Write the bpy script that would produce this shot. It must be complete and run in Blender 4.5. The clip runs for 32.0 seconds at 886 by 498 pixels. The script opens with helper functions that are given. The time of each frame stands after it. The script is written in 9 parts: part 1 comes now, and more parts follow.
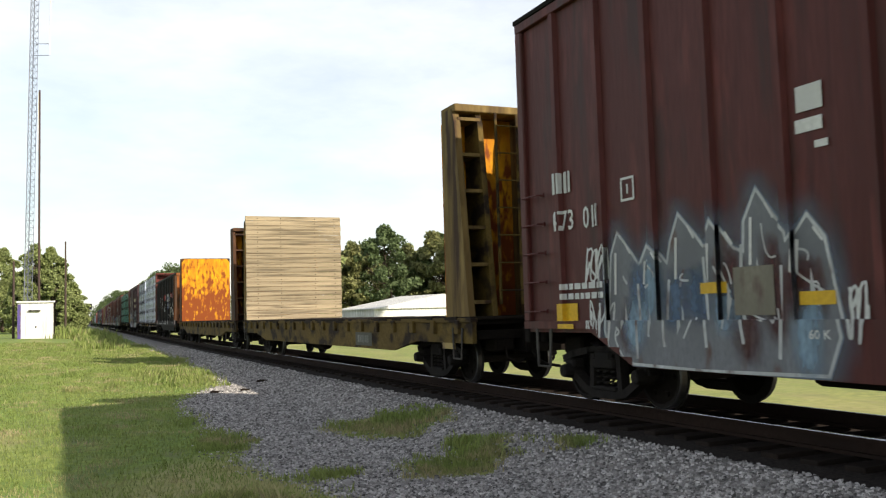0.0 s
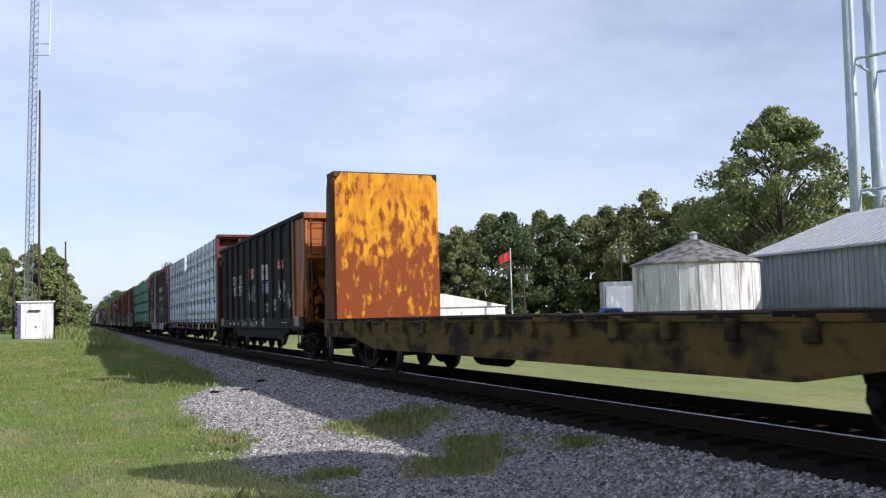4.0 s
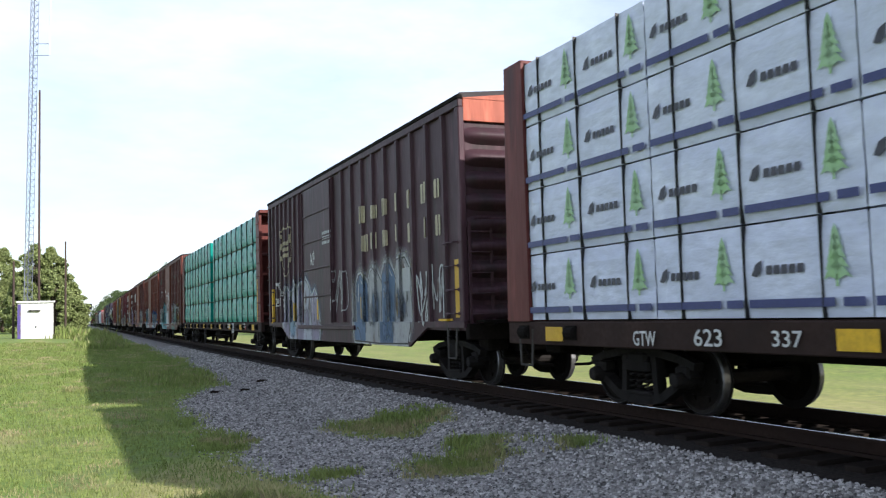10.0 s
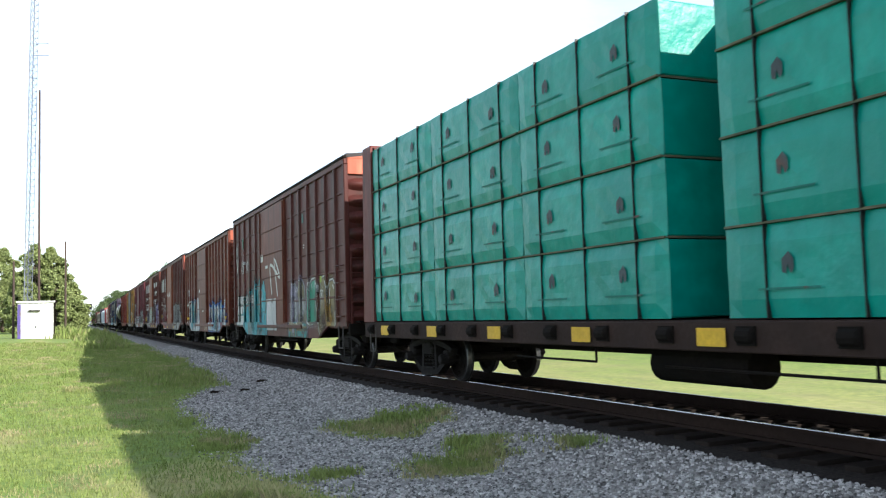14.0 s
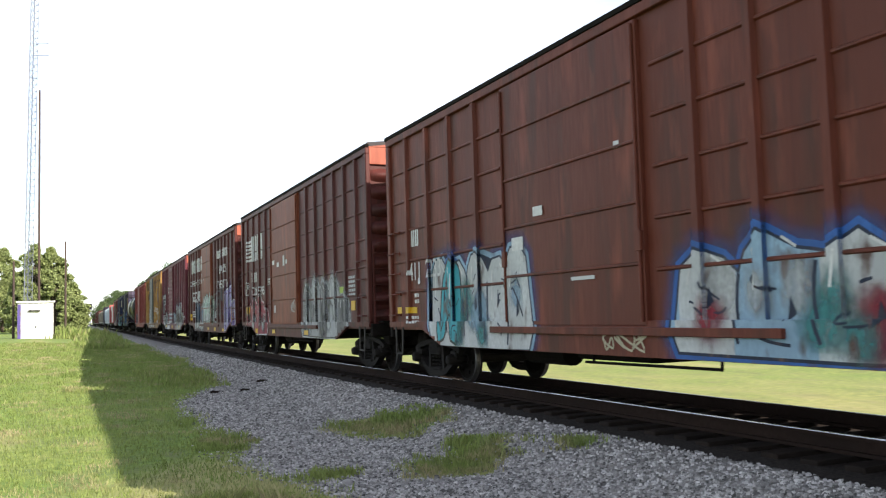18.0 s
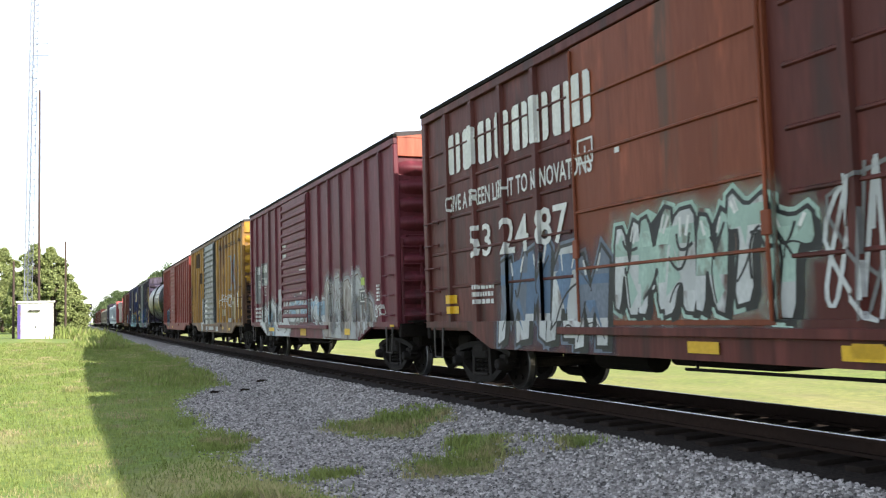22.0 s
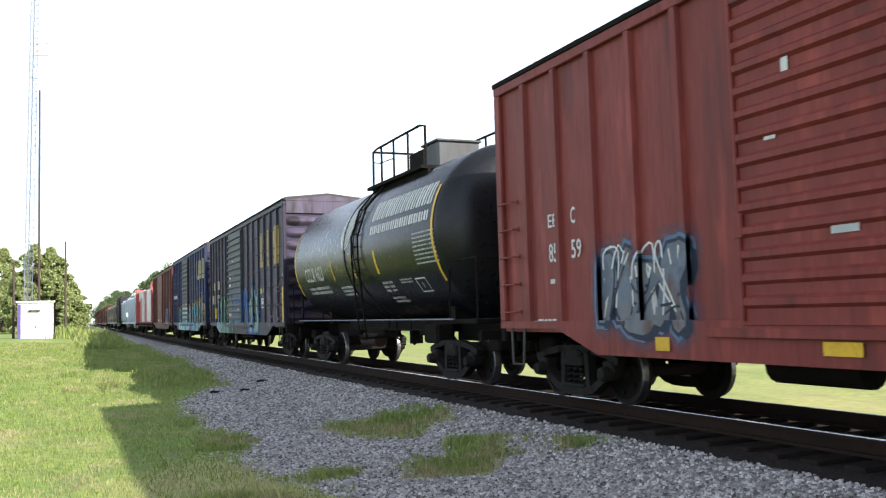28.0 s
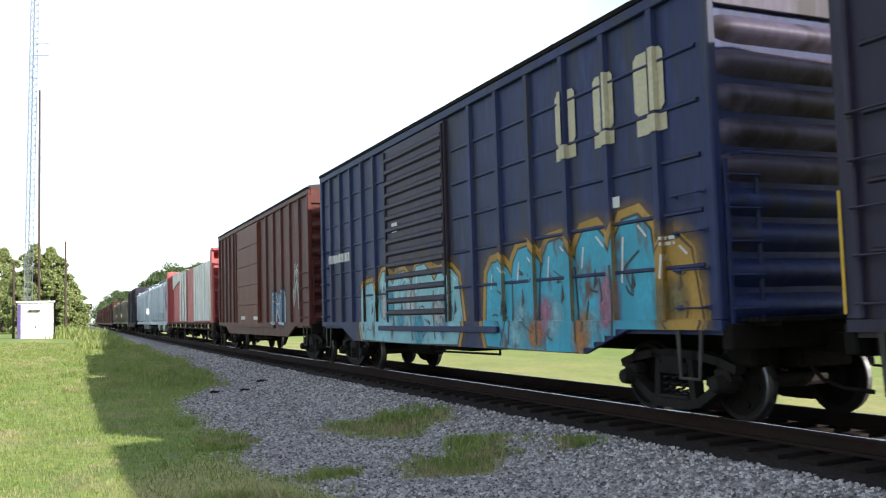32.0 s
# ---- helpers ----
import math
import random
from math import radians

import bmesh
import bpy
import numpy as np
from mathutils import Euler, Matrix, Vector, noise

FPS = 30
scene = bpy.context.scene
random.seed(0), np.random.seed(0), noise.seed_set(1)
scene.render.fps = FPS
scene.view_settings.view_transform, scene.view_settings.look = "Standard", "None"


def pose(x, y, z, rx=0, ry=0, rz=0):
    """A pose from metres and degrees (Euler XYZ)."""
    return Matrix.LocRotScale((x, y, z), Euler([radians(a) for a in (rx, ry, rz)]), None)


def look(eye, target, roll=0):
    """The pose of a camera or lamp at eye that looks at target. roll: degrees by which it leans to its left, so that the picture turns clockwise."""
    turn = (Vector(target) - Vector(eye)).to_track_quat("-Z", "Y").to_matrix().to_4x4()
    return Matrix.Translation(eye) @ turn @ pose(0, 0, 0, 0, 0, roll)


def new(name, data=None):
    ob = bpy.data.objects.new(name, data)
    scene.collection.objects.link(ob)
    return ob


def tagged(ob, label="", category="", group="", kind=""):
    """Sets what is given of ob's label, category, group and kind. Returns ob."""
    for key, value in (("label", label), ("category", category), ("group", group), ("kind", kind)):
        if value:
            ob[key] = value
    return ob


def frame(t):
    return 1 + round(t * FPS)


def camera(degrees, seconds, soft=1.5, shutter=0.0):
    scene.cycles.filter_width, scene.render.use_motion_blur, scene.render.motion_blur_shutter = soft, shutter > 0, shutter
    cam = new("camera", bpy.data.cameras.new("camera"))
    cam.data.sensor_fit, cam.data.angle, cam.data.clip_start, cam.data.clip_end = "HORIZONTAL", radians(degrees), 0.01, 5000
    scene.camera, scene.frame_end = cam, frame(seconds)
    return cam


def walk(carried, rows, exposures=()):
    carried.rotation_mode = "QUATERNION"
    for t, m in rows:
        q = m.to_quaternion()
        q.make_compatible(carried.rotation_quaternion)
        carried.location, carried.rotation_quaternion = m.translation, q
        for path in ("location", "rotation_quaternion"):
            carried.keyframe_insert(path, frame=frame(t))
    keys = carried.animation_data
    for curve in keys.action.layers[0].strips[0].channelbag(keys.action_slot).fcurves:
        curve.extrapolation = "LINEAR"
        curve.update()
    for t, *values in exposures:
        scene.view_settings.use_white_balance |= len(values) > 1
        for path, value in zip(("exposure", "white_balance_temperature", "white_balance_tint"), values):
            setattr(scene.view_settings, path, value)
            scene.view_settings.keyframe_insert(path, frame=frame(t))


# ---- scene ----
# x: across the track, y: along it, away from the eye, z: up from the rail heads
EYE = (0.0, 0.0, 1.33)
SIDE = 6.484          # near side of the cars
MID = SIDE + 1.5      # centre line of the track
BEND = 2.16e-4        # the line bends gently to the right
STRAIGHT = 60.0       # and runs straight from here on
YAW, PITCH = radians(23.92), radians(4.094)

cam = camera(53.24, 32.0, soft=1.2, shutter=0.1)
AIM = (math.sin(YAW) * math.cos(PITCH), math.cos(YAW) * math.cos(PITCH), EYE[2] + math.sin(PITCH))
walk(cam, [(0.0, look(EYE, AIM, -1.655)), (32.0, look(EYE, AIM, -1.655))],
     exposures=[(0.0, 0.8, 7000, 10), (0.4, 0.7, 6700, 10), (1.0, 0.36, 6000, 14), (2.0, 0.22, 5800, 19), (3.5, 0.26, 5800, 19), (5.5, 0.7, 6300, 8), (7.0, 0.82, 6500, 11), (8.5, 0.85, 6050, 12), (10.0, 0.92, 6050, 12), (13.0, 1.29, 6050, 7), (16.0, 1.31, 6450, 10), (20.0, 1.32, 6550, 11), (22.0, 1.51, 6500, 11), (25.0, 1.95, 6450, 11), (28.0, 1.48, 6300, 11), (32.0, 1.25, 6250, 11)])

# ---- light ----
SUN_FROM = Vector((1.0, -1.58, 1.0)).normalized()
world = bpy.data.worlds.new("sky")
scene.world = world
world.use_nodes = True
wn, wl = world.node_tree.nodes, world.node_tree.links
bg = wn["Background"]
sky = wn.new("ShaderNodeTexSky")
sky.sky_type, sky.sun_disc = "NISHITA", False
sky.sun_elevation = math.asin(SUN_FROM.z)
sky.sun_rotation = math.atan2(SUN_FROM.x, SUN_FROM.y)
# thin high cloud drawn out across the sky, hazy and bright low down, thinner and darker overhead
coord, flat = wn.new("ShaderNodeTexCoord"), wn.new("ShaderNodeMapping")
flat.inputs["Scale"].default_value = (1.0, 1.5, 3.2)
cloud, cover, veil = wn.new("ShaderNodeTexNoise"), wn.new("ShaderNodeMapRange"), wn.new("ShaderNodeMix")
cloud.inputs["Scale"].default_value, cloud.inputs["Detail"].default_value, cloud.inputs["Roughness"].default_value = 1.7, 7, 0.62
cover.inputs[1].default_value, cover.inputs[2].default_value, cover.inputs[3].default_value, cover.inputs[4].default_value = 0.3, 0.8, 0.25, 0.85
veil.data_type = "RGBA"
high, split, shade = wn.new("ShaderNodeMapRange"), wn.new("ShaderNodeSeparateXYZ"), wn.new("ShaderNodeMix")
high.inputs[1].default_value, high.inputs[2].default_value, high.inputs[3].default_value, high.inputs[4].default_value = 0.3, 0.85, 0.0, 1.0
shade.data_type = "RGBA"
shade.inputs[6].default_value, shade.inputs[7].default_value = (8.1, 8.6, 9.4, 1), (3.5, 3.65, 3.9, 1)
wl.new(coord.outputs["Generated"], split.inputs[0])
wl.new(split.outputs[2], high.inputs[0])
wl.new(high.outputs[0], shade.inputs[0])
wl.new(shade.outputs[2], veil.inputs[7])
wl.new(coord.outputs["Generated"], flat.inputs[0])
wl.new(flat.outputs[0], cloud.inputs["Vector"])
wl.new(cloud.outputs[0], cover.inputs[0])
wl.new(cover.outputs[0], veil.inputs[0])
wl.new(sky.outputs[0], veil.inputs[6])
wl.new(veil.outputs[2], bg.inputs[0])
bg.inputs[1].default_value = 0.095
sun = new("sun", bpy.data.lights.new("sun", "SUN"))
sun.data.energy, sun.data.angle, sun.data.color = 4.0, radians(0.53), (1.0, 0.93, 0.82)
sun.matrix_world = look(SUN_FROM * 100, (0, 0, 0))


# ---- materials ----
def material(name, a, b=None, rough=0.7, metal=0.0, grain=18.0, patch=1.2, stain=None, amount=0.0, streak=(1, 1, 1), bump=0.15, spread=0.0, fade=None, through_light=0.0, spec=0.3, each=0.0, faded=0.0):
    """Paint, soil or metal: two tones mixed by coarse and fine noise, an optional stain in streaks, fine relief."""
    m = bpy.data.materials.new(name)
    m.use_nodes = True
    n, l = m.node_tree.nodes, m.node_tree.links
    p = n["Principled BSDF"]
    p.inputs["Metallic"].default_value = metal
    p.inputs["Specular IOR Level"].default_value = spec
    tc = n.new("ShaderNodeTexCoord")
    info = n.new("ShaderNodeObjectInfo")
    shift = n.new("ShaderNodeVectorMath")
    shift.operation = "MULTIPLY_ADD"
    l.new(info.outputs["Random"], shift.inputs[0])
    shift.inputs[1].default_value = (37, 19, 53)
    l.new(tc.outputs["Object"], shift.inputs[2])

    def tex(scale, detail, vec, stretch=None):
        t = n.new("ShaderNodeTexNoise")
        t.inputs["Scale"].default_value, t.inputs["Detail"].default_value = scale, detail
        if stretch:
            mp = n.new("ShaderNodeMapping")
            mp.inputs["Scale"].default_value = stretch
            l.new(vec, mp.inputs[0])
            vec = mp.outputs[0]
        l.new(vec, t.inputs["Vector"])
        return t.outputs[0]

    def mix(fac, x, y):
        k = n.new("ShaderNodeMix")
        k.data_type = "RGBA"
        if fac is not None and not isinstance(fac, float):
            l.new(fac, k.inputs[0])
        for socket, v in ((k.inputs[6], x), (k.inputs[7], y)):
            if isinstance(v, tuple):
                socket.default_value = (*v, 1)
            else:
                l.new(v, socket)
        return k.outputs[2]

    def ramp(fac, lo, hi):
        r = n.new("ShaderNodeMapRange")
        r.inputs[1].default_value, r.inputs[2].default_value = lo, hi
        l.new(fac, r.inputs[0])
        return r.outputs[0]

    b = b or tuple(c * 0.72 for c in a)
    vec = shift.outputs[0]
    coarse, fine = tex(patch, 4, vec, streak), tex(grain, 5, vec, streak)
    col = mix(ramp(coarse, 0.35, 0.65), a, b)
    col = mix(ramp(fine, 0.3, 0.75), col, tuple(0.5 * (x + y) * 0.8 for x, y in zip(a, b)))
    if stain:
        s = tex(patch * 2.3, 6, vec, streak)
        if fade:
            # stain that thickens towards the foot; rust on the steel bulkheads
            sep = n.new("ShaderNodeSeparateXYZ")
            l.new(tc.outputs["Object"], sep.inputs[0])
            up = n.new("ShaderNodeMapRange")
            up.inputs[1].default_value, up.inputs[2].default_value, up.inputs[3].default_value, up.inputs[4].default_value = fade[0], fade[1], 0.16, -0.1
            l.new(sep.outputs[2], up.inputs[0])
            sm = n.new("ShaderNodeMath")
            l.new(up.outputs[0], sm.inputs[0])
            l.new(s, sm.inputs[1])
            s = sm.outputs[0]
        col = mix(ramp(s, 0.62 - amount * 0.35, 0.74 - amount * 0.3), col, stain)
    if faded:
        # chalky runs and scuffs, and thin dark runs from rivets and seams
        chalk = tex(patch * 3.1, 6, vec, (1, 1, 0.22))
        col = mix(ramp(chalk, 0.56, 0.86), col, tuple(c * 1.6 + 0.005 for c in a))
        runs = tex(patch * 5.5, 3, vec, (1, 1, 0.05))
        col = mix(ramp(runs, 0.58, 0.84), col, tuple(c * 0.45 for c in a))
    if spread:
        hs = n.new("ShaderNodeHueSaturation")
        r = n.new("ShaderNodeMapRange")
        r.inputs[3].default_value, r.inputs[4].default_value = 1 - spread, 1 + spread
        geo = n.new("ShaderNodeNewGeometry")
        l.new(geo.outputs["Random Per Island"], r.inputs[0])
        l.new(r.outputs[0], hs.inputs["Value"])
        l.new(col, hs.inputs["Color"])
        col = hs.outputs[0]
    if each:
        hs, r = n.new("ShaderNodeHueSaturation"), n.new("ShaderNodeMapRange")
        r.inputs[3].default_value, r.inputs[4].default_value = 1 - each, 1 + each
        l.new(info.outputs["Random"], r.inputs[0])
        l.new(r.outputs[0], hs.inputs["Value"])
        l.new(col, hs.inputs["Color"])
        col = hs.outputs[0]
    l.new(col, p.inputs["Base Color"])
    if through_light:
        # thin leaves let part of the light through
        tr, both = n.new("ShaderNodeBsdfTranslucent"), n.new("ShaderNodeMixShader")
        l.new(col, tr.inputs["Color"])
        both.inputs[0].default_value = through_light
        l.new(p.outputs[0], both.inputs[1])
        l.new(tr.outputs[0], both.inputs[2])
        l.new(both.outputs[0], n["Material Output"].inputs["Surface"])
    rr = n.new("ShaderNodeMapRange")
    rr.inputs[3].default_value, rr.inputs[4].default_value = max(0.05, rough - 0.12), min(1, rough + 0.12)
    l.new(fine, rr.inputs[0])
    l.new(rr.outputs[0], p.inputs["Roughness"])
    if bump:
        bp = n.new("ShaderNodeBump")
        bp.inputs["Strength"].default_value, bp.inputs["Distance"].default_value = bump, 0.02
        l.new(fine, bp.inputs["Height"])
        l.new(bp.outputs[0], p.inputs["Normal"])
    return m


RUN = (1, 1, 0.12)
def paint(name, a, stain=(0.09, 0.045, 0.03), amount=0.25, rough=0.55, b=None):
    return material(name, a, b or tuple(c * 0.7 for c in a), rough, 0, 22, 1.1, stain, amount, RUN, 0.08, spec=0.22, faded=1.0)


BROWN = paint("boxcar_brown_paint", (0.102, 0.026, 0.021), (0.048, 0.019, 0.016), 0.3)
RUSSET = paint("boxcar_russet_paint", (0.148, 0.037, 0.021), (0.075, 0.025, 0.016), 0.32)
OXIDE = paint("oxide_red_paint", (0.1, 0.025, 0.022), (0.05, 0.02, 0.018), 0.2)
# russet raised in colour to carry the sunlight on the end tops
END_RUSSET_LIT = paint("sun_faded_end_paint", (0.46, 0.12, 0.07), (0.22, 0.06, 0.035), 0.15)
MAROON = paint("maroon_paint", (0.135, 0.027, 0.039), (0.075, 0.024, 0.03), 0.15)
PLUM = paint("plum_brown_paint", (0.072, 0.035, 0.045), (0.042, 0.027, 0.03), 0.3)
DOOR_RED = paint("door_red_paint", (0.21, 0.055, 0.025), amount=0.15)
BRIGHT_RED = paint("red_paint", (0.21, 0.04, 0.032), (0.11, 0.026, 0.022), 0.15, b=(0.17, 0.034, 0.027))
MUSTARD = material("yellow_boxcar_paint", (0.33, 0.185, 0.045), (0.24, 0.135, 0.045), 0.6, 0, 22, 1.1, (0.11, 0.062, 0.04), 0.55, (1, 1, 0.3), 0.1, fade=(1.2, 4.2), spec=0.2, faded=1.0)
MUSTARD_POST = paint("yellow_post_paint", (0.42, 0.23, 0.045), (0.14, 0.07, 0.035), 0.35, b=(0.33, 0.18, 0.045))
# brighter yellow that paints the sunshine onto the upper end ribs
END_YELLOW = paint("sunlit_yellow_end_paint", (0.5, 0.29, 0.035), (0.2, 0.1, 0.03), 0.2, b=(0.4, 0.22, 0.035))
# yellow end paint, turning near-black towards its foot
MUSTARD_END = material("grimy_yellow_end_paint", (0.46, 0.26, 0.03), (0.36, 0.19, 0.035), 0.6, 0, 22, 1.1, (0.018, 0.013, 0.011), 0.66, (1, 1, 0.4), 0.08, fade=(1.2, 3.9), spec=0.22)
STEEL_DOOR = paint("grey_door_paint", (0.055, 0.066, 0.075), (0.24, 0.25, 0.25), 0.22, 0.4)
NAVY = paint("navy_paint", (0.03, 0.025, 0.05), (0.032, 0.022, 0.026), 0.34)
DOOR_SLATE = paint("slate_door_paint", (0.05, 0.063, 0.078), (0.07, 0.05, 0.045), 0.3)
BLUE = paint("blue_paint", (0.02, 0.03, 0.1), (0.026, 0.027, 0.042), 0.3)
# navy lightened to paint in the sun on the upper ends
NAVY_END_LIT = paint("faded_navy_end_paint", (0.08, 0.066, 0.105), (0.026, 0.02, 0.026), 0.42)
HOPPER = paint("sooty_hopper_paint", (0.014, 0.0125, 0.0125), (0.03, 0.018, 0.014), 0.25, 0.8)
ORANGE = paint("orange_car_paint", (0.42, 0.13, 0.03), (0.12, 0.05, 0.025), 0.4)
DECK_YELLOW = material("grimy_yellow_paint", (0.15, 0.1, 0.026), (0.09, 0.058, 0.02), 0.8, 0, 20, 1.1, (0.022, 0.014, 0.01), 0.45, (1, 0.6, 1.0), 0.12, spec=0.15)
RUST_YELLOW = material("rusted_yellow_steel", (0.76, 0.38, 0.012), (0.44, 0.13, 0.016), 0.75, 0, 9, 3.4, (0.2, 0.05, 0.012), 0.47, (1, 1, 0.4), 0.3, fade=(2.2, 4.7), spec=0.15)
TAN_STEEL = paint("weathered_tan_yellow_paint", (0.21, 0.145, 0.05), (0.045, 0.024, 0.014), 0.45, 0.8, (0.13, 0.08, 0.03))
RUST_BROWN = paint("rusty_brown_paint", (0.14, 0.06, 0.025), (0.03, 0.016, 0.012), 0.5, 0.8, (0.07, 0.035, 0.02))
BEAM_RED = paint("centre_beam_red_paint", (0.15, 0.037, 0.031), (0.06, 0.022, 0.02), 0.3)
SALMON = paint("salmon_red_paint", (0.5, 0.13, 0.13), (0.3, 0.1, 0.1), 0.15, b=(0.42, 0.1, 0.1))
PALE_GREY = paint("pale_grey_paint", (0.6, 0.66, 0.72), (0.25, 0.24, 0.23), 0.1)
TAN_GREY = paint("grimy_tan_paint", (0.3, 0.27, 0.22), (0.12, 0.1, 0.08), 0.3)
FRAME_DARK = material("grimy_black_frame", (0.008, 0.0075, 0.007), (0.016, 0.012, 0.01), 0.9, spec=0.08)
SILL_BROWN = material("rusty_sill", (0.048, 0.028, 0.023), (0.024, 0.016, 0.014), 0.8, spec=0.15)
TRUCK = material("cast_truck_steel", (0.014, 0.013, 0.0127), (0.025, 0.021, 0.019), 0.8, 0, spec=0.12)
STEP_STEEL = material("worn_step_steel", (0.075, 0.068, 0.062), (0.03, 0.026, 0.023), 0.7, spec=0.2)
TREAD = material("bright_wheel_tread", (0.22, 0.22, 0.23), (0.1, 0.1, 0.1), 0.4, 0.8)
ROOF_METAL = material("dark_roof_sheet", (0.035, 0.03, 0.032), (0.06, 0.052, 0.052), 0.6, 0.1, spec=0.15)
RAIL_SIDE = material("rusty_rail", (0.028, 0.017, 0.013), (0.018, 0.012, 0.01), 0.85, spec=0.08)
RAIL_TOP = material("polished_rail_head", (0.55, 0.55, 0.56), (0.4, 0.4, 0.4), 0.22, 1.0, bump=0.02)
TIE = material("creosoted_tie", (0.03, 0.022, 0.018), (0.016, 0.013, 0.011), 0.9, 0, 30, 3, streak=(0.2, 1, 1), spec=0.08)
WHITE = material("white_marking_paint", (0.72, 0.72, 0.7), (0.5, 0.5, 0.49), 0.6)
CREAM = material("cream_marking_paint", (0.55, 0.49, 0.34), (0.4, 0.35, 0.25), 0.6)
YELLOW = material("yellow_reflector", (0.72, 0.44, 0.02), (0.55, 0.33, 0.03), 0.5)
RED_SIGN = material("red_sign_paint", (0.5, 0.03, 0.03), (0.4, 0.03, 0.03), 0.5)
BLACK = material("black_paint", (0.012, 0.012, 0.013), (0.02, 0.02, 0.02), 0.45)
TANK_BLACK = material("glossy_black_tank_paint", (0.006, 0.007, 0.009), (0.011, 0.012, 0.014), 0.3, 0, 9, 0.8, bump=0.015, spec=0.32)
WRAP_WHITE = material("white_plastic_wrap", (0.72, 0.76, 0.9), (0.55, 0.59, 0.74), 0.4, 0, 4.5, 0.9, streak=(1, 1, 2.2), bump=1.0)
WRAP_GREEN = material("green_plastic_wrap", (0.004, 0.31, 0.25), (0.004, 0.22, 0.18), 0.35, 0, 4, 0.9, bump=0.9)
WRAP_BLUE = material("dark_blue_print", (0.045, 0.055, 0.17), (0.06, 0.07, 0.19), 0.4)
WRAP_INK = material("faded_black_print", (0.05, 0.05, 0.065), (0.08, 0.08, 0.1), 0.5)
WRAP_LEAF = material("light_green_print", (0.3, 0.52, 0.22), (0.36, 0.52, 0.34), 0.4, 0, 9, 4)
STRAP = material("black_strap", (0.02, 0.02, 0.02), None, 0.5)
PLANK = material("weathered_plank", (0.38, 0.305, 0.2), (0.26, 0.21, 0.14), 0.85, 0, 30, 1.6, (0.15, 0.12, 0.08), 0.4, (0.15, 1, 3), each=0.16)
SILL_TAN = material("dusty_bearer_wood", (0.16, 0.14, 0.09), (0.05, 0.07, 0.05), 0.9, 0, 9, 3)
GRAVEL = material("grey_ballast_bed", (0.27, 0.25, 0.24), (0.16, 0.15, 0.145), 0.95, 0, 38, 2.0, bump=0.8)
STONE = material("grey_ballast_stone", (0.44, 0.42, 0.405), (0.22, 0.208, 0.2), 0.9, 0, 25, 6, spread=0.75, spec=0.12)
DARK_BED = material("oily_track_ballast", (0.05, 0.04, 0.034), (0.03, 0.025, 0.022), 0.95, 0, 40, 2, bump=0.9)
SHED_WHITE = paint("white_shed_paint", (0.8, 0.8, 0.78), (0.5, 0.47, 0.42), 0.1)
GREY_SHEET = paint("grey_metal_sheet", (0.3, 0.34, 0.36), (0.3, 0.3, 0.3), 0.1, 0.45)
TANK_ROOF = paint("stained_tank_roof", (0.3, 0.29, 0.27), (0.07, 0.06, 0.055), 0.5, 0.7)
ROOF_SHEET = paint("pale_metal_roof", (0.5, 0.53, 0.55), (0.4, 0.4, 0.4), 0.1, 0.4)
MANWAY_GREY = paint("dark_grey_fittings", (0.07, 0.075, 0.08), (0.03, 0.03, 0.03), 0.4)
TANK_WHITE = paint("white_tank_paint", (0.8, 0.79, 0.77), (0.3, 0.25, 0.21), 0.22)
LEG_BLUE = paint("pale_blue_steel", (0.55, 0.63, 0.7), (0.45, 0.5, 0.55), 0.1, 0.4)
MAST = material("galvanised_mast", (0.2, 0.22, 0.26), (0.14, 0.155, 0.19), 0.6, 0.3)
POLE = material("brown_wooden_pole", (0.085, 0.056, 0.045), (0.05, 0.035, 0.032), 0.9, streak=(1, 1, 0.1))
BARK = material("bark", (0.1, 0.075, 0.055), (0.06, 0.045, 0.035), 0.95)
LEAF = material("broadleaf_foliage", (0.31, 0.355, 0.14), (0.2, 0.245, 0.09), 0.6, 0, 3, 0.4, spread=0.4, through_light=0.35)
LEAF_FAR = material("distant_foliage", (0.27, 0.27, 0.11), (0.17, 0.2, 0.08), 0.7, 0, 2, 0.2, spread=0.4, through_light=0.35)
LEAF_DARK = material("shaded_foliage", (0.14, 0.19, 0.08), (0.085, 0.125, 0.05), 0.7, 0, 2, 0.2, spread=0.4, through_light=0.3)
BLADE = material("grass_blade", (0.205, 0.285, 0.072), (0.28, 0.315, 0.1), 0.6, 0, 2, 0.4, (0.36, 0.31, 0.17), 0.25, spread=0.28, through_light=0.4)
BRACKET = paint("grey_pink_bracket_paint", (0.3, 0.2, 0.18), (0.1, 0.06, 0.05), 0.2)
END_PRINT = material("faded_end_lettering", (0.2, 0.17, 0.14), (0.12, 0.1, 0.08), 0.8)


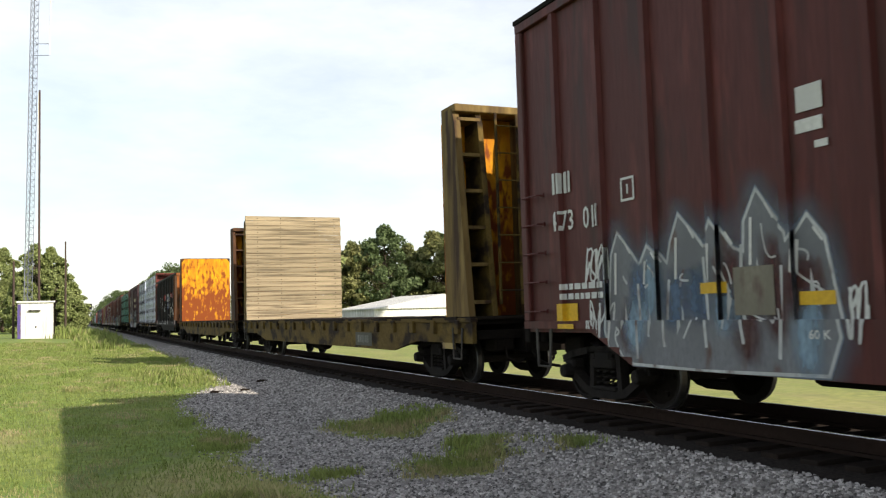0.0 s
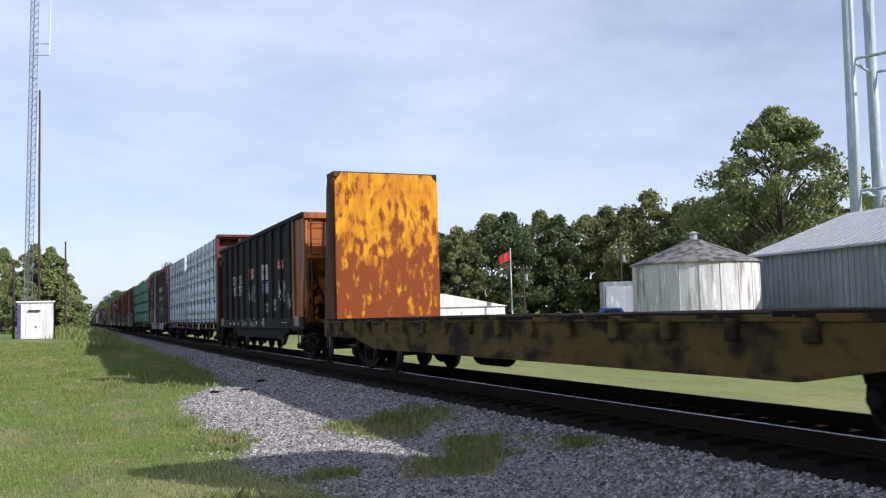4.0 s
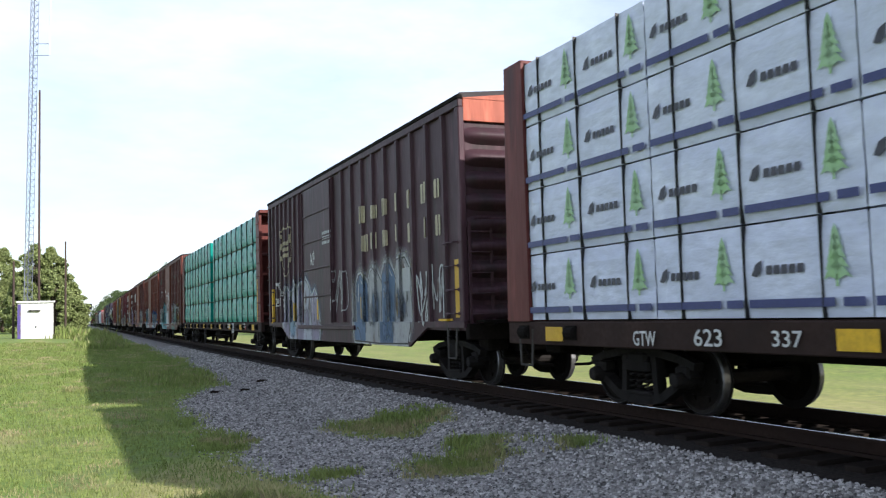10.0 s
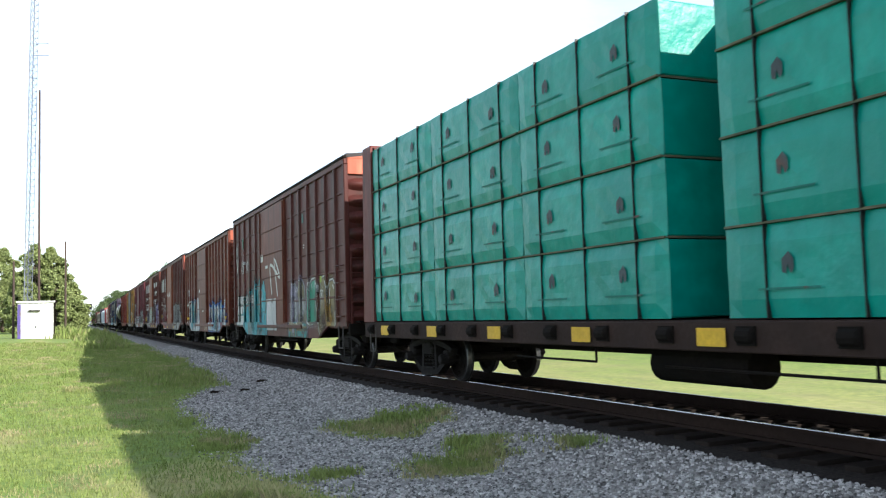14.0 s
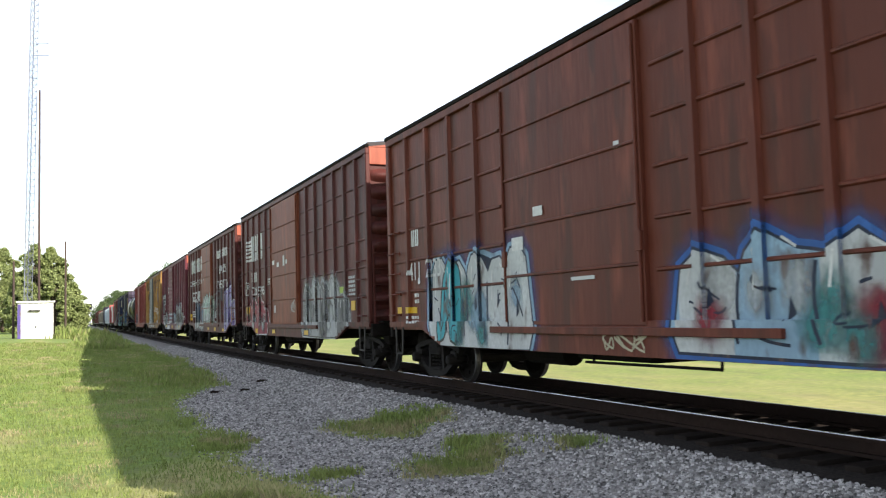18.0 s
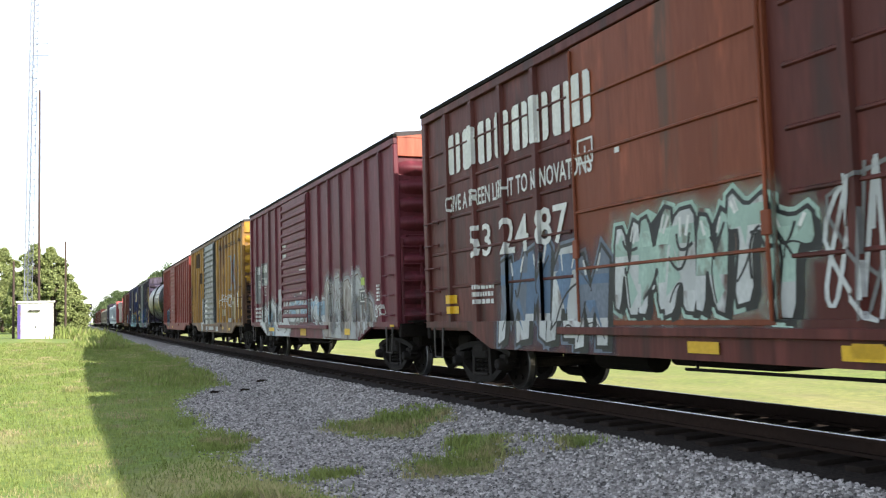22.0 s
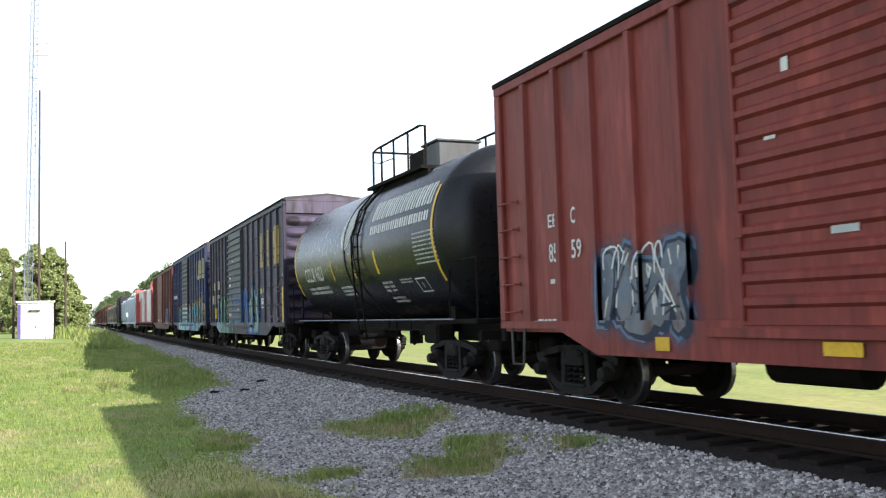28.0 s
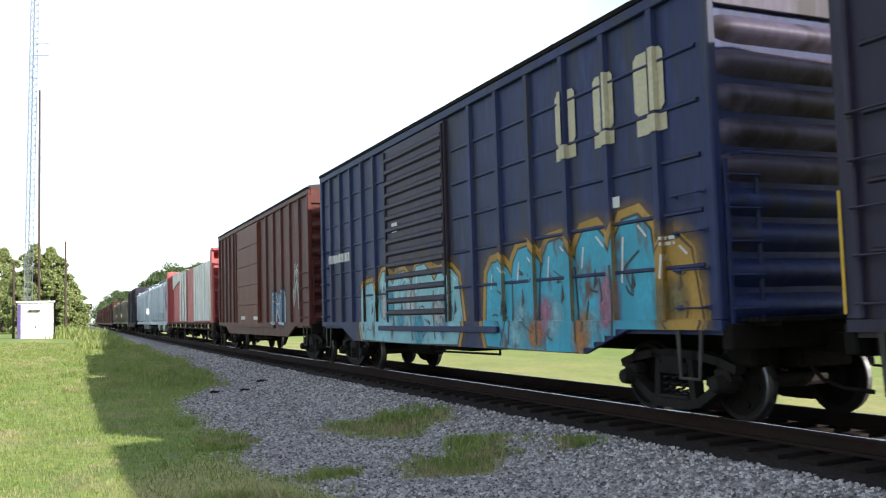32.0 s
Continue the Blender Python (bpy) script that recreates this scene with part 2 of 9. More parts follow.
# ---- mesh helpers ----
class Build:
    def __init__(self):
        self.v, self.f = [], []

    def add(self, verts, faces):
        k = len(self.v)
        self.v += [tuple(p) for p in verts]
        self.f += [tuple(i + k for i in q) for q in faces]
        return self

    def box(self, x0, x1, y0, y1, z0, z1, c=0.0):
        if not c:
            v = [(x, y, z) for z in (z0, z1) for y in (y0, y1) for x in (x0, x1)]
            return self.add(v, [(0, 2, 3, 1), (4, 5, 7, 6), (0, 1, 5, 4), (2, 6, 7, 3), (0, 4, 6, 2), (1, 3, 7, 5)])
        # chamfered: octagon in plan at three heights
        def ring(z, i):
            a, b, p, q = x0 + i, x1 - i, y0 + i, y1 - i
            return [(a + c, p, z), (b - c, p, z), (b, p + c, z), (b, q - c, z), (b - c, q, z), (a + c, q, z), (a, q - c, z), (a, p + c, z)]
        k = c * 0.7
        rings = [ring(z0, k), ring(z0 + k, 0), ring(z1 - k, 0), ring(z1, k)]
        v = [p for r in rings for p in r]
        f = [tuple(range(7, -1, -1)), tuple(range(24, 32))]
        for r in range(3):
            f += [(r * 8 + i, r * 8 + (i + 1) % 8, r * 8 + 8 + (i + 1) % 8, r * 8 + 8 + i) for i in range(8)]
        return self.add(v, f)

    def prism(self, poly, lo, hi, axis="x"):
        """A polygon in the two other axes, drawn out along axis."""
        n = len(poly)
        put = {"x": lambda a, p: (a, p[0], p[1]), "y": lambda a, p: (p[0], a, p[1]), "z": lambda a, p: (p[0], p[1], a)}[axis]
        v = [put(lo, p) for p in poly] + [put(hi, p) for p in poly]
        return self.add(v, [tuple(range(n))[::-1], tuple(range(n, 2 * n))] + [(i, (i + 1) % n, n + (i + 1) % n, n + i) for i in range(n)])

    def tube(self, p, q, r, n=8, r2=None):
        p, q = Vector(p), Vector(q)
        w = (q - p).normalized()
        a = w.orthogonal().normalized()
        b = w.cross(a)
        r2 = r if r2 is None else r2
        ring = [(math.cos(k * math.tau / n), math.sin(k * math.tau / n)) for k in range(n)]
        v = [p + (a * c + b * s) * r for c, s in ring] + [q + (a * c + b * s) * r2 for c, s in ring]
        return self.add(v, [tuple(range(n))[::-1], tuple(range(n, 2 * n))] + [(i, (i + 1) % n, n + (i + 1) % n, n + i) for i in range(n)])

    def path(self, pts, r, n=6):
        """One bent bar through all the points."""
        pts = [Vector(p) for p in pts]
        v, f, a = [], [], None
        for i, p in enumerate(pts):
            w = (pts[min(i + 1, len(pts) - 1)] - pts[max(i - 1, 0)]).normalized()
            a = w.orthogonal() if a is None else a - w * a.dot(w)
            if a.length < 1e-4:
                a = w.orthogonal()
            a = a.normalized()
            b = w.cross(a)
            v += [p + (a * math.cos(k * math.tau / n) + b * math.sin(k * math.tau / n)) * r for k in range(n)]
        for i in range(len(pts) - 1):
            f += [(i * n + k, i * n + (k + 1) % n, i * n + n + (k + 1) % n, i * n + n + k) for k in range(n)]
        f += [tuple(range(n))[::-1], tuple(range((len(pts) - 1) * n, len(pts) * n))]
        return self.add(v, f)

    def lathe(self, prof, n=24, axis="x", at=(0, 0, 0)):
        """prof: (along, radius) pairs."""
        v, f = [], []
        for a, r in prof:
            for k in range(n):
                c, s = r * math.cos(k * math.tau / n), r * math.sin(k * math.tau / n)
                p = {"x": (a, c, s), "y": (c, a, s), "z": (c, s, a)}[axis]
                v.append((p[0] + at[0], p[1] + at[1], p[2] + at[2]))
        for i in range(len(prof) - 1):
            f += [(i * n + k, i * n + (k + 1) % n, i * n + n + (k + 1) % n, i * n + n + k) for k in range(n)]
        f += [tuple(range(n))[::-1], tuple(range((len(prof) - 1) * n, len(prof) * n))]
        return self.add(v, f)

    def mesh(self, name, mat, smooth=False):
        me = bpy.data.meshes.new(name)
        me.from_pydata(self.v, [], self.f)
        if smooth:
            me.polygons.foreach_set("use_smooth", [True] * len(me.polygons))
        me.materials.append(mat)
        b = bmesh.new()
        b.from_mesh(me)
        bmesh.ops.recalc_face_normals(b, faces=b.faces)
        b.to_mesh(me)
        b.free()
        return me


MESHES = {}
def shared(key, make):
    if key not in MESHES:
        MESHES[key] = make()
    return MESHES[key]


def part(name, me, parent, at=None, label=""):
    ob = new(name, me)
    ob.parent = parent
    if at is not None:
        ob.matrix_basis = at
    return tagged(ob, label) if label else ob


def thing(name, label, category, group="", me=None, at=None, kind=""):
    ob = new(name, me)
    if me is None:
        ob.empty_display_size = 0.2
    if at is not None:
        ob.matrix_basis = at
    return tagged(ob, label, category, group, kind)


def glyphs(text, mat, bold=0.0, spacing=1.0):
    """Lettering as a flat mesh, cap height 1, starting at the origin."""
    def make():
        cu = bpy.data.curves.new("lettering", "FONT")
        cu.body, cu.size, cu.offset, cu.space_character, cu.resolution_u = text, 1.37, bold, spacing, 2
        cu.align_x = "CENTER"
        ob = bpy.data.objects.new("lettering", cu)
        me = bpy.data.meshes.new_from_object(ob)
        bpy.data.objects.remove(ob)
        me.materials.clear()
        me.materials.append(mat)
        return me
    return shared(("text", text, mat.name, bold, spacing), make)


# how the train runs
SPEED, GAIN = 8.853, 0.01551
def run(t):
    return SPEED * t + GAIN * (t - 16) ** 2


def track_x(y):
    y = max(y, 0.0)
    return MID + (BEND * y * y if y < STRAIGHT else BEND * STRAIGHT * (2 * y - STRAIGHT))


def on_track(y):
    y1 = min(max(y, 0.0), STRAIGHT)
    return pose(track_x(y), y, 0, 0, 0, -math.degrees(math.atan(2 * BEND * y1)))


CARS = []       # (thing, its place along the train, its place on its car)
WHEELS = []


# ---- rolling stock: shared gear ----
R_WHEEL = 0.43
def wheelset_mesh():
    b = Build()
    for s in (-1, 1):
        b.lathe([(s * 0.80, 0.10), (s * 0.775, 0.2), (s * 0.775, R_WHEEL - 0.08), (s * 0.80, R_WHEEL - 0.06), (s * 0.80, R_WHEEL - 0.016), (s * 0.785, R_WHEEL), (s * 0.70, R_WHEEL + 0.004), (s * 0.685, R_WHEEL + 0.03),
                 (s * 0.67, R_WHEEL + 0.02), (s * 0.66, R_WHEEL - 0.08), (s * 0.71, R_WHEEL - 0.12), (s * 0.69, 0.14), (s * 0.65, 0.1)], 28)
        for k in range(6):
            a = k * math.tau / 6
            b.box(s * 0.775, s * 0.805, 0.26 * math.cos(a) - 0.03, 0.26 * math.cos(a) + 0.03, 0.26 * math.sin(a) - 0.03, 0.26 * math.sin(a) + 0.03)
    b.lathe([(-1.02, 0.075), (-0.66, 0.085), (0.66, 0.085), (1.02, 0.075)], 10)
    me = b.mesh("wheelset", TRUCK)
    me.materials.append(TREAD)
    me.materials.append(FRAME_DARK)
    for p in me.polygons:
        r = math.hypot(p.center.y, p.center.z)
        if R_WHEEL - 0.012 < r < R_WHEEL + 0.006 and len(p.vertices) == 4:
            p.material_index = 1
        elif 0.12 < r < R_WHEEL - 0.045:
            p.material_index = 2
    return me


def frame_mesh():
    """Cast side frame with its windows, in the plane x = 0."""
    b = Build()
    def bar(pts, h, w=0.07):
        for (y0, z0), (y1, z1) in zip(pts, pts[1:]):
            dy, dz = y1 - y0, z1 - z0
            k = math.hypot(dy, dz)
            ny, nz = -dz / k * h, dy / k * h
            ey, ez = dy / k * h * 0.5, dz / k * h * 0.5
            b.prism([(y0 - ny - ey, z0 - nz - ez), (y1 - ny + ey, z1 - nz + ez), (y1 + ny + ey, z1 + nz + ez), (y0 + ny - ey, z0 + nz - ez)], -w, w)
    for s in (-1, 1):
        bar([(s * 1.06, 0.6), (s * 0.8, 0.68), (s * 0.4, 0.74), (0, 0.75)], 0.05)
        bar([(s * 0.98, 0.5), (s * 0.7, 0.33), (s * 0.46, 0.19), (s * 0.24, 0.145), (0, 0.14)], 0.055, 0.08)
        bar([(s * 0.34, 0.2), (s * 0.3, 0.7)], 0.05)
        # journal end with its bearing cap
        b.box(-0.1, 0.1, s * 0.87 - 0.13, s * 0.87 + 0.13, 0.46, 0.6, 0.03)
        b.lathe([(-0.22, 0.06), (-0.21, 0.085), (-0.16, 0.1), (-0.05, 0.115), (0.06, 0.115)], 14, "x", (0, s * 0.87, R_WHEEL))
        for k in range(3):
            a = k * math.tau / 3 + 0.5
            b.lathe([(-0.225, 0.012), (-0.2, 0.014)], 6, "x", (0, s * 0.87 + 0.055 * math.cos(a), R_WHEEL + 0.055 * math.sin(a)))
    b.box(-0.12, 0.1, -0.27, 0.27, 0.5, 0.64, 0.03)
    b.box(-0.1, 0.1, -0.26, 0.26, 0.2, 0.25, 0.015)
    return b.mesh("side_frame", TRUCK)


def spring_mesh():
    b = Build()
    pts = [(0.07 * math.cos(k * 0.9), 0.07 * math.sin(k * 0.9), 0.26 + k * 0.0115) for k in range(26)]
    b.path(pts, 0.016, 4)
    return b.mesh("coil_spring", TRUCK)


def bolster_mesh():
    b = Build()
    b.box(-1.1, 1.1, -0.2, 0.2, 0.5, 0.74, 0.04)
    b.lathe([(0.74, 0.22), (0.9, 0.22)], 16, "z")
    for s in (-1, 1):
        b.box(-0.85, 0.85, s * 0.38 - 0.05, s * 0.38 + 0.05, 0.36, 0.48, 0.02)
        b.box(s * 0.55 - 0.12, s * 0.55 + 0.12, 0.36, 0.46, 0.3, 0.62)
        b.box(s * 0.55 - 0.12, s * 0.55 + 0.12, -0.46, -0.36, 0.3, 0.62)
    return b.mesh("truck", TRUCK)


def truck(car, y):
    t = part("truck", shared("bolster", bolster_mesh), car, pose(0, y, 0))
    for s in (-1, 1):
        part("side_frame", shared("side_frame", frame_mesh), t, pose(s * 0.98, 0, 0))
        for y2 in (-0.17, 0.0, 0.17):
            part("coil_spring", shared("spring", spring_mesh), t, pose(s * 0.98, y2, 0))
        w = part("wheelset", shared("wheelset", wheelset_mesh), t, pose(0, s * 0.87, R_WHEEL))
        WHEELS.append((w, s * 0.87))


def coupler_mesh():
    b = Build()
    b.box(-0.1, 0.1, 0.0, 0.62, 0.78, 0.98, 0.03)
    b.box(-0.2, 0.13, 0.5, 0.82, 0.74, 1.02, 0.06)
    b.box(0.06, 0.2, 0.55, 0.76, 0.76, 1.0, 0.04)
    b.box(-0.42, 0.42, -0.95, 0.06, 0.6, 1.06, 0.03).box(-1.3, 1.3, -0.16, -0.02, 0.84, 1.0, 0.02).box(0.55, 0.95, -0.5, -0.05, 0.62, 0.9, 0.04).box(-0.95, -0.6, -0.6, -0.1, 0.66, 0.92, 0.04)
    b.path([(0.75, -0.05, 0.7), (0.76, 0.05, 0.5), (0.6, 0.12, 0.42), (0.5, 0.2, 0.5)], 0.02)
    b.path([(0.3, 0.0, 0.82), (0.32, 0.14, 0.62), (0.31, 0.3, 0.48), (0.26, 0.52, 0.4), (0.2, 0.85, 0.38)], 0.025)
    b.path([(-1.2, 0.05, 0.95), (-0.7, 0.2, 0.9), (-0.2, 0.25, 0.85)], 0.016)
    b.path([(-1.25, 0.05, 1.0), (-1.25, 0.1, 0.86), (-1.18, 0.1, 0.84)], 0.014)
    return b.mesh("coupler", FRAME_DARK)


def couplers(car, L, reach=0.0):
    for s in (-1, 1):
        part("coupler", shared("coupler", coupler_mesh), car, pose(0, s * (L / 2 + reach), 0, 0, 0, 0 if s > 0 else 180))


def ladder(car, x, y, z0, z1, rungs, mat, width=0.42, along="y"):
    h = z1 - z0
    stile = shared(("stile", round(h, 2), mat.name), lambda: Build().box(-0.02, 0.012, -0.025, 0.025, 0, h, 0.006).mesh("ladder", mat))
    rung = shared(("rung", mat.name, width), lambda: Build().path([(0, 0, 0), (-0.06, 0.0, 0), (-0.06, width, 0), (0, width, 0)], 0.013, 6).mesh("rung", mat))
    root = part("ladder", stile, car, pose(x, y, z0, 0, 0, 0 if along == "y" else 90) @ pose(0, -width / 2, 0))
    part("stile", stile, root, pose(0, width, 0))
    for k in range(rungs):
        part("rung", rung, root, pose(0, 0, h * (k + 0.5) / rungs))
    return root


def grabs(car, x, y, z0, step, count, mat, width=0.5):
    def make():
        b = Build()
        for s in (-1, 1):
            b.box(-0.012, 0.02, s * width / 2 - 0.03, s * width / 2 + 0.03, -0.03, 0.03)
        b.path([(0, -width / 2, 0), (-0.08, -width / 2 + 0.02, 0), (-0.08, width / 2 - 0.02, 0), (0, width / 2, 0)], 0.013, 6)
        return b.mesh("grab_iron", mat)
    me = shared(("grab", mat.name, width), make)
    for k in range(count):
        part("grab_iron", me, car, pose(x, y, z0 + k * step))


def stirrup(car, L, mat):
    def make():
        b = Build()
        b.prism([(-0.23, 0.05), (-0.17, 0.05), (-0.12, -0.5), (-0.16, -0.5)], -0.03, -0.01).prism([(0.17, 0.05), (0.23, 0.05), (0.2, -0.5), (0.16, -0.5)], -0.03, -0.01)
        b.path([(-0.02, -0.15, -0.49), (-0.02, 0.18, -0.49)], 0.018, 6)
        return b.mesh("stirrup", STEP_STEEL)
    for sx in (-1, 1):
        for sy in (-1, 1):
            part("stirrup", shared("stirrup", make), car, pose(sx * 1.46, sy * (L / 2 - 0.55), 1.0, 0, 0, 0 if sx < 0 else 180))


FACE = Matrix(((0, 0, -1, 0), (-1, 0, 0, 0), (0, 1, 0, 0), (0, 0, 0, 1)))    # flat work on the near side
FRONT = Matrix(((1, 0, 0, 0), (0, 0, -1, 0), (0, 1, 0, 0), (0, 0, 0, 1)))    # on the leading end


PROFILE = {}    # per car: stretches of its near side and how far out each lies


def clip(poly, axis, lo, hi):
    for bound, sign in ((lo, 1), (hi, -1)):
        out = []
        for i in range(len(poly)):
            p, q = poly[i - 1], poly[i]
            a, b = sign * (p[axis] - bound), sign * (q[axis] - bound)
            if (a >= 0) != (b >= 0):
                t = a / (a - b)
                out.append((p[0] + (q[0] - p[0]) * t, p[1] + (q[1] - p[1]) * t))
            if b >= 0:
                out.append(q)
        poly = out
        if len(poly) < 3:
            return []
    return poly


def bridge(faces, left, right, axis, bound):
    """Joins two neighbouring patches of paint along their common cut."""
    ends = [sorted([(p[1 - axis], i) for i, p in zip(*side) if abs(p[axis] - bound) < 1e-6]) for side in (left, right)]
    if len(ends[0]) == len(ends[1]) and len(ends[0]) % 2 == 0:
        for k in range(0, len(ends[0]), 2):
            (z0, a0), (z1, a1) = ends[0][k:k + 2]
            (w0, b0), (w1, b1) = ends[1][k:k + 2]
            if abs(z0 - w0) < 1e-5 and abs(z1 - w1) < 1e-5 and z1 - z0 > 1e-4:
                faces.append((a0, a1, b1, b0))


def decal(name, car, y, z, polys, mat, off=0.004, label="", parent=None):
    """Thin paint on the near side: outlines in (u to the right, v up) about (y, z), laid over sheets, posts and door alike."""
    strips = PROFILE.get(car.name, [(-99, 99, -1.505, -9)])
    v, f = [], []
    for poly in polys:
        world_poly = [(y - u, z + w) for u, w in poly]
        lo, hi = min(p[0] for p in world_poly), max(p[0] for p in world_poly)
        last = {}
        for s0, s1, x, low in strips:
            if s1 < lo or s0 > hi:
                continue
            here = {}
            for band, (z0, z1, xx) in enumerate(((low, 1.165, -1.5), (1.165, 9, x)) if len(strips) > 1 else ((-9, 9, x),)):
                q = clip(clip(world_poly, 0, s0, s1), 1, z0, z1) if len(strips) > 1 else world_poly
                if len(q) > 2:
                    k = len(v)
                    v += [(xx - off, p[0], p[1]) for p in q]
                    f.append(tuple(range(k, k + len(q))))
                    here[band] = (range(k, k + len(q)), q)
                    if band in last:
                        bridge(f, last[band], here[band], 0, s0)
            if 0 in here and 1 in here:
                bridge(f, here[0], here[1], 1, 1.165)
            last = here
    me = bpy.data.meshes.new(name)
    me.from_pydata(v, [], f)
    me.materials.append(mat)
    return part(name, me, parent or car, None, label)


def rect(u0, v0, u1, v1):
    return [(u0, v0), (u1, v0), (u1, v1), (u0, v1)]


def letter_polys(text, w, h):
    """Outlines of the built-in font's letters, fitted into w by h, centred in u."""
    me = glyphs(text, WHITE, 0.015)
    pts = [(p.co.x, p.co.y) for p in me.vertices]
    u0, u1 = min(p[0] for p in pts), max(p[0] for p in pts)
    v0, v1 = min(p[1] for p in pts), max(p[1] for p in pts)
    if not any(c in "gjpqy" for c in text):
        v0 = max(v0, -0.02)
    fit = lambda p: ((p[0] - (u0 + u1) / 2) / (u1 - u0) * w, (p[1] - v0) / (v1 - v0) * h)
    return [[fit(pts[i]) for i in q.vertices] for q in me.polygons]


def islands(polys):
    """Groups of outlines that touch: one group a letter."""
    groups = []
    for poly in polys:
        keys = {(round(u, 4), round(v, 4)) for u, v in poly}
        touching = [g for g in groups if g[0] & keys]
        merged = (set(keys), [poly])
        for g in touching:
            merged = (merged[0] | g[0], g[1] + merged[1])
            groups.remove(g)
        groups.append(merged)
    return [g[1] for g in groups]


def words(car, text, y, z, w, h, mat, off=0.0175):
    for group in islands(letter_polys(text, w, h)):
        decal("letter", car, y, z, group, mat, off)


def plate(car, y, z, w, h, mat, name="reflector", label=""):
    return decal(name, car, y, z, [rect(-w / 2, 0, w / 2, h)], mat, 0.0155, label)


def print_polys(w, h, rows, seed):
    rnd = random.Random(seed)
    thick = 0.3 if rows < 6 else 0.19
    out = []
    for r in range(rows):
        v = h * (1 - (r + 0.5) / rows)
        u = -w / 2
        while u < w / 2 - 0.02:
            e = min(u + rnd.uniform(0.05, 0.16), w / 2)
            out.append(rect(u, v - h / rows * thick, e, v + h / rows * thick))
            u = e + 0.035
    return out


def bars(car, y, z, w, h, rows, mat, off=0.0175):
    """Small print that cannot be read: short bars."""
    return tagged(decal("small_print", car, y, z, print_polys(w, h, rows, int(abs(y * 100) + z * 10)), mat, off), kind="stuff")


def block_polys(w, h, n):
    """Plain upright bars of a letter's weight in place of a name: a broad and a narrow one side by side."""
    out, step = [], w / n
    for k in range(n):
        wide = step * (0.8 if n > 1 else 1.0)
        a, b = -w / 2 + k * step + (step - wide) / 2, -w / 2 + k * step + (step + wide) / 2
        c = min(0.12 * wide, 0.1 * h)
        m = a + wide * 0.46
        out.append([[(a + c, 0), (m, 0), (m, h), (a + c, h), (a, h - c), (a, c)], [(m + wide * 0.2, 0), (b - c, 0), (b, c), (b, h - c), (b - c, h), (m + wide * 0.2, h)]])
    return out


def blocks(car, y, z, w, h, n, mat, off=0.0175):
    for polys in block_polys(w, h, n):
        decal("name_bar", car, y, z, polys, mat, off)


def stripes(car, y, z, w, h, n, mat):
    return decal("name_stripes", car, y, z, [[(-w / 2, h * k / n), (w / 2, h * k / n), (w / 2, h * (k + 0.6) / n), (-w / 2, h * (k + 0.6) / n)] for k in range(n)], mat)


def ring_polys(w, h, t):
    return [rect(-w / 2, 0, w / 2, t), rect(-w / 2, h - t, w / 2, h), rect(-w / 2, t, -w / 2 + t, h - t), rect(w / 2 - t, t, w / 2, h - t), rect(-t / 2, h * 0.3, t / 2, h * 0.7)]


def ring(car, y, z, w, h, mat, off=0.0175):
    return decal("stencil_box", car, y, z, ring_polys(w, h, 0.03), mat, off)


def ribbon(pts, w):
    v, f = stroke(pts, w)
    return [[v[i][:2] for i in q] for q in f]


def shield(car, y, z, w, h, mat):
    """A shield's outline, stroke by stroke."""
    pts = [(-0.5, 0.86), (-0.3, 0.95), (-0.1, 0.9), (0.1, 0.9), (0.3, 1.0), (0.5, 0.86), (0.44, 0.7), (0.5, 0.45), (0.42, 0.2), (0.0, 0.0), (-0.42, 0.2), (-0.5, 0.45), (-0.44, 0.7), (-0.5, 0.86)]
    root = None
    for p, q in zip(pts, pts[1:]):
        d = decal("emblem_stroke" if root else "emblem", car, y, z, ribbon([(p[0] * w, p[1] * h), (q[0] * w, q[1] * h)], 0.035), mat, 0.0175, "", root)
        root = root or d


def cross(car, y, z, w, h, a, b):
    """Two crossing arms with a worn oval field behind them."""
    oval = [(w * 0.46 * math.cos(k * math.tau / 18), h / 2 + h * 0.34 * math.sin(k * math.tau / 18)) for k in range(18)]
    d = decal("emblem", car, y, z, [oval], b, 0.006)
    decal("emblem_arm", car, y, z, [[(-w / 2, 0), (-w / 4, 0), (0, h * 0.36), (w / 4, 0), (w / 2, 0), (w * 0.12, h * 0.5), (w / 2, h), (w / 4, h), (0, h * 0.64), (-w / 4, h), (-w / 2, h), (-w * 0.12, h * 0.5)]], a, 0.009, "", d)
    return d


def stroke(pts, w):
    """A flat ribbon along pts."""
    v, n = [], len(pts)
    for i, (u, z) in enumerate(pts):
        p, q = pts[max(i - 1, 0)], pts[min(i + 1, n - 1)]
        du, dz = q[0] - p[0], q[1] - p[1]
        k = math.hypot(du, dz) or 1
        nu, nz = -dz / k * w / 2, du / k * w / 2
        v += [(u + nu, z + nz, 0), (u - nu, z - nz, 0)]
    return v, [(2 * i, 2 * i + 1, 2 * i + 3, 2 * i + 2) for i in range(n - 1)]


SPRAY = {}
def spray(name, a, b=None):
    if name not in SPRAY:
        SPRAY[name] = material("spray_" + name, a, b or tuple(c * 0.6 for c in a), 0.6, 0, 26, 1.5, (0.1, 0.06, 0.05), 0.12, (1, 1, 0.5), bump=0.0)
    return SPRAY[name]


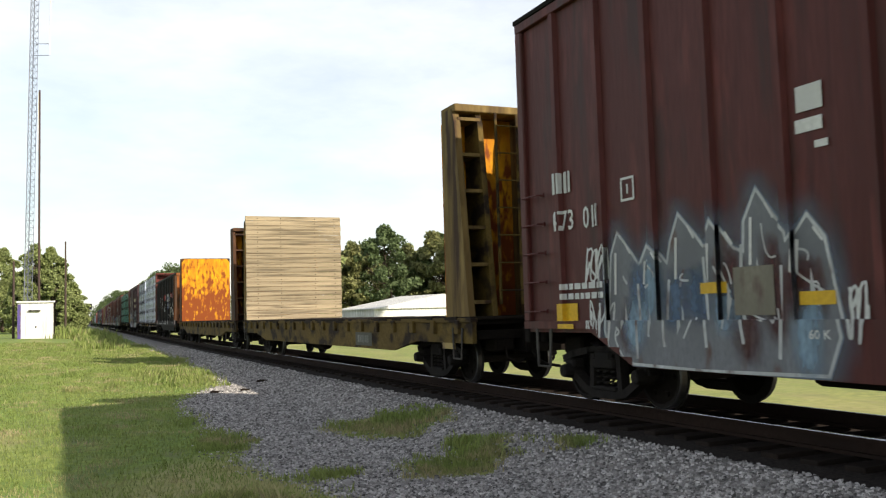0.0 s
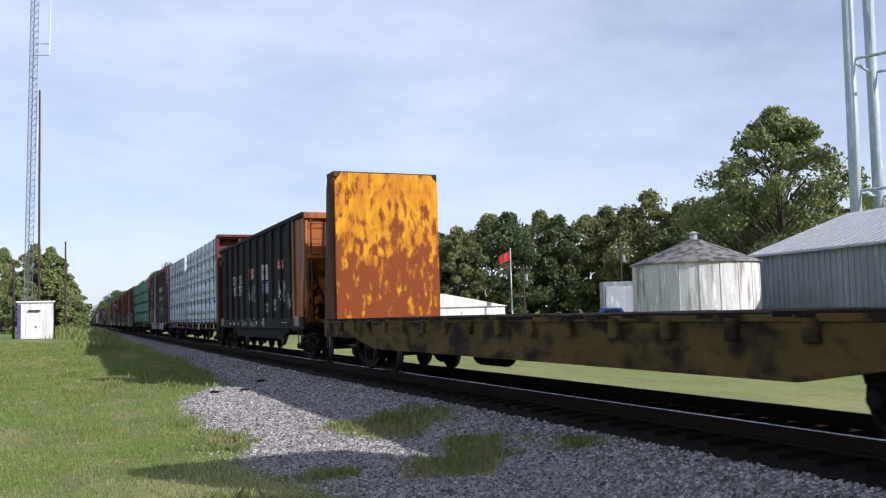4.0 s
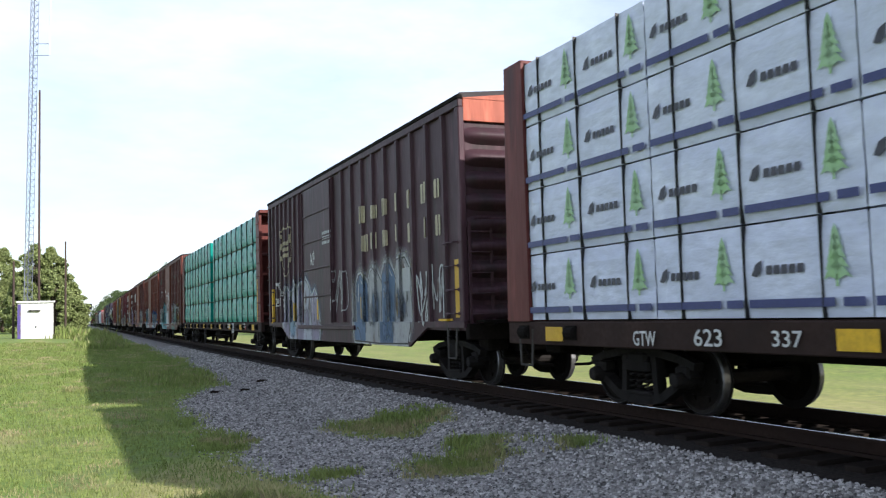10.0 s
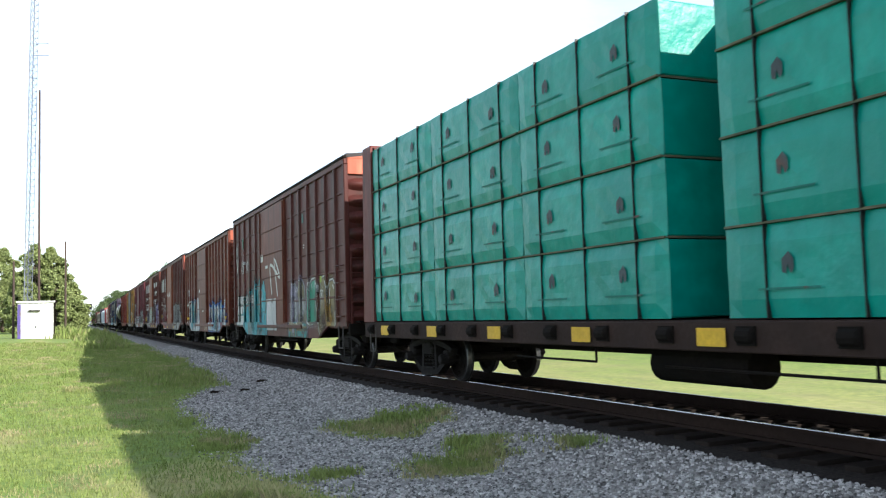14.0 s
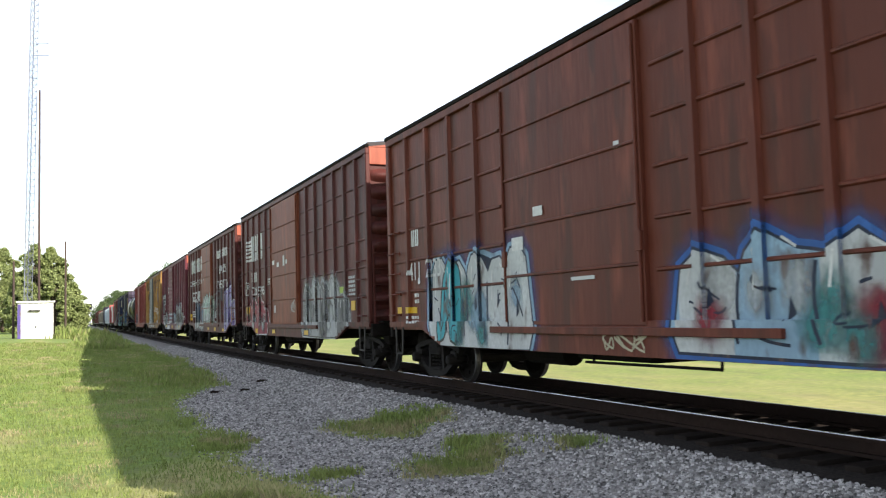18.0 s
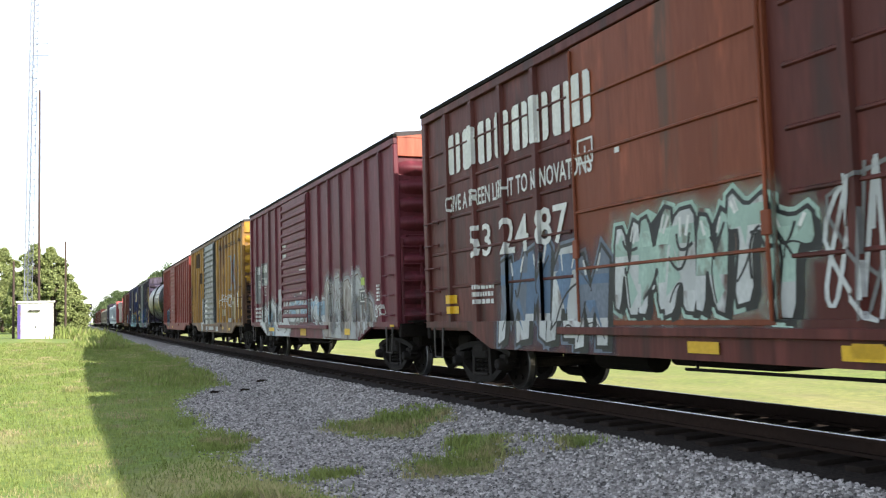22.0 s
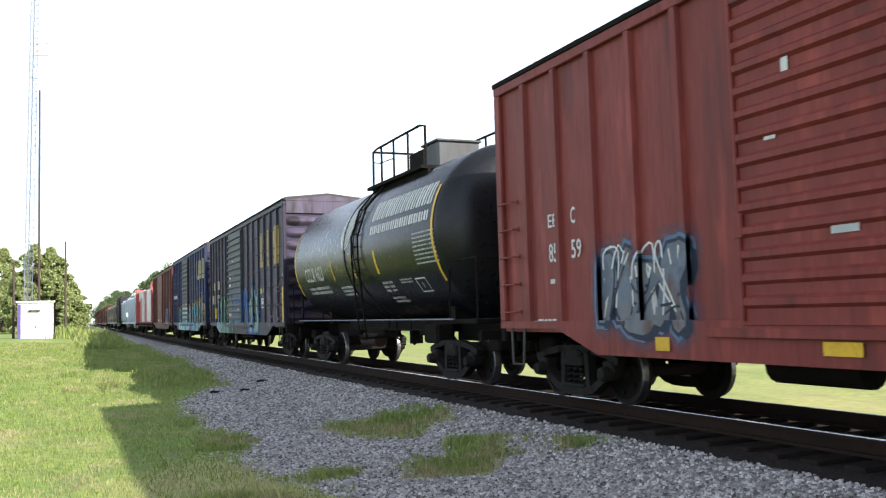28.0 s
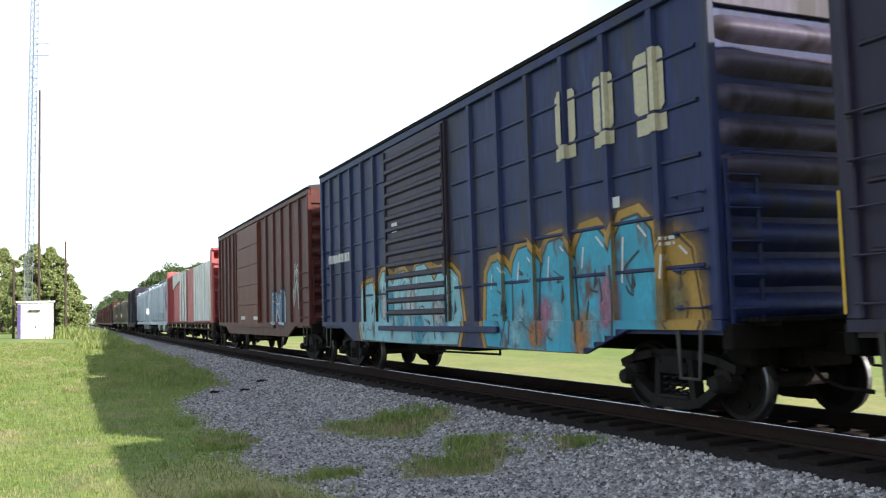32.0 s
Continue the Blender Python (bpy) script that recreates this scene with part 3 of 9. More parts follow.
GREY_BLUE = spray("grey_blue", (0.16, 0.19, 0.24))
STEEL_SPRAY = spray("steel_spray", (0.2, 0.21, 0.23))
SKY_SPRAY = spray("sky_spray", (0.3, 0.45, 0.58))
PALE = spray("pale", (0.58, 0.6, 0.6))
SILVER = spray("silver", (0.42, 0.43, 0.43))
STEEL_BLUE = spray("steel_blue", (0.12, 0.19, 0.3))
LILAC = spray("lilac", (0.3, 0.27, 0.36))
LILAC_PALE = spray("lilac_pale", (0.5, 0.52, 0.6))
TURQ = spray("turq", (0.06, 0.42, 0.5))
TEAL = spray("teal", (0.06, 0.26, 0.26))
TEAL_GREY = spray("teal_grey", (0.2, 0.31, 0.31))
TURQ_BRIGHT = spray("turq_bright", (0.06, 0.4, 0.56))
TURQ_PALE = spray("turq_pale", (0.28, 0.55, 0.62))
PINK_SPRAY = spray("pink_spray", (0.5, 0.2, 0.3))
ORANGE_SPRAY = spray("orange_spray", (0.5, 0.2, 0.05))
VIOLET_PALE = spray("violet_pale", (0.34, 0.28, 0.55))
OXIDE_SPRAY = spray("oxide_spray", (0.11, 0.035, 0.035))
TAN_SILVER = spray("tan_silver", (0.34, 0.31, 0.28))
JADE = spray("jade", (0.05, 0.3, 0.2))
NAVY_SPRAY = spray("navy_spray", (0.02, 0.03, 0.06))
OLIVE_SPRAY = spray("olive_spray", (0.22, 0.18, 0.09))
OLIVE_PATCH = spray("olive_patch", (0.24, 0.22, 0.17))
LIME = spray("lime", (0.45, 0.6, 0.1))
RED_SPRAY = spray("red_spray", (0.3, 0.03, 0.05))
COBALT = spray("cobalt", (0.04, 0.13, 0.4))
GREY_SPRAY = spray("grey_spray", (0.2, 0.2, 0.2))
MINT = spray("mint", (0.4, 0.55, 0.48))
VIOLET = spray("violet", (0.18, 0.1, 0.4))
UMBER = spray("umber", (0.1, 0.06, 0.04))
PALE_BLUE = spray("pale_blue", (0.2, 0.28, 0.34))
RUST_SPRAY = spray("rust_spray", (0.25, 0.1, 0.05))
TAN_PATCH = spray("tan_patch", (0.42, 0.34, 0.2))
MUSTARD_PAINT = spray("mustard_paint", (0.42, 0.3, 0.1))
MAUVE = spray("mauve", (0.26, 0.18, 0.26))
FERN = spray("fern", (0.07, 0.19, 0.1))
JADE_DULL = spray("jade_dull", (0.07, 0.17, 0.11))
AMBER = spray("amber", (0.45, 0.26, 0.05))


def wild_letter(rnd, w, h):
    """An angular letter body as an outline, anticlockwise, with notches, feet and barbs."""
    kind = rnd.randrange(8)
    j = lambda s=0.05: rnd.uniform(-s, s)
    if kind == 0:
        p = [(0, -0.04), (0.34, 0), (0.4, 0.3), (0.62, 0.3), (0.68, 0), (1.04, -0.02), (0.97, 0.66), (0.8, 0.98), (0.3, 1.04), (0.05, 0.72)]
    elif kind == 1:
        p = [(0, 0), (0.9, -0.05), (1.05, 0.22), (0.42, 0.26), (0.42, 0.4), (0.85, 0.4), (0.92, 0.6), (0.42, 0.64), (0.42, 0.76), (1.0, 0.74), (0.9, 1.06), (0.05, 0.96)]
    elif kind == 2:
        p = [(0.02, 0.04), (0.3, -0.03), (0.38, 0.52), (0.66, -0.02), (1, 0), (0.98, 1), (0.66, 1.06), (0.62, 0.5), (0.34, 1), (0, 0.98)]
    elif kind == 3:
        p = [(0.3, -0.05), (0.72, 0), (0.66, 0.64), (1.04, 0.64), (0.96, 1), (0.5, 0.94), (-0.02, 1.06), (0, 0.68), (0.34, 0.66)]
    elif kind == 4:
        p = [(0.02, 0), (0.36, 0.02), (0.4, 0.34), (0.7, -0.06), (1.08, 0.02), (0.72, 0.44), (1.0, 0.7), (0.82, 1.04), (0.06, 0.98)]
    elif kind == 5:
        p = [(0.0, 0.02), (0.8, -0.05), (1.02, 0.2), (0.94, 0.5), (0.5, 0.62), (0.54, 0.74), (1.0, 0.72), (0.84, 1.02), (0.2, 1.04), (0.02, 0.76), (0.12, 0.48), (0.56, 0.38), (0.52, 0.26), (0.04, 0.3)]
    elif kind == 6:
        p = [(0.0, 0.0), (0.28, 0.0), (0.32, 0.5), (0.5, 0.2), (0.68, 0.52), (0.72, 0.0), (1.02, 0.02), (0.98, 1.0), (0.76, 1.08), (0.5, 0.66), (0.24, 1.02), (0.0, 0.96)]
    else:
        p = [(0.1, 0), (0.86, 0.02), (1, 0.3), (0.8, 0.54), (0.98, 0.84), (0.7, 1.06), (0.12, 1), (0, 0.74), (0.06, 0.5), (-0.04, 0.2)]
    return [((u + j()) * w, (z + j()) * h) for u, z in p]


def grow(poly, d):
    n = len(poly)
    out = []
    for i in range(n):
        p, c, q = Vector(poly[i - 1]), Vector(poly[i]), Vector(poly[(i + 1) % n])
        a, b = (c - p).normalized(), (q - c).normalized()
        nrm = Vector((a.y + b.y, -a.x - b.x))
        k = nrm.length
        out.append(tuple(c + nrm / k * d * min(1.6, 2 / max(k, 0.8))) if k > 1e-4 else tuple(c))
    return out


def mix2(p, q, t):
    return (p[0] + (q[0] - p[0]) * t, p[1] + (q[1] - p[1]) * t)


def haze_paint(mat):
    """The same spray paint, thinning out into dust by the patch's cover."""
    key = "haze_" + mat.name
    if key not in SPRAY:
        m = mat.copy()
        m.name = key
        n, l = m.node_tree.nodes, m.node_tree.links
        at, dust, times, clear, both = n.new("ShaderNodeAttribute"), n.new("ShaderNodeTexNoise"), n.new("ShaderNodeMath"), n.new("ShaderNodeBsdfTransparent"), n.new("ShaderNodeMixShader")
        at.attribute_name = "cover"
        dust.inputs["Scale"].default_value, dust.inputs["Detail"].default_value = 7.0, 6
        times.operation = "MULTIPLY_ADD"
        times.use_clamp = True
        ease = n.new("ShaderNodeMapRange")
        ease.inputs[1].default_value, ease.inputs[2].default_value, ease.inputs[3].default_value, ease.inputs[4].default_value = 0.35, 0.65, -0.25, 0.15
        l.new(dust.outputs[0], ease.inputs[0])
        l.new(at.outputs["Fac"], times.inputs[0])
        times.inputs[1].default_value = 0.95
        drop = n.new("ShaderNodeMath")
        drop.operation = "MULTIPLY"
        l.new(ease.outputs[0], drop.inputs[0])
        l.new(at.outputs["Fac"], drop.inputs[1])
        l.new(drop.outputs[0], times.inputs[2])
        l.new(times.outputs[0], both.inputs[0])
        l.new(clear.outputs[0], both.inputs[1])
        l.new(n["Principled BSDF"].outputs[0], both.inputs[2])
        l.new(both.outputs[0], n["Material Output"].inputs["Surface"])
        SPRAY[key] = m
    return SPRAY[key]


def overspray(name, car, y, z, polys, mat, reach, off, full=0.9, label="", parent=None):
    """A soft-edged patch of spray round the outlines, laid over posts and sheets."""
    step = 0.13
    pts = [p for q in polys for p in q]
    y0, y1 = y - max(p[0] for p in pts) - reach, y - min(p[0] for p in pts) + reach
    z0, z1 = z + min(p[1] for p in pts) - reach, z + max(p[1] for p in pts) + reach
    seg = np.array([(*q[i - 1], *q[i]) for q in polys for i in range(len(q))])
    strips = PROFILE.get(car.name, [(-99, 99, -1.505, -9)])
    v, f, us = [], [], []
    last = {}
    for s0, s1, x, low in strips:
        a, b = max(s0, y0), min(s1, y1)
        if b - a < 0.004:
            continue
        cols = np.linspace(a, b, max(2, int((b - a) / step) + 2))
        here = {}
        for lo, hi, xx in ((low, 1.165, -1.5), (1.165, 9, x)):
            c, d = max(lo, z0), min(hi, z1)
            if d - c < 0.01:
                continue
            rows = np.linspace(c, d, max(2, int((d - c) / step) + 2))
            k, n = len(v), len(cols)
            v += [(xx - off, p, q) for q in rows for p in cols]
            us += [(y - p, q - z) for q in rows for p in cols]
            f += [(k + j * n + i, k + j * n + i + 1, k + j * n + n + i + 1, k + j * n + n + i) for j in range(len(rows) - 1) for i in range(n - 1)]
            here[lo < 1.1] = (k, n, list(rows))
            old = last.get(lo < 1.1)
            if old and old[2] == list(rows):
                f += [(old[0] + j * old[1] + old[1] - 1, old[0] + (j + 1) * old[1] + old[1] - 1, k + (j + 1) * n, k + j * n) for j in range(len(rows) - 1)]
        if len(here) == 2:
            (k0, n0, r0), (k1, n1, r1) = here[True], here[False]
            f += [(k0 + (len(r0) - 1) * n0 + i, k0 + (len(r0) - 1) * n0 + i + 1, k1 + i + 1, k1 + i) for i in range(n0 - 1)]
        last = here
    if not v:
        return None
    P = np.array(us)
    A, B = seg[:, :2], seg[:, 2:]
    D = B - A
    t = np.clip(((P[:, None] - A) * D).sum(2) / np.maximum((D * D).sum(1), 1e-9), 0, 1)
    dist = np.linalg.norm(P[:, None] - (A + t[..., None] * D), axis=2).min(1)
    inside = np.zeros(len(P), bool)
    for q in polys:
        odd = np.zeros(len(P), bool)
        for i in range(len(q)):
            (ax, ay), (bx, by) = q[i - 1], q[i]
            if ay != by:
                odd ^= ((ay > P[:, 1]) != (by > P[:, 1])) & (P[:, 0] < (bx - ax) * (P[:, 1] - ay) / (by - ay) + ax)
        inside |= odd
    cover = np.where(inside, 1.0, np.clip(1 - dist / reach, 0, 1)) * full
    me = bpy.data.meshes.new(name)
    me.from_pydata(v, [], f)
    at = me.attributes.new("cover", "FLOAT", "POINT")
    at.data.foreach_set("value", cover.astype(np.float32))
    me.materials.append(haze_paint(mat))
    return part(name, me, parent or car, None, label)


def piece(car, y, z, w, h, count, seed, fills, line, halo=None, back=None, label="", shine=True, lean=0.12):
    """A sprayed piece, centred at y with its foot at z: soft overspray, letter bodies in bands, outlines, inner lines and highlights in thin layers."""
    rnd = random.Random(seed)
    step = w / count
    bodies = []
    for k in range(count):
        wide = step * rnd.uniform(1.0, 1.22)
        tall = h * rnd.uniform(0.8, 1.0)
        u0, z0 = -w / 2 + k * step, h * rnd.uniform(-0.04, 0.1)
        body_ = [(u0 + u + lean * v, z0 + v) for u, v in wild_letter(rnd, wide, tall)]
        if seed % 3:
            body_ = [q for i in range(len(body_)) for q in (mix2(body_[i], body_[(i + 1) % len(body_)], 0.2), mix2(body_[i], body_[(i + 1) % len(body_)], 0.8))]
        bodies.append(body_)
    root = overspray("graffiti", car, y, z, bodies, back or halo or line, 0.34 if back else 0.22, 0.003, 0.95 if back else 0.7, label)
    def layer(name, polys, mat, off):
        for k, poly in enumerate(polys):
            decal(name, car, y, z, [poly] if poly and isinstance(poly[0], tuple) else poly, mat, off + 0.00008 * k, "", root)
    thick = 0.03 + 0.014 * h
    layer("spray_halo", [grow(p, thick + 0.045) for p in bodies], halo or line, 0.0045)
    layer("spray_depth", [[(u + 0.1, v - 0.08) for u, v in p] for p in bodies], line, 0.006)
    layer("spray_outline", [grow(p, thick) for p in bodies], line, 0.0075)
    for k, poly in enumerate(bodies):
        layer("spray_letter", [poly], fills[k % len(fills)], 0.009 + 0.0004 * k)
    # a second and third tone in each letter, facets and inner lines
    bands, caps, facets, lines, gl = [], [], [], [], []
    for poly in bodies:
        lo, hi = min(p[1] for p in poly), max(p[1] for p in poly)
        q = clip(poly, 1, lo, lo + (hi - lo) * rnd.uniform(0.22, 0.4))
        if len(q) > 2:
            bands.append(q)
        cut = lo + (hi - lo) * rnd.uniform(0.6, 0.75)
        q = clip(poly, 1, cut, cut + (hi - lo) * rnd.uniform(0.08, 0.2))
        if len(q) > 2:
            caps.append(q)
        cu, cv = sum(p[0] for p in poly) / len(poly), sum(p[1] for p in poly) / len(poly)
        for _ in range(2):
            k = rnd.randrange(len(poly))
            a, b = mix2(poly[k], (cu, cv), 0.12), mix2(poly[(k + 2) % len(poly)], (cu, cv), 0.12)
            c = (cu + rnd.uniform(-0.1, 0.1) * step, cv + rnd.uniform(-0.15, 0.15) * h)
            facets.append([c, a, b] if (a[0] - c[0]) * (b[1] - c[1]) - (a[1] - c[1]) * (b[0] - c[0]) > 0 else [c, b, a])
        for _ in range(3):
            a, b = rnd.choice(poly), rnd.choice(poly)
            m_ = (cu + rnd.uniform(-0.18, 0.18) * step, cv + rnd.uniform(-0.2, 0.2) * h)
            pts_ = [mix2(a, (cu, cv), 0.15), m_, mix2(b, (cu, cv), 0.3)]
            curve = [mix2(mix2(pts_[0], pts_[1], t / 6), mix2(pts_[1], pts_[2], t / 6), t / 6) for t in range(7)]
            lines.append(ribbon(curve, rnd.uniform(0.018, 0.04)))
        for q in sorted(poly, key=lambda p: -p[1])[:2]:
            gl.append(ribbon([mix2(q, (cu, cv), 0.1), mix2(q, (cu, cv), 0.42)], rnd.uniform(0.025, 0.05)))
    if len(fills) > 1:
        layer("spray_band", bands, fills[(seed + 2) % len(fills)], 0.0118)
        layer("spray_band", caps, fills[(seed + 1) % len(fills)], 0.0121)
    layer("spray_facet", facets, fills[(seed + 1) % len(fills)], 0.0125)
    layer("inner_line", lines, line, 0.0132)
    if shine:
        layer("highlight", gl, WHITE, 0.0146)
    return root


def curve3(p, q, r, n=7):
    return [mix2(mix2(p, q, t / (n - 1)), mix2(q, r, t / (n - 1)), t / (n - 1)) for t in range(n)]


def wall_piece(car, y, z, w, h, lobes, seed, fill, line, rim, blends=(), haze=None, rim_w=0.1, pointed=False, label="", tone=None, hatch=False):
    """Letters grown into one sprayed mass: overspray, rim, outline, body with soft colour blends, parting and inner lines, highlights."""
    rnd = random.Random(seed)
    n = len(lobes)
    step = w / n
    top, valleys = [], []
    for k, tall in enumerate(lobes):
        u0, u1, v = -w / 2 + k * step, -w / 2 + (k + 1) * step, h * tall
        low = h * rnd.uniform(0.55, 0.72) * min(tall, lobes[min(k + 1, n - 1)])
        if pointed:
            pts = [(u0 + 0.1 * step, v * 0.84), (u0 + rnd.uniform(0.3, 0.6) * step, v), (u1 - 0.22 * step, v * rnd.uniform(0.8, 0.9))]
        else:
            pts = [(u0 + 0.06 * step, v * 0.86), (u0 + 0.24 * step, v * 0.98), (u0 + 0.6 * step, v), (u1 - 0.14 * step, v * 0.88)]
        top += pts
        if k < n - 1:
            valleys.append((u1, max(low, h * 0.45)))
            top.append((u1 + rnd.uniform(-0.04, 0.04), v * rnd.uniform(0.72, 0.84) if pointed else max(v * 0.78, low)))
    foot = [(-w / 2 - 0.04, 0.22 * h), (-w / 2 + 0.1, 0.0), (0, -0.03), (w / 2 - 0.1, 0.0), (w / 2 + 0.05, 0.2 * h)]
    sil = foot + top[::-1]
    root = overspray("graffiti", car, y, z, [sil], haze or rim, 0.26, 0.003, 0.85, label)
    def layer(name, polys, mat, off):
        for k, poly in enumerate(polys):
            decal(name, car, y, z, [poly] if poly and isinstance(poly[0], tuple) else poly, mat, off + 0.00006 * k, "", root)
    layer("spray_rim", [grow(sil, rim_w)], rim, 0.0042)
    layer("spray_outline", [grow(sil, 0.035)], line, 0.0055)
    layer("spray_body", [sil], fill, 0.0068)
    # letters by turns in a second tone
    if tone:
        for k in range(0, n, 2):
            q = clip(sil, 0, -w / 2 + k * step + 0.04, -w / 2 + (k + 1) * step - 0.04)
            if len(q) > 2:
                layer("spray_letter", [q], tone, 0.0076 + 0.0001 * k)
    for i, (mat, count) in enumerate(blends):
        for k in range(count):
            cu, cv = rnd.uniform(-0.42, 0.42) * w, rnd.uniform(0.12, 0.55) * h
            ru, rv = rnd.uniform(0.08, 0.2) * min(step, 1.2), rnd.uniform(0.08, 0.2) * h
            blob = [(cu + ru * math.cos(t * math.tau / 8), cv + rv * math.sin(t * math.tau / 8)) for t in range(8)]
            overspray("spray_blend", car, y, z, [blob], mat, 0.16, 0.0084 + 0.0003 * i + 0.00006 * k, 0.85, "", root)
    lines, gl = [], []
    for u, v in valleys:
        lines.append(ribbon(curve3((u, v + 0.1 * h), (u + rnd.uniform(-0.2, 0.2) * step, v * 0.6), (u + rnd.uniform(-0.12, 0.12) * step, h * rnd.uniform(0.02, 0.15))), 0.045))
    for k, tall in enumerate(lobes):
        c = -w / 2 + (k + 0.5) * step
        for _ in range(3):
            a, v = rnd.uniform(-0.3, 0.3) * step, rnd.uniform(0.15, 0.75) * h * tall
            lines.append(ribbon(curve3((c + a, v), (c + a + rnd.uniform(-0.3, 0.3) * step, v + rnd.uniform(-0.1, 0.1) * h), (c + rnd.uniform(-0.3, 0.3) * step, v + rnd.uniform(-0.28, 0.2) * h)), rnd.uniform(0.018, 0.035)))
        a, v = rnd.uniform(-0.2, 0.2) * step, rnd.uniform(0.2, 0.5) * h * tall
        lines.append([[(c + a, v), (c + a + 0.12 * step, v + 0.06 * h), (c + a + 0.05 * step, v + 0.2 * h)]])
        gl.append(ribbon([(c - 0.24 * step, h * tall * 0.86), (c - 0.3 * step, h * tall * rnd.uniform(0.5, 0.7))], rnd.uniform(0.03, 0.05)))
        gl.append(ribbon([(c + 0.1 * step, h * tall * 0.93), (c + 0.28 * step, h * tall * 0.84)], 0.03))
        if hatch:
            for m_ in range(4):
                uu = c - 0.3 * step + 0.18 * step * m_
                lines.append(ribbon([(uu, 0.02 * h), (uu + 0.02, 0.14 * h)], 0.03))
    layer("inner_line", lines, line, 0.0112)
    layer("highlight", gl, WHITE, 0.0138)
    return root


def scrawl(car, y, z, w, h, seed, mat, count=4, line=0.03):
    """A quick one-line tag: loops and zigzags."""
    rnd = random.Random(seed)
    step = w / count
    pts = []
    for k in range(count):
        u0 = -w / 2 + k * step
        pts += [(u0 + rnd.uniform(-0.1, 1.1) * step, h * v + rnd.uniform(-0.1, 0.1) * h) for v in rnd.choice(((0, 1, 0.5, 0.9, 0.1), (1, 0, 0.6, 0.2, 0.8), (0.1, 0.9, 1, 0.4, 0), (0.9, 0.1, 0.1, 0.9, 0.5)))]
    fine = []
    for i in range(len(pts) - 1):
        for s in range(4):
                t = s / 4
                p0, p1, p2, p3 = pts[max(i - 1, 0)], pts[i], pts[i + 1], pts[min(i + 2, len(pts) - 1)]
                fine.append(tuple(0.5 * (2 * b_ + (c_ - a_) * t + (2 * a_ - 5 * b_ + 4 * c_ - d_) * t * t + (3 * b_ - a_ - 3 * c_ + d_) * t ** 3) for a_, b_, c_, d_ in zip(p0, p1, p2, p3)))
    out = ribbon(fine + [pts[-1]], line)
    return decal("sprayed_tag", car, y, z, out, mat, 0.012)


# ---- boxcars ----
def boxcar(place, L, top, body, label, door=None, door_mat=None, door_style="plug", ribs=(7, 7), waffle=False, roof=None, end_mat=None, sill=0.72, sill_mat=None, rib_w=0.1, eave_band=None, post_mat=None, brake_gear=False):
    """place: where the middle stands along the train; door: (middle, width) on the near side."""
    car = thing("boxcar", label, "boxcar", "freight train")
    W, zb, H = 1.5, 1.0, top
    e = L / 2
    roof = roof or ROOF_METAL
    door_mat = door_mat or body
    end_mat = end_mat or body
    sill_mat = sill_mat or body
    post_mat = post_mat or body
    # shell: the side sheets lie a little inside the posts
    shell = Build().box(-W + 0.07, W - 0.07, -e + 0.06, e - 0.06, zb, H - 0.1)
    part("body", shell.mesh("body", body), car)
    # side sills, deeper between the trucks
    def sill_make():
        b = Build()
        k, lo = e - 1.7, zb + 0.05
        b.prism([(-e, lo), (-k, lo), (-k + 1.0, sill), (k - 1.0, sill), (k, lo), (e, lo), (e, zb + 0.16), (-e, zb + 0.16)], -0.03, 0.03)
        return b.mesh("side_sill", sill_mat)
    me = shared(("sill", L, sill, sill_mat.name), sill_make)
    for s in (-1, 1):
        part("side_sill", me, car, pose(s * (W - 0.035), 0, 0))
    under = Build().box(-0.35, 0.35, -e, e, 0.72, zb + 0.01).box(-1.2, 1.2, -0.9, 0.9, 0.62, 0.8, 0.05)
    under.lathe([(-0.75, 0.02), (-0.72, 0.2), (0.5, 0.2), (0.53, 0.02)], 14, "y", (-0.75, 2.4, 0.66))
    under.path([(-1.35, -2.3, 0.62), (-1.35, 0.4, 0.6), (-0.9, 0.9, 0.55)], 0.02).path([(-1.35, -2.3, 0.62), (-1.35, -2.3, 0.95)], 0.02).path([(-1.35, 0.2, 0.6), (-1.35, 0.2, 0.95)], 0.02)
    part("underframe", under.mesh("underframe", FRAME_DARK), car)
    # eave rail and corner posts
    eave = shared(("eave", L, body.name), lambda: Build().box(-0.05, 0.05, -e, e, -0.17, -0.03, 0.015).mesh("eave_rail", eave_band or body))
    edge = shared(("roof_edge", L), lambda: Build().box(-0.05, 0.05, -e - 0.02, e + 0.02, -0.03, 0.045, 0.01).mesh("roof_edge", FRAME_DARK))
    post = shared(("post", round(H, 2), body.name), lambda: Build().box(-0.06, 0.06, -0.09, 0.09, zb + 0.16, H - 0.17, 0.02).mesh("corner_post", body))
    for s in (-1, 1):
        part("eave_rail", eave, car, pose(s * (W - 0.05), 0, H))
        part("roof_edge", edge, car, pose(s * (W - 0.035), 0, H))
        for t in (-1, 1):
            part("corner_post", post, car, pose(s * (W - 0.06), t * (e - 0.09), 0))
    # roof with seams
    def roof_make():
        b = Build()
        b.prism([(-W + 0.02, H), (W - 0.02, H), (W - 0.06, H + 0.05), (0, H + 0.2), (-W + 0.06, H + 0.05)], -e + 0.01, e - 0.01, "y")
        n = 14
        for k in range(n + 1):
            y = -e + 0.1 + (L - 0.2) * k / n
            b.prism([(-W + 0.04, H + 0.02), (W - 0.04, H + 0.02), (W - 0.08, H + 0.1), (0, H + 0.25), (-W + 0.08, H + 0.1)], y - 0.035, y + 0.035, "y")
        return b.mesh("roof", roof)
    part("roof", shared(("roof", L, H, roof.name), roof_make), car)
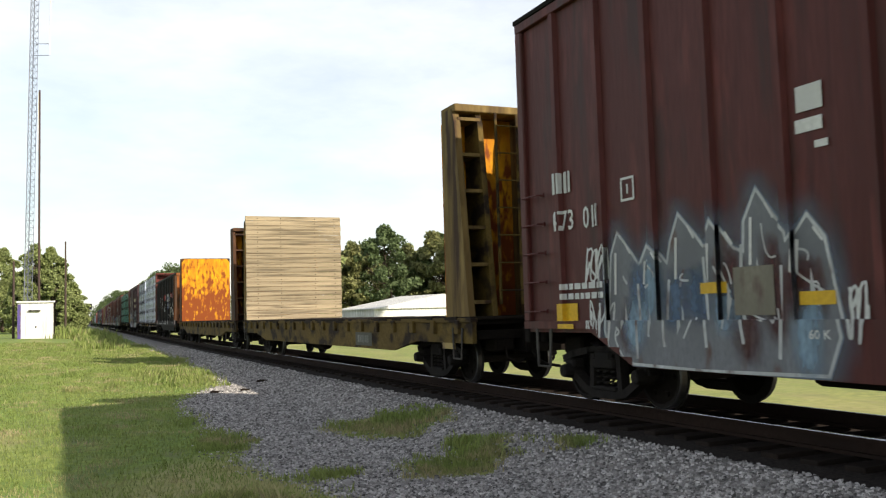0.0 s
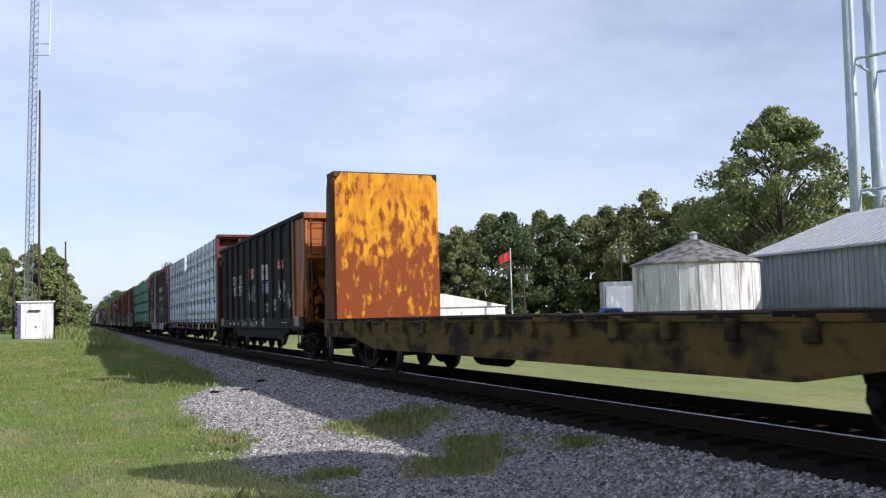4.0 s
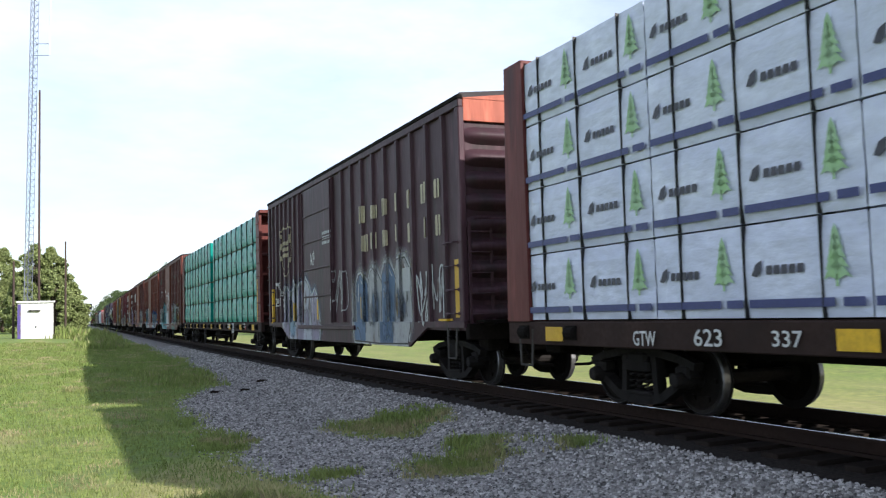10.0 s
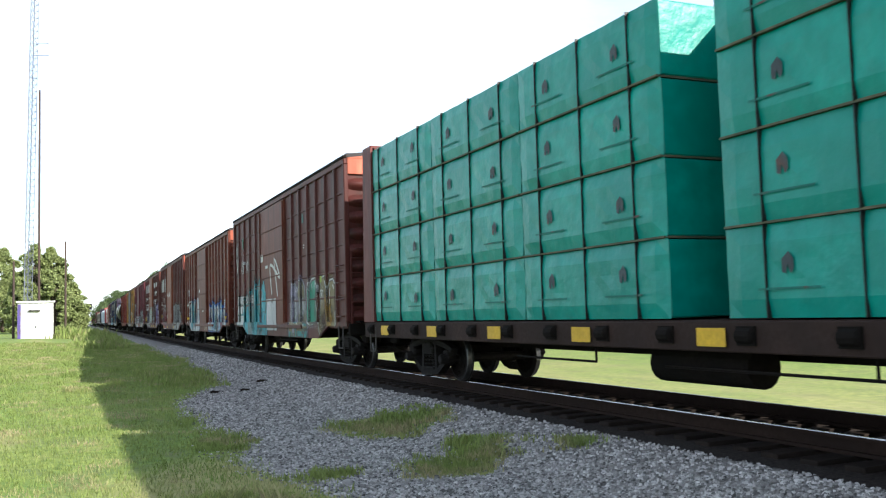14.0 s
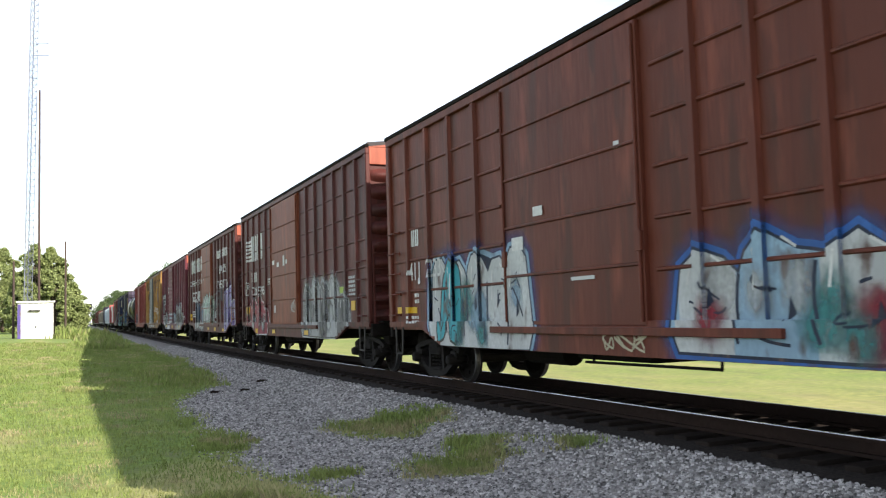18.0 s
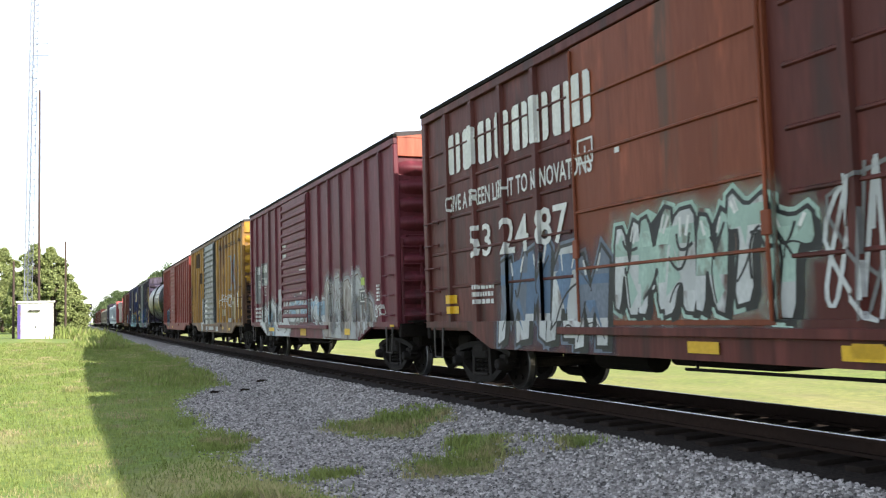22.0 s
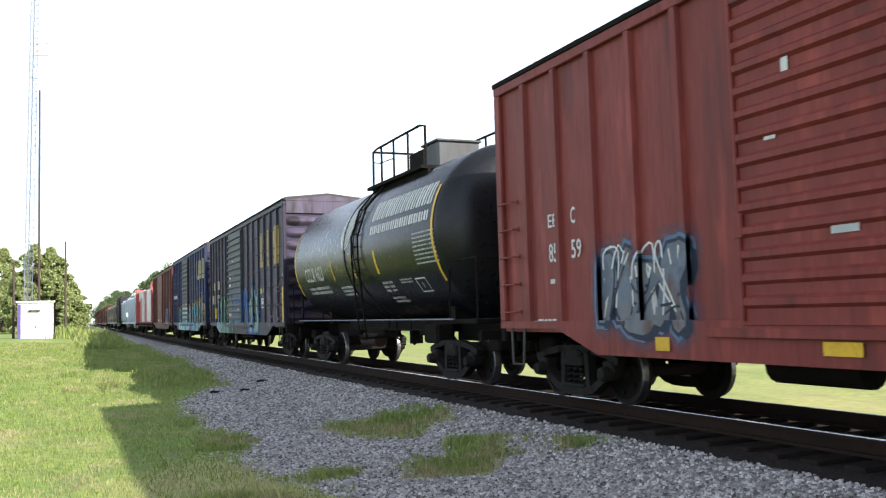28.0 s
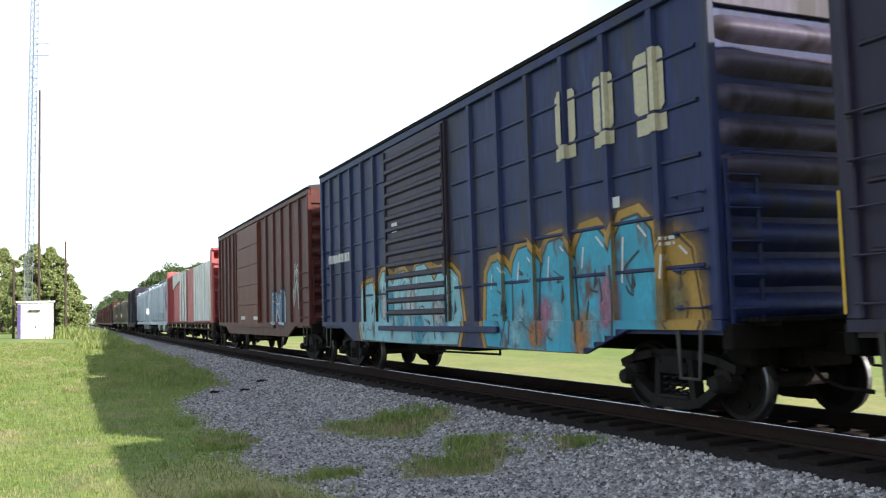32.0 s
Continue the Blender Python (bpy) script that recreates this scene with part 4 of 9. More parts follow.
    # ends with deep horizontal ribs
    def end_make():
        b = Build()
        b.prism([(-W + 0.03, H - 0.02), (W - 0.03, H - 0.02), (0, H + 0.17)], -0.02, 0.05, "y")
        b.box(-W + 0.1, W - 0.1, -0.01, 0.05, H - 0.42, H - 0.02, 0.01)
        return b.mesh("end_panel", end_mat)
    me = shared(("end", H, end_mat.name), end_make)
    def rib_make(mat):
        b = Build()
        v, f = [], []
        for x, k in ((-W + 0.1, 0.05), (-W + 0.16, 0.45), (-W + 0.26, 0.85), (-W + 0.4, 1.0), (W - 0.4, 1.0), (W - 0.26, 0.85), (W - 0.16, 0.45), (W - 0.1, 0.05)):
            v += [(x, 0.05 - 0.14 * k * math.sin(math.pi * i / 8) ** 1.2, 0.16 * (i / 4 - 1) * (0.6 + 0.4 * k)) for i in range(9)]
        for k in range(7):
            f += [(9 * k + i, 9 * k + 9 + i, 9 * k + 10 + i, 9 * k + 1 + i) for i in range(8)]
        return b.add(v, f).mesh("end_rib", mat, True)
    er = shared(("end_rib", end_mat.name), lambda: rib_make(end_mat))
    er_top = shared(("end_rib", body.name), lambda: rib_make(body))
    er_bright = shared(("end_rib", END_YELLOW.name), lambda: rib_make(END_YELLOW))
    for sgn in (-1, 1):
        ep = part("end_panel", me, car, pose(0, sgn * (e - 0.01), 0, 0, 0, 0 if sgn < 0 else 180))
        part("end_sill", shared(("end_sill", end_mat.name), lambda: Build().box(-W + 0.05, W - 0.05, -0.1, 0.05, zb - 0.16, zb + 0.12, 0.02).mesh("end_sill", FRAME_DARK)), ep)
        # navy and yellow ends: upper ribs in the sun-brightened paint, lower ones darker
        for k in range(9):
            part("end_rib", er if (end_mat is NAVY_END_LIT and k > 3) or (end_mat is MUSTARD_END and k < 4) else er_bright if end_mat is MUSTARD_END else er_top, ep, pose(0, 0, zb + 0.28 + (H - zb - 0.95) * k / 8))
    # posts along the near and far sides
    door = door or (0.0, 3.1)
    d0, d1 = door[0] - door[1] / 2, door[0] + door[1] / 2
    rib = shared(("rib", round(H, 2), post_mat.name, rib_w), lambda: Build().prism([(0.05, -rib_w / 2 - 0.03), (0.05, rib_w / 2 + 0.03), (-0.045, rib_w / 2), (-0.045, -rib_w / 2)], zb + 0.16, H - 0.17, "z").mesh("side_post", post_mat))
    gap_f, gap_r = (d0 - (-e)) / (ribs[0] + 1), (e - d1) / (ribs[1] + 1)
    ys = [-e + gap_f * (k + 1) for k in range(ribs[0])] + [d1 + gap_r * (k + 1) for k in range(ribs[1])]
    for y in ys:
        part("side_post", rib, car, pose(-W + 0.05, y, 0))
        part("side_post", rib, car, pose(W - 0.05, -y, 0, 0, 0, 180))
    cuts = sorted([(y - rib_w / 2 - 0.02, y + rib_w / 2 + 0.02, -W + 0.003) for y in ys] + [(d0, d1, -W - 0.006), (-e, -e + 0.18, -W + 0.0), (e - 0.18, e, -W + 0.0)])
    strips, at = [], -e
    for y0_, y1_, x_ in cuts:
        if y0_ > at + 0.01:
            strips.append((at, y0_, -W + 0.069))
        strips.append((max(at, y0_), y1_, x_))
        at = max(at, y1_)
    # the paint ends where the sill ends: high over the trucks, deep between them
    steps_ = [(e - 1.7 - 0.25 * k, zb + 0.05 - (zb + 0.05 - sill) * k / 4) for k in range(5)]
    breaks = sorted([y for y, _ in steps_] + [-y for y, _ in steps_])
    foot = lambda y: max([sill] + [lo for at_, lo in steps_ if abs(y) >= at_ - 0.26])
    cut = []
    for s0, s1, x_ in strips:
        at_ = s0
        for y in [b_ for b_ in breaks if s0 < b_ < s1] + [s1]:
            cut.append((at_, y, x_, foot((at_ + y) / 2) + 0.005))
            at_ = y
    PROFILE[car.name] = cut
    if waffle:
        def seam(w):
            return shared(("seam", round(w, 2), body.name), lambda: Build().prism([(0.0, -0.03), (0.0, 0.03), (-0.03, 0.012), (-0.03, -0.012)], -w / 2, w / 2, "y").mesh("panel_rib", body))
        edges = [-e + 0.2] + ys[:ribs[0]] + [d0 - 0.1]
        spans = list(zip(edges, edges[1:])) + list(zip([d1 + 0.1] + ys[ribs[0]:], ys[ribs[0]:] + [e - 0.2]))
        for k in range(1, 6):
            z = zb + 0.15 + (H - zb - 0.35) * k / 6
            for a, b_ in spans:
                part("panel_rib", seam(b_ - a - rib_w - 0.06), car, pose(-W + 0.07, (a + b_) / 2, z))
    # door with its own panels, rods and track
    dz0, dz1 = zb + 0.1, H - 0.2
    dm = part("door", Build().box(-0.05, 0.05, -door[1] / 2, door[1] / 2, dz0, dz1, 0.015).mesh("door", door_mat), car, pose(-W + 0.045, door[0], 0))
    def slab(n, depth, high):
        return shared(("slab", n, door[1], depth, high, door_mat.name), lambda: Build().prism([(0.01, -high), (0.01, high), (-depth, high * 0.4), (-depth, -high * 0.4)], -door[1] / 2 + 0.08, door[1] / 2 - 0.08, "y").mesh("door_rib", door_mat))
    rows = {"plug": 5, "slide": 15}[door_style]
    for k in range(1, rows):
        me = slab(rows, 0.03 if door_style == "plug" else 0.045, 0.03 if door_style == "plug" else 0.075)
        part("door_rib", me, dm, pose(-0.05, 0, dz0 + (dz1 - dz0) * k / rows))
    bar = shared(("rod", round(H, 2), door_mat.name), lambda: Build().tube((0, 0, dz0 + 0.05), (0, 0, dz1 - 0.05), 0.022).box(-0.03, 0.02, -0.06, 0.06, dz0 + 0.9, dz0 + 1.15, 0.01).mesh("door_rod", door_mat))
    for y in (-door[1] / 2 + 0.05, door[1] / 2 - 0.05):
        part("door_rod", bar, dm, pose(-0.07, y, 0))
    part("door_track", Build().box(-0.06, 0.05, -door[1] - 0.4, door[1] / 2 + 0.5, -0.05, 0.05, 0.01).mesh("door_track", body), car, pose(-W + 0.0, door[0], zb + 0.03))
    # ladders, grab irons, brake wheel
    for t in (-1, 1):
        grabs(car, -W - 0.0, t * (e - 0.42), zb + 0.3, 0.42, 5 if t > 0 else 4, body)
        ladder(car, t * 0.0 - W + 0.35, t * (e + 0.02), zb + 0.1, zb + 1.9, 5, body, along="x") if t < 0 else None
    if brake_gear:
        brake = Build().path([(-0.12 + 0.28 * math.cos(k * math.tau / 20), -e - 0.14, 2.52 + 0.28 * math.sin(k * math.tau / 20)) for k in range(21)], 0.02, 6)
        for k in range(5):
            a = k * math.tau / 5
            brake.tube((-0.12, -e - 0.14, 2.52), (-0.12 + 0.27 * math.cos(a), -e - 0.14, 2.52 + 0.27 * math.sin(a)), 0.014, 5)
        brake.box(-0.27, 0.03, -e - 0.12, -e, 2.37, 2.67, 0.02).tube((-0.12, -e - 0.08, 2.4), (-0.12, -e - 0.08, 1.1), 0.014, 5)
        part("brake_wheel", brake.mesh("brake_wheel", FRAME_DARK), car)
    hand = Build().path([(-1.25, -e, 2.95), (-1.25, -e - 0.14, 2.95), (0.5, -e - 0.14, 2.95), (0.5, -e, 2.95)], 0.018)
    part("end_handrail", hand.mesh("end_handrail", body), car)
    walkway = Build()
    for k in range(4):
        walkway.box(-1.3, 1.3, -e - 0.42 + k * 0.09, -e - 0.36 + k * 0.09, zb + 0.14, zb + 0.18)
    for xx in (-1.1, 0, 1.1):
        walkway.box(xx - 0.03, xx + 0.03, -e - 0.42, -e, zb + 0.09, zb + 0.14)
    part("end_platform", walkway.mesh("end_platform", FRAME_DARK), car)
    stirrup(car, L, FRAME_DARK)
    couplers(car, L, -0.1)
    truck(car, -e + 1.42)
    truck(car, e - 1.42)
    CARS.append((car, place, Matrix()))
    return car


# ---- flatcars, hoppers, tank cars ----
def bulkhead_flat(place, L, label, faces=("steel", "steel"), top=5.03, rust=None):
    car = thing("bulkhead_flatcar", label, "flatcar", "freight train")
    e, W, zd = L / 2, 1.5, 1.24
    rust = rust or RUST_BROWN
    PROFILE[car.name] = [(-99, 99, -1.452, -9)]
    # side sills with a deeper middle
    sill = shared(("flat_sill", L), lambda: Build().prism([(-e, 0.78), (-e + 2.6, 0.78), (-e + 4.0, 0.56), (e - 4.0, 0.56), (e - 2.6, 0.78), (e, 0.78), (e, zd - 0.06), (-e, zd - 0.06)], -0.04, 0.04).mesh("side_sill", DECK_YELLOW))
    lip = shared(("flat_lip", L), lambda: Build().box(-0.07, 0.07, -e, e, zd - 0.1, zd - 0.02, 0.01).mesh("sill_cap", DECK_YELLOW))
    for s in (-1, 1):
        part("side_sill", sill, car, pose(s * (W - 0.09), 0, 0))
        part("sill_cap", lip, car, pose(s * (W - 0.09), 0, 0))
    part("underframe", Build().box(-0.4, 0.4, -e, e, 0.6, zd - 0.1).box(-1.36, 1.36, -e + 0.1, e - 0.1, zd - 0.14, zd - 0.06).lathe([(-0.5, 0.02), (-0.47, 0.2), (0.5, 0.2), (0.53, 0.02)], 14, "y", (-0.8, 1.5, 0.55)).mesh("underframe", FRAME_DARK), car)
    n = int(L / 0.28)
    plank = shared(("deck_plank", L), lambda: Build().box(-W + 0.02, W - 0.02, -0.13, 0.13, -0.055, 0.0).mesh("deck_plank", TIE))
    rnd = random.Random(int(place))
    for k in range(n):
        part("deck_plank", plank, car, pose(rnd.uniform(-0.015, 0.015), -e + (k + 0.5) * L / n, zd + rnd.uniform(-0.008, 0.008)))
    pocket = shared("stake_pocket", lambda: Build().box(-0.07, 0.05, -0.09, 0.09, -0.24, 0.0, 0.015).mesh("stake_pocket", DECK_YELLOW))
    m = int(L / 1.05)
    for k in range(m):
        y = -e + (k + 0.5) * L / m
        for s in (-1, 1):
            part("stake_pocket", pocket, car, pose(s * (W - 0.05), y, zd - 0.06, 0, 0, 0 if s < 0 else 180))
    for end, face in zip((-1, 1), faces):
        inner = end * (e - (0.55 if face == "wood" else 1.15))
        bh = part("bulkhead", Build().box(-1.43, 1.43, -0.05, 0.05, zd, top - 0.25).prism([(-1.43, top - 0.25), (1.43, top - 0.25), (1.25, top - 0.02), (-1.25, top - 0.02)], -0.05, 0.05, "y").mesh("bulkhead", RUST_YELLOW), car, pose(0, inner + end * 0.06, 0))
        # tapering buttresses outside, with cross ties
        deep = 0.28 if face == "wood" else 1.0
        for x in (-1.4, -0.95, 0.0, 0.95, 1.4):
            w = 0.06 if abs(x) > 1.2 else 0.05
            part("buttress", Build().prism([(0.05, zd), (deep, zd), (0.62 * deep, top - 0.35), (0.5 * deep, top - 0.05), (0.05, top - 0.05)], x - w, x + w).mesh("buttress", rust if abs(x) > 1.2 or abs(x) < 0.1 else DECK_YELLOW), bh, pose(0, 0, 0, 0, 0, 0 if end > 0 else 180))
        for k in range(6):
            z = zd + 0.25 + k * (top - zd - 0.5) / 5
            tie_me = shared(("cross_tie", k, rust.name), lambda: Build().box(-0.225, 0.225, 0.1, 0.95 - 0.07 * k, -0.03, 0.03).mesh("cross_tie", rust))
            for x in (-1.155, 1.155) if face != "wood" else ():
                part("cross_tie", tie_me, bh, pose(x, 0, z, 0, 0, 0 if end > 0 else 180))
        part("top_beam", Build().box(-1.45, 1.45, 0.0, 0.62 * deep, top - 0.12, top + 0.02, 0.02).mesh("top_beam", rust), bh, pose(0, 0, 0, 0, 0, 0 if end > 0 else 180))
        if face == "wood":
            rows = 22
            hb = (top + 0.2 - zd) / rows
            pl = shared("bulkhead_plank", lambda: Build().box(-1.88, 1.88, -0.045, 0.045, 0.004, hb - 0.006, 0.006).mesh("plank", PLANK))
            bolt = shared("bulkhead_bolt", lambda: Build().lathe([(-0.01, 0.014), (0.01, 0.017)], 8, "y").mesh("bolt", FRAME_DARK))
            for k in range(rows):
                o = part("plank", pl, bh, pose(0.43 + rnd.uniform(-0.012, 0.012), -end * (0.1 + rnd.uniform(0, 0.012)), zd + k * hb))
                for x in (-1.0, -0.1, 1.25, 2.05):
                    part("bolt", bolt, bh, pose(x, -end * 0.158, zd + (k + 0.5) * hb))
    ladder(car, -0.62, -e + 0.1, zd + 0.2, top - 0.2, 7, DECK_YELLOW, 0.42, "x")
    stirrup(car, L, FRAME_DARK)
    couplers(car, L, -0.1)
    truck(car, -e + 2.5)
    truck(car, e - 2.5)
    CARS.append((car, place, Matrix()))
    return car


def open_hopper(place, L, label, top=4.32):
    car = thing("open_hopper_car", label, "hopper car", "freight train")
    e, W, zb = L / 2, 1.5, 1.12
    slope = 2.5
    ys = [-e + 1.75 + (L - 3.5) * k / 9 for k in range(10)]
    edges = [-e] + [v for y in ys for v in (y - 0.11, y + 0.11)] + [e]
    PROFILE[car.name] = [(a, b, -1.512 if i % 2 else -1.434, 0.9) for i, (a, b) in enumerate(zip(edges, edges[1:]))]
    body = Build()
    for s in (-1, 1):
        body.box(s * 1.4 - 0.03, s * 1.4 + 0.03, -e + 1.3, e - 1.3, zb, top)
        for t in (-1, 1):
            wing = Build().prism([(t * (e - 1.3), top), (t * (e - 0.1), top), (t * (e - 0.1), 3.1), (t * (e - 0.45), 1.3), (t * (e - 1.3), 1.3)], s * 1.4 - 0.025, s * 1.4 + 0.025)
            part("side_wing", wing.mesh("side_wing", ORANGE if t < 0 else HOPPER), car)
            foot = Build().prism([(t * (e - 1.15), 1.05), (t * (e - 0.52), 1.05), (t * (e - 0.52), 1.34), (t * (e - 1.15), 1.34)], s * 1.5 - 0.015, s * 1.5 + 0.015)
            foot.lathe([(s * 1.5 - 0.019, 0.05), (s * 1.5 + 0.019, 0.05)], 12, "x", (0, t * (e - 0.66), 1.2))
            part("foot_bracket", foot.mesh("foot_bracket", BRACKET), car)
            part("corner_brace", Build().tube((s * 1.35, t * (e - 1.2), 1.1), (s * 1.0, t * (e - 0.2), 2.2), 0.05, 6).tube((s * 0.6, t * (e - 0.2), 1.1), (s * 1.2, t * (e - 0.3), 2.9), 0.045, 6).mesh("corner_brace", HOPPER), car)
    part("side_sheet", body.mesh("side_sheet", HOPPER), car)
    for t in (-1, 1):
        es = Build().prism([(t * (e - 0.1), top - 0.1), (t * (e - 0.16), 3.0), (t * (e - slope), 1.15), (t * (e - slope - 0.06), 1.15), (t * (e - 0.24), 3.05), (t * (e - 0.18), top - 0.1)], -1.38, 1.38)
        part("end_slope", es.mesh("end_slope", ORANGE), car, label="orange sloping end sheet streaked with rust")
        part("end_beam", Build().box(-1.46, 1.46, t * (e - 0.06) - 0.1, t * (e - 0.06) + 0.06, top - 0.16, top + 0.02, 0.02).mesh("end_beam", ORANGE), car)
        part("end_stiffener", Build().box(-1.36, 1.36, t * (e - 0.03) - 0.06, t * (e - 0.03) + 0.05, 3.0, 3.14, 0.02).mesh("end_stiffener", ORANGE), car)
        for s in (-1, 1):
            part("corner_post", Build().box(s * 1.42 - 0.07, s * 1.42 + 0.06, t * (e - 1.3) - 0.1, t * (e - 1.3) + 0.1, zb - 0.2, top, 0.02).mesh("corner_post", ORANGE if t < 0 else HOPPER), car)
            part("end_post", Build().box(s * 1.36 - 0.05, s * 1.36 + 0.05, t * (e - 0.1) - 0.05, t * (e - 0.1) + 0.05, zb, top - 0.1, 0.015).mesh("end_post", ORANGE if t < 0 else HOPPER), car)
            part("brace", Build().tube((s * 1.2, t * (e - 0.15), zb), (s * 0.9, t * (e - 1.2), 2.1), 0.05, 6).mesh("brace", FRAME_DARK), car)
        part("end_platform", Build().box(-1.4, 1.4, t * (e - 0.5) - 0.55, t * (e - 0.5) + 0.5, zb - 0.12, zb, 0.02).mesh("end_platform", FRAME_DARK), car)
    part("floor", Build().prism([(-e + slope, zb - 0.3), (-e + slope, zb + 0.1), (e - slope, zb + 0.1), (e - slope, zb - 0.3)], -1.36, 1.36).mesh("floor", HOPPER), car)
    cap = shared(("hop_cap", L), lambda: Build().box(-0.07, 0.07, -e, e, -0.1, 0.03, 0.02).mesh("top_chord", HOPPER))
    sill = shared(("hop_sill", L), lambda: Build().box(-0.06, 0.06, -e + 0.05, e - 0.05, -0.16, 0.16, 0.02).mesh("side_sill", HOPPER))
    low = shared(("hop_low", L), lambda: Build().prism([(-e + 3.0, 0.92), (-e + 3.4, 0.62), (e - 3.4, 0.62), (e - 3.0, 0.92)], -0.03, 0.03).mesh("lower_sill", HOPPER))
    stake = shared("hop_stake", lambda: Build().prism([(0.08, -0.17), (0.08, 0.17), (-0.05, 0.1), (-0.05, -0.1)], zb + 0.1, top - 0.1, "z").mesh("side_stake", HOPPER))
    n = 10
    for s in (-1, 1):
        part("top_chord", cap, car, pose(s * 1.45, 0, top))
        part("side_sill", sill, car, pose(s * 1.45, 0, zb))
        part("lower_sill", low, car, pose(s * 1.3, 0, 0))
        for k in range(n):
            y = -e + 1.75 + (L - 3.5) * k / (n - 1)
            part("side_stake", stake, car, pose(s * 1.46, y, 0, 0, 0, 0 if s < 0 else 180))
    ladder(car, -1.0, -e + 0.0, zb, top - 0.1, 7, RUST_BROWN, 0.5, "x")
    clutter = Build().box(-0.9, -0.2, -e + 0.35, -e + 0.7, 1.25, 1.7, 0.05).path([(-1.2, -e + 0.1, 1.3), (-0.5, -e + 0.12, 1.9), (0.4, -e + 0.1, 1.5), (1.2, -e + 0.15, 1.9)], 0.03).path([(-0.6, -e + 0.2, 1.1), (-0.55, -e + 0.2, 2.6), (0.3, -e + 0.5, 2.7)], 0.03)
    clutter.tube((0.7, -e + 0.1, 1.1), (-0.2, -e + 1.2, 2.4), 0.05, 6).box(0.4, 1.1, -e + 0.5, -e + 1.0, 1.2, 1.6, 0.04)
    part("brake_gear", clutter.mesh("brake_gear", FRAME_DARK), car)
    panel = part("number_panel", Build().box(-0.25, 0.75, -e + 0.07, -e + 0.09, 3.8, 3.98).mesh("number_panel", BLACK), car)
    me = glyphs("DJJX", WHITE, 0.015)
    part("lettering", me, panel, Matrix.Translation((0.03, -e + 0.066, 3.83)) @ FRONT @ Matrix.Diagonal((0.15, 0.13, 0.15, 1)))
    ladder(car, -1.47, e - 0.35, zb, top - 0.4, 7, HOPPER, 0.42)
    part("brake_cylinder", Build().lathe([(-0.5, 0.05), (-0.48, 0.24), (0.4, 0.24), (0.45, 0.1)], 16, "x", (0.2, -e + 0.75, 2.0)).mesh("brake_cylinder", RUST_BROWN), car)
    part("centre_sill", Build().box(-0.3, 0.3, -e, e, 0.68, 1.0).mesh("centre_sill", FRAME_DARK), car)
    stirrup(car, L, FRAME_DARK)
    couplers(car, L, -0.05)
    truck(car, -e + 1.15)
    truck(car, e - 1.15)
    CARS.append((car, place, Matrix()))
    return car


